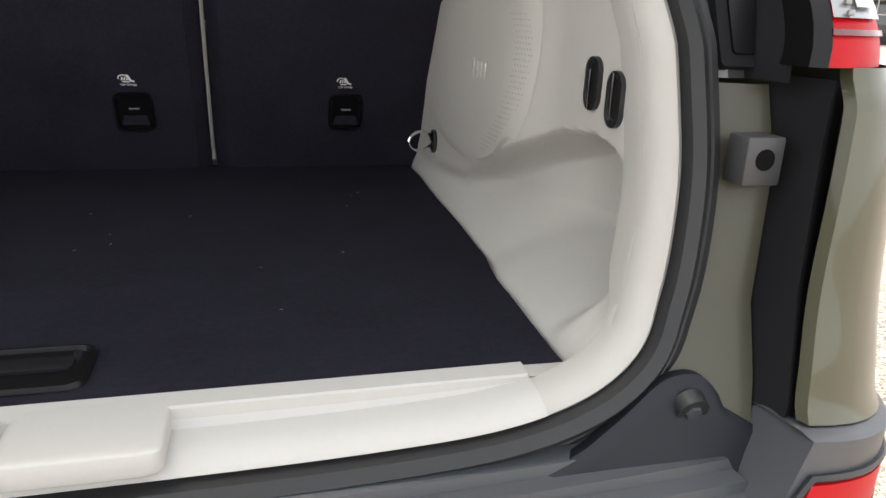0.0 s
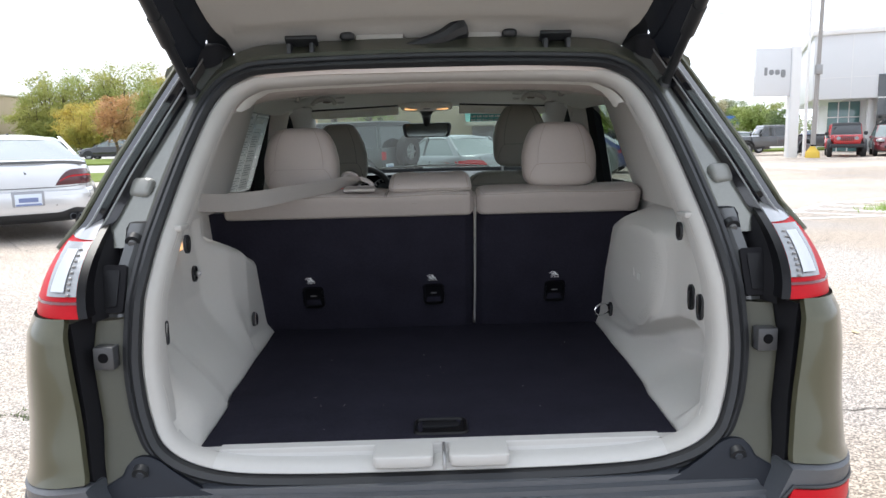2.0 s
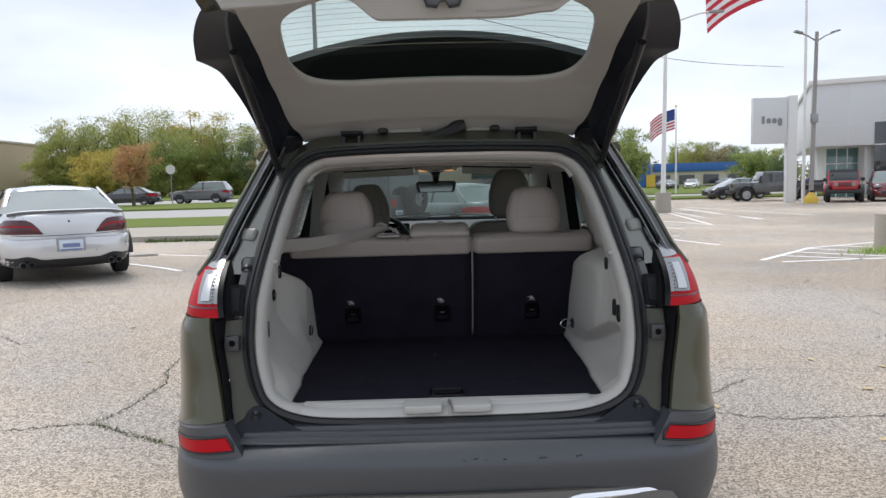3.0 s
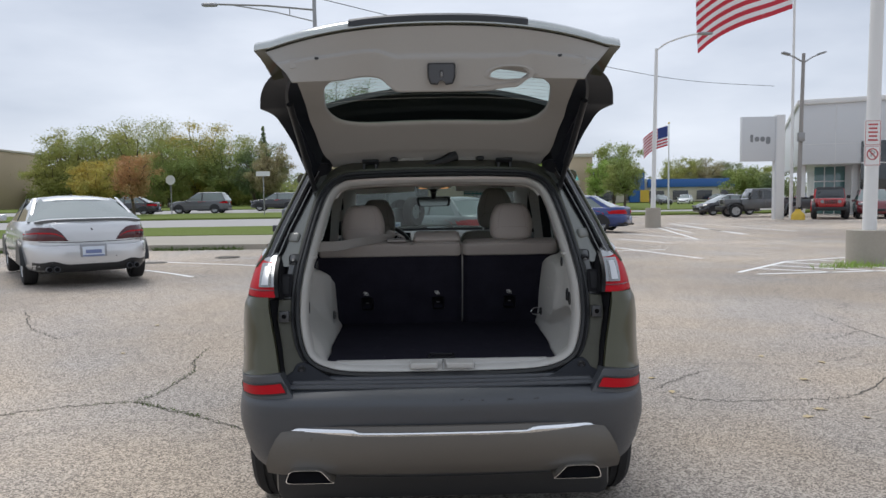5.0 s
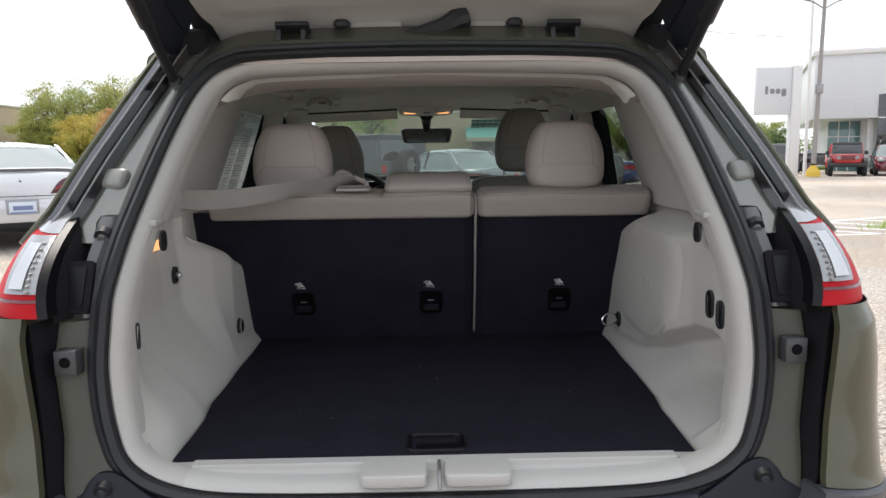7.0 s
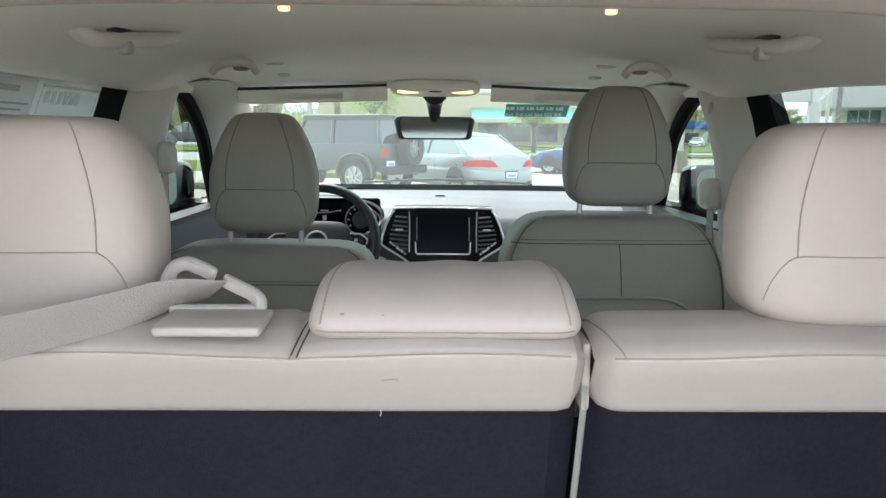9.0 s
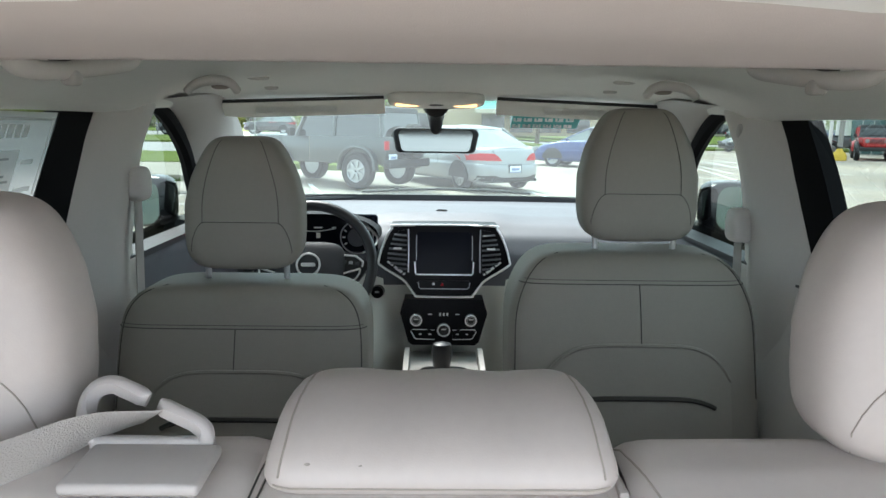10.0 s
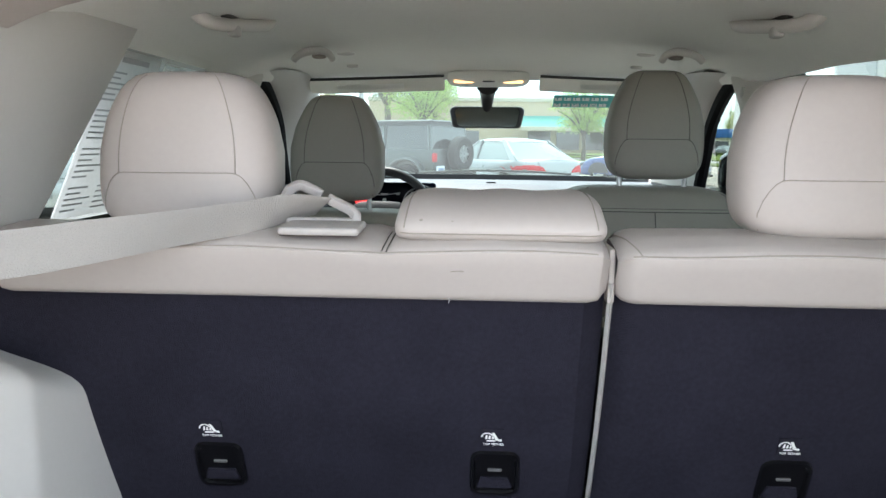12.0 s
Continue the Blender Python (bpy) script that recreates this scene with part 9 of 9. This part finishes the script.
sp = thing("sign_pole", "pale pole with parking signs on a round concrete base", "sign", Matrix.Translation((9.2, 12.1, 0)))
part("base", cyl(0.43, 0.43, (0, 0, -0.02), (0, 0, 0.72), 36), M_KERB, sp, "stained concrete base")
part("pole", cyl(0.135, 0.12, (0, 0, 0.7), (0.08, 0, 9.0), 20), M_PANEL2, sp)
for z, h in ((2.74, 0.52), (2.27, 0.42)):
    sg = part("sign_plate", slab(rrect(0.34, h, 0.03, cx=-0.06, cy=z), -0.135, -0.120), M_WHITE, sp, "white sign with red print")
    part("sign_border", tube([(x, -0.137, y) for x, y in rrect(0.31, h - 0.03, 0.02, cx=-0.06, cy=z)], 0.005, 5, closed=True), M_REDP, sp)
    if h > 0.5:
        for k in range(5):
            part("print_bar", box((0.20 - 0.03 * (k % 2), 0.004, 0.035), (-0.06, -0.138, z + 0.17 - 0.08 * k)), M_REDP, sp)
    else:
        part("ban_ring", tube([(-0.06 + 0.11 * math.cos(t), -0.138, z + 0.03 + 0.11 * math.sin(t)) for t in [2 * math.pi * k / 28 for k in range(28)]], 0.012, 6, closed=True), M_REDP, sp)
        part("ban_bar", tube([(-0.13, -0.140, z + 0.10), (0.01, -0.140, z - 0.04)], 0.011, 6), M_REDP, sp)
        words("P", 0.20, Matrix.Translation((-0.06, -0.1365, z + 0.03)) @ pose(0, 0, 0, 90), M_INK, sp)
rnd = random.Random(9)
b = bmesh.new()
for k in range(260):
    a = rnd.uniform(0, 6.28)
    x, y = -0.62 + rnd.gauss(0, 0.35), -0.62 + rnd.gauss(0, 0.16)
    p = Vector((9.2 + x, 12.2 + y, 0))
    d = Vector((math.cos(a), math.sin(a), 0)) * 0.012
    tip = p + Vector((rnd.gauss(0, 0.05), rnd.gauss(0, 0.05), rnd.uniform(0.05, 0.18)))
    b.faces.new([b.verts.new(p - d), b.verts.new(p + d), b.verts.new(tip)])
tagged(part("weeds", b, M_LEAF["bright"], smooth=False), "tuft of green weeds at the concrete base", "weeds", kind="stuff")

rp = thing("floodlight_pole", "weathered grey pole with floodlights and yellow base", "pole", Matrix.Translation((20.6, 37.2, 0)))
part("base", loft([[Vector((r * math.cos(a), r * math.sin(a), z)) for a in [2 * math.pi * k / 20 for k in range(20)]] for r, z in ((0.36, 0.0), (0.36, 0.26), (0.30, 0.36), (0.17, 0.50), (0.14, 0.60))], cu=True, cap=True), M_YELLOW, rp, "yellow painted concrete base")
part("pole", cyl(0.13, 0.09, (0, 0, 0.7), (0.15, 0, 9.2), 14), mat("weathered_pole", (0.30, 0.285, 0.27), 0.7, metal=0.2, bump=0.2, bump_scale=8), rp)
for s in (1, -1):
    part("arm", tube([(0.15, 0, 8.7), (0.15 + 0.5 * s, 0, 9.0), (0.15 + 0.9 * s, 0, 9.15)], 0.04, 6), M_STEEL, rp)
    part("floodlight", box((0.42, 0.3, 0.10), (0.15 + 1.0 * s, 0, 9.2), 0.02, rot=(0, -15 * s, 0)), M_STEEL, rp)
part("clutter_box", box((0.35, 0.2, 0.5), (0.0, -0.18, 4.6), 0.02), M_STEEL, rp)


def stars_and_stripes(name, label, at, pole_h, hoist, fly, top, droop, seed):
    """A flagpole with a striped flag that waves towards -x."""
    fp = thing(name, label, "flag", Matrix.Translation((*at, 0)))
    part("flagpole", cyl(0.10, 0.05, (0, 0, 0), (0, 0, pole_h), 14), M_PANEL2, fp)
    part("finial", pad((0, 0, pole_h + 0.08), (0.10, 0.10, 0.10), 1, 1, 14, 8), M_YELLOW, fp)
    def cloth(u, v):
        sag = droop * u ** 1.3
        wave = 0.22 * math.sin(7.5 * u + 1.5 * v + seed) * u ** 0.6 * hoist / 3
        return Vector((-0.12 - fly * u * (1 - 0.10 * u), wave * 1.6, top - sag - hoist * v - 0.12 * math.sin(6 * u + seed) * hoist / 3))
    for k in range(13):
        b = loft([[cloth(i / 30, (k + j / 2) / 13) for i in range(31)] for j in range(3)])
        part("stripe", b, M_FLAGRED if k % 2 == 0 else M_FLAGWHITE, fp)
    b = loft([[cloth(0.4 * i / 12, 7 / 13 * j / 6) + Vector((0, -0.006, 0)) for i in range(13)] for j in range(7)])
    part("canton", b, M_FLAGBLUE, fp)
    return fp


M_FLAGRED = mat("flag_red", (0.50, 0.03, 0.05), 0.8, bump=0.1)
M_FLAGWHITE = mat("flag_white", (0.75, 0.74, 0.75), 0.8, bump=0.1)
M_FLAGBLUE = mat("flag_blue", (0.03, 0.05, 0.20), 0.8, bump=0.1)
stars_and_stripes("flag", "large striped flag waving on a tall white pole", (21.6, 40.0), 17.5, 3.6, 6.2, 16.0, 2.6, 0.4)
stars_and_stripes("flag", "small striped flag on a distant pole", (24.0, 69.5), 8.6, 2.0, 2.7, 8.5, 1.3, 1.1)

sl = thing("street_lamp", "steel street lamp with long trussed arm", "street lamp", Matrix.Translation((-6.0, 36.0, 0.25)))
part("pole", cyl(0.14, 0.10, (0, 0, 0), (0, 0, 12.2), 14), M_STEEL, sl)
part("arm", tube([(0, 0, 11.3), (-2.5, 0, 11.55), (-5.2, 0, 11.65)], 0.05, 8), M_STEEL, sl)
part("brace", tube([(0, 0, 10.7), (-2.0, 0, 11.2), (-4.2, 0, 11.58)], 0.03, 6), M_STEEL, sl)
part("strut", tube([(-1.3, 0, 11.0), (-1.3, 0, 11.45)], 0.025, 6), M_STEEL, sl)
part("lamp_head", pad((-5.5, 0, 11.62), (0.42, 0.16, 0.09), 0.5, 0.6, 20, 10), M_STEEL, sl)
wire = tube(spline([(-6, 36, 12.2), (8, 44, 10.6), (19, 52, 10.2), (30, 60, 10.8)], 8), 0.02, 5)
tagged(part("overhead_wire", wire, M_BLACK), "thin black overhead wire", "cable")
for x, y, h, w, lab in ((-20.0, 53.0, 3.0, 0.75, "grey back of an octagonal road sign"), (-11.4, 46.5, 3.0, 0.95, "white street name sign on a post")):
    rs = thing("road_sign", lab, "sign", Matrix.Translation((x, y, rise(x, y))))
    part("post", cyl(0.04, 0.04, (0, 0, 0), (0, 0, h), 10), M_STEEL, rs)
    o = [(0.38 * math.cos(math.pi / 8 + math.pi / 4 * k), h - 0.3 + 0.38 * math.sin(math.pi / 8 + math.pi / 4 * k)) for k in range(8)] if w < 0.8 else rrect(w, 0.32, 0.04, cy=h - 0.1)
    part("plate", slab(o, -0.06, -0.045), M_PANEL2, rs)

# ---- stickers on the glass ----
def on_sheet(a, q, off=0.0):
    """a along the window, q up the sheet."""
    return Vector((-0.742 + 0.085 * q + off, 1.205 + 0.085 * q + (0.442 - 0.03 * q) * a, 1.34 + 0.30 * q))


def print_patch(name, a0, a1, q0, q1, off, material):
    return part(name, shell([[on_sheet(a0 + (a1 - a0) * i / 3, q0 + (q1 - q0) * j / 3, off) for i in range(4)] for j in range(4)], (0.0006, 0, 0)), material, st)


st = part("window_sticker", loft([[on_sheet(i / 4, j / 4) for i in range(5)] for j in range(5)]), M_SHEET, suv, "printed sheets stuck inside the rear side window")
print_patch("paper_panel", 0.01, 0.455, 0.02, 0.985, 0.0012, M_PAPER)
for a0, a1, q0, q1 in ((0.50, 0.98, 0.955, 0.97), (0.50, 0.98, 0.03, 0.045), (0.50, 0.508, 0.03, 0.97), (0.972, 0.98, 0.03, 0.97)):
    print_patch("sheet_border", a0, a1, q0, q1, 0.0012, M_PAPER)
for k in range(6):
    print_patch("title_bar", 0.53 + 0.050 * k, 0.566 + 0.050 * k, 0.865, 0.935, 0.0012, M_PAPER)
print_patch("paper_panel", 0.475, 0.800, 0.03, 0.80, 0.0012, M_PAPER)
for k in range(24):
    if k % 6 != 4:
        print_patch("print_line", 0.50 + 0.01 * (k % 3), 0.70 + 0.07 * ((k * 5) % 3) / 2, 0.06 + 0.030 * k, 0.072 + 0.030 * k, 0.0024, M_PRINT)
for k in range(5):
    print_patch("margin_bar", 0.83, 0.94 - 0.03 * (k % 3), 0.12 + 0.15 * k, 0.145 + 0.15 * k, 0.0012, M_PAPER)
print_patch("heading_bar", 0.10, 0.34, 0.915, 0.945, 0.0024, M_PRINT)
for col in (0, 1):
    for k in range(26):
        if k % 7 == 5:
            continue
        q = 0.06 + 0.82 * k / 26
        a = 0.035 + 0.215 * col
        print_patch("print_line", a, a + 0.10 + 0.08 * ((k * 7 + col) % 3) / 2, q, q + 0.010, 0.0024, M_PRINT)
# windshield sticker seen from behind: mirrored words on a row of tiles
def on_ws(x, t):
    y, z = 2.64 + 0.88 * t, 1.735 - 0.47 * t
    return Vector((x, y - 0.004, z + 0.012))


M_STICK = mat("teal_sticker", (0.05, 0.33, 0.30), 0.5, bump=0)
ws_st = part("windshield_sticker", shell([[on_ws(x, t) for x in (0.235, 0.30, 0.38, 0.455)] for t in (0.185, 0.225, 0.270)], (0, -0.001, 0)), M_STICK, suv, "teal sticker on the windshield seen from inside")
for r, n in ((0, 6), (1, 6)):
    for k in range(n):
        p = on_ws(0.252 + 0.034 * k, 0.206 + 0.042 * r)
        b = box((0.026, 0.001, 0.020), (0, 0, 0))
        b.transform(Matrix.Translation(p + Vector((0, -0.003, 0))) @ pose(0, 0, 0, 28))
        part("tile", b, M_WHITE, ws_st)
ch = "1OWNER"
for k, c in enumerate(ch):
    p = on_ws(0.422 - 0.034 * k, 0.248) + Vector((0, -0.0045, 0))
    words(c, 0.022, Matrix.Translation(p) @ pose(0, 0, 0, 118 - 0) @ Matrix.Scale(-1, 4, (1, 0, 0)), M_STICK, ws_st)
for k in range(6):
    p = on_ws(0.252 + 0.034 * k, 0.206) + Vector((0, -0.0042, 0))
    b = box((0.014, 0.0008, 0.004), (0, 0, 0.004))
    box((0.004, 0.0008, 0.012), (-0.004, 0, -0.001), bm=b)
    b.transform(Matrix.Translation(p) @ pose(0, 0, 0, 28))
    part("letter_shape", b, M_STICK, ws_st)
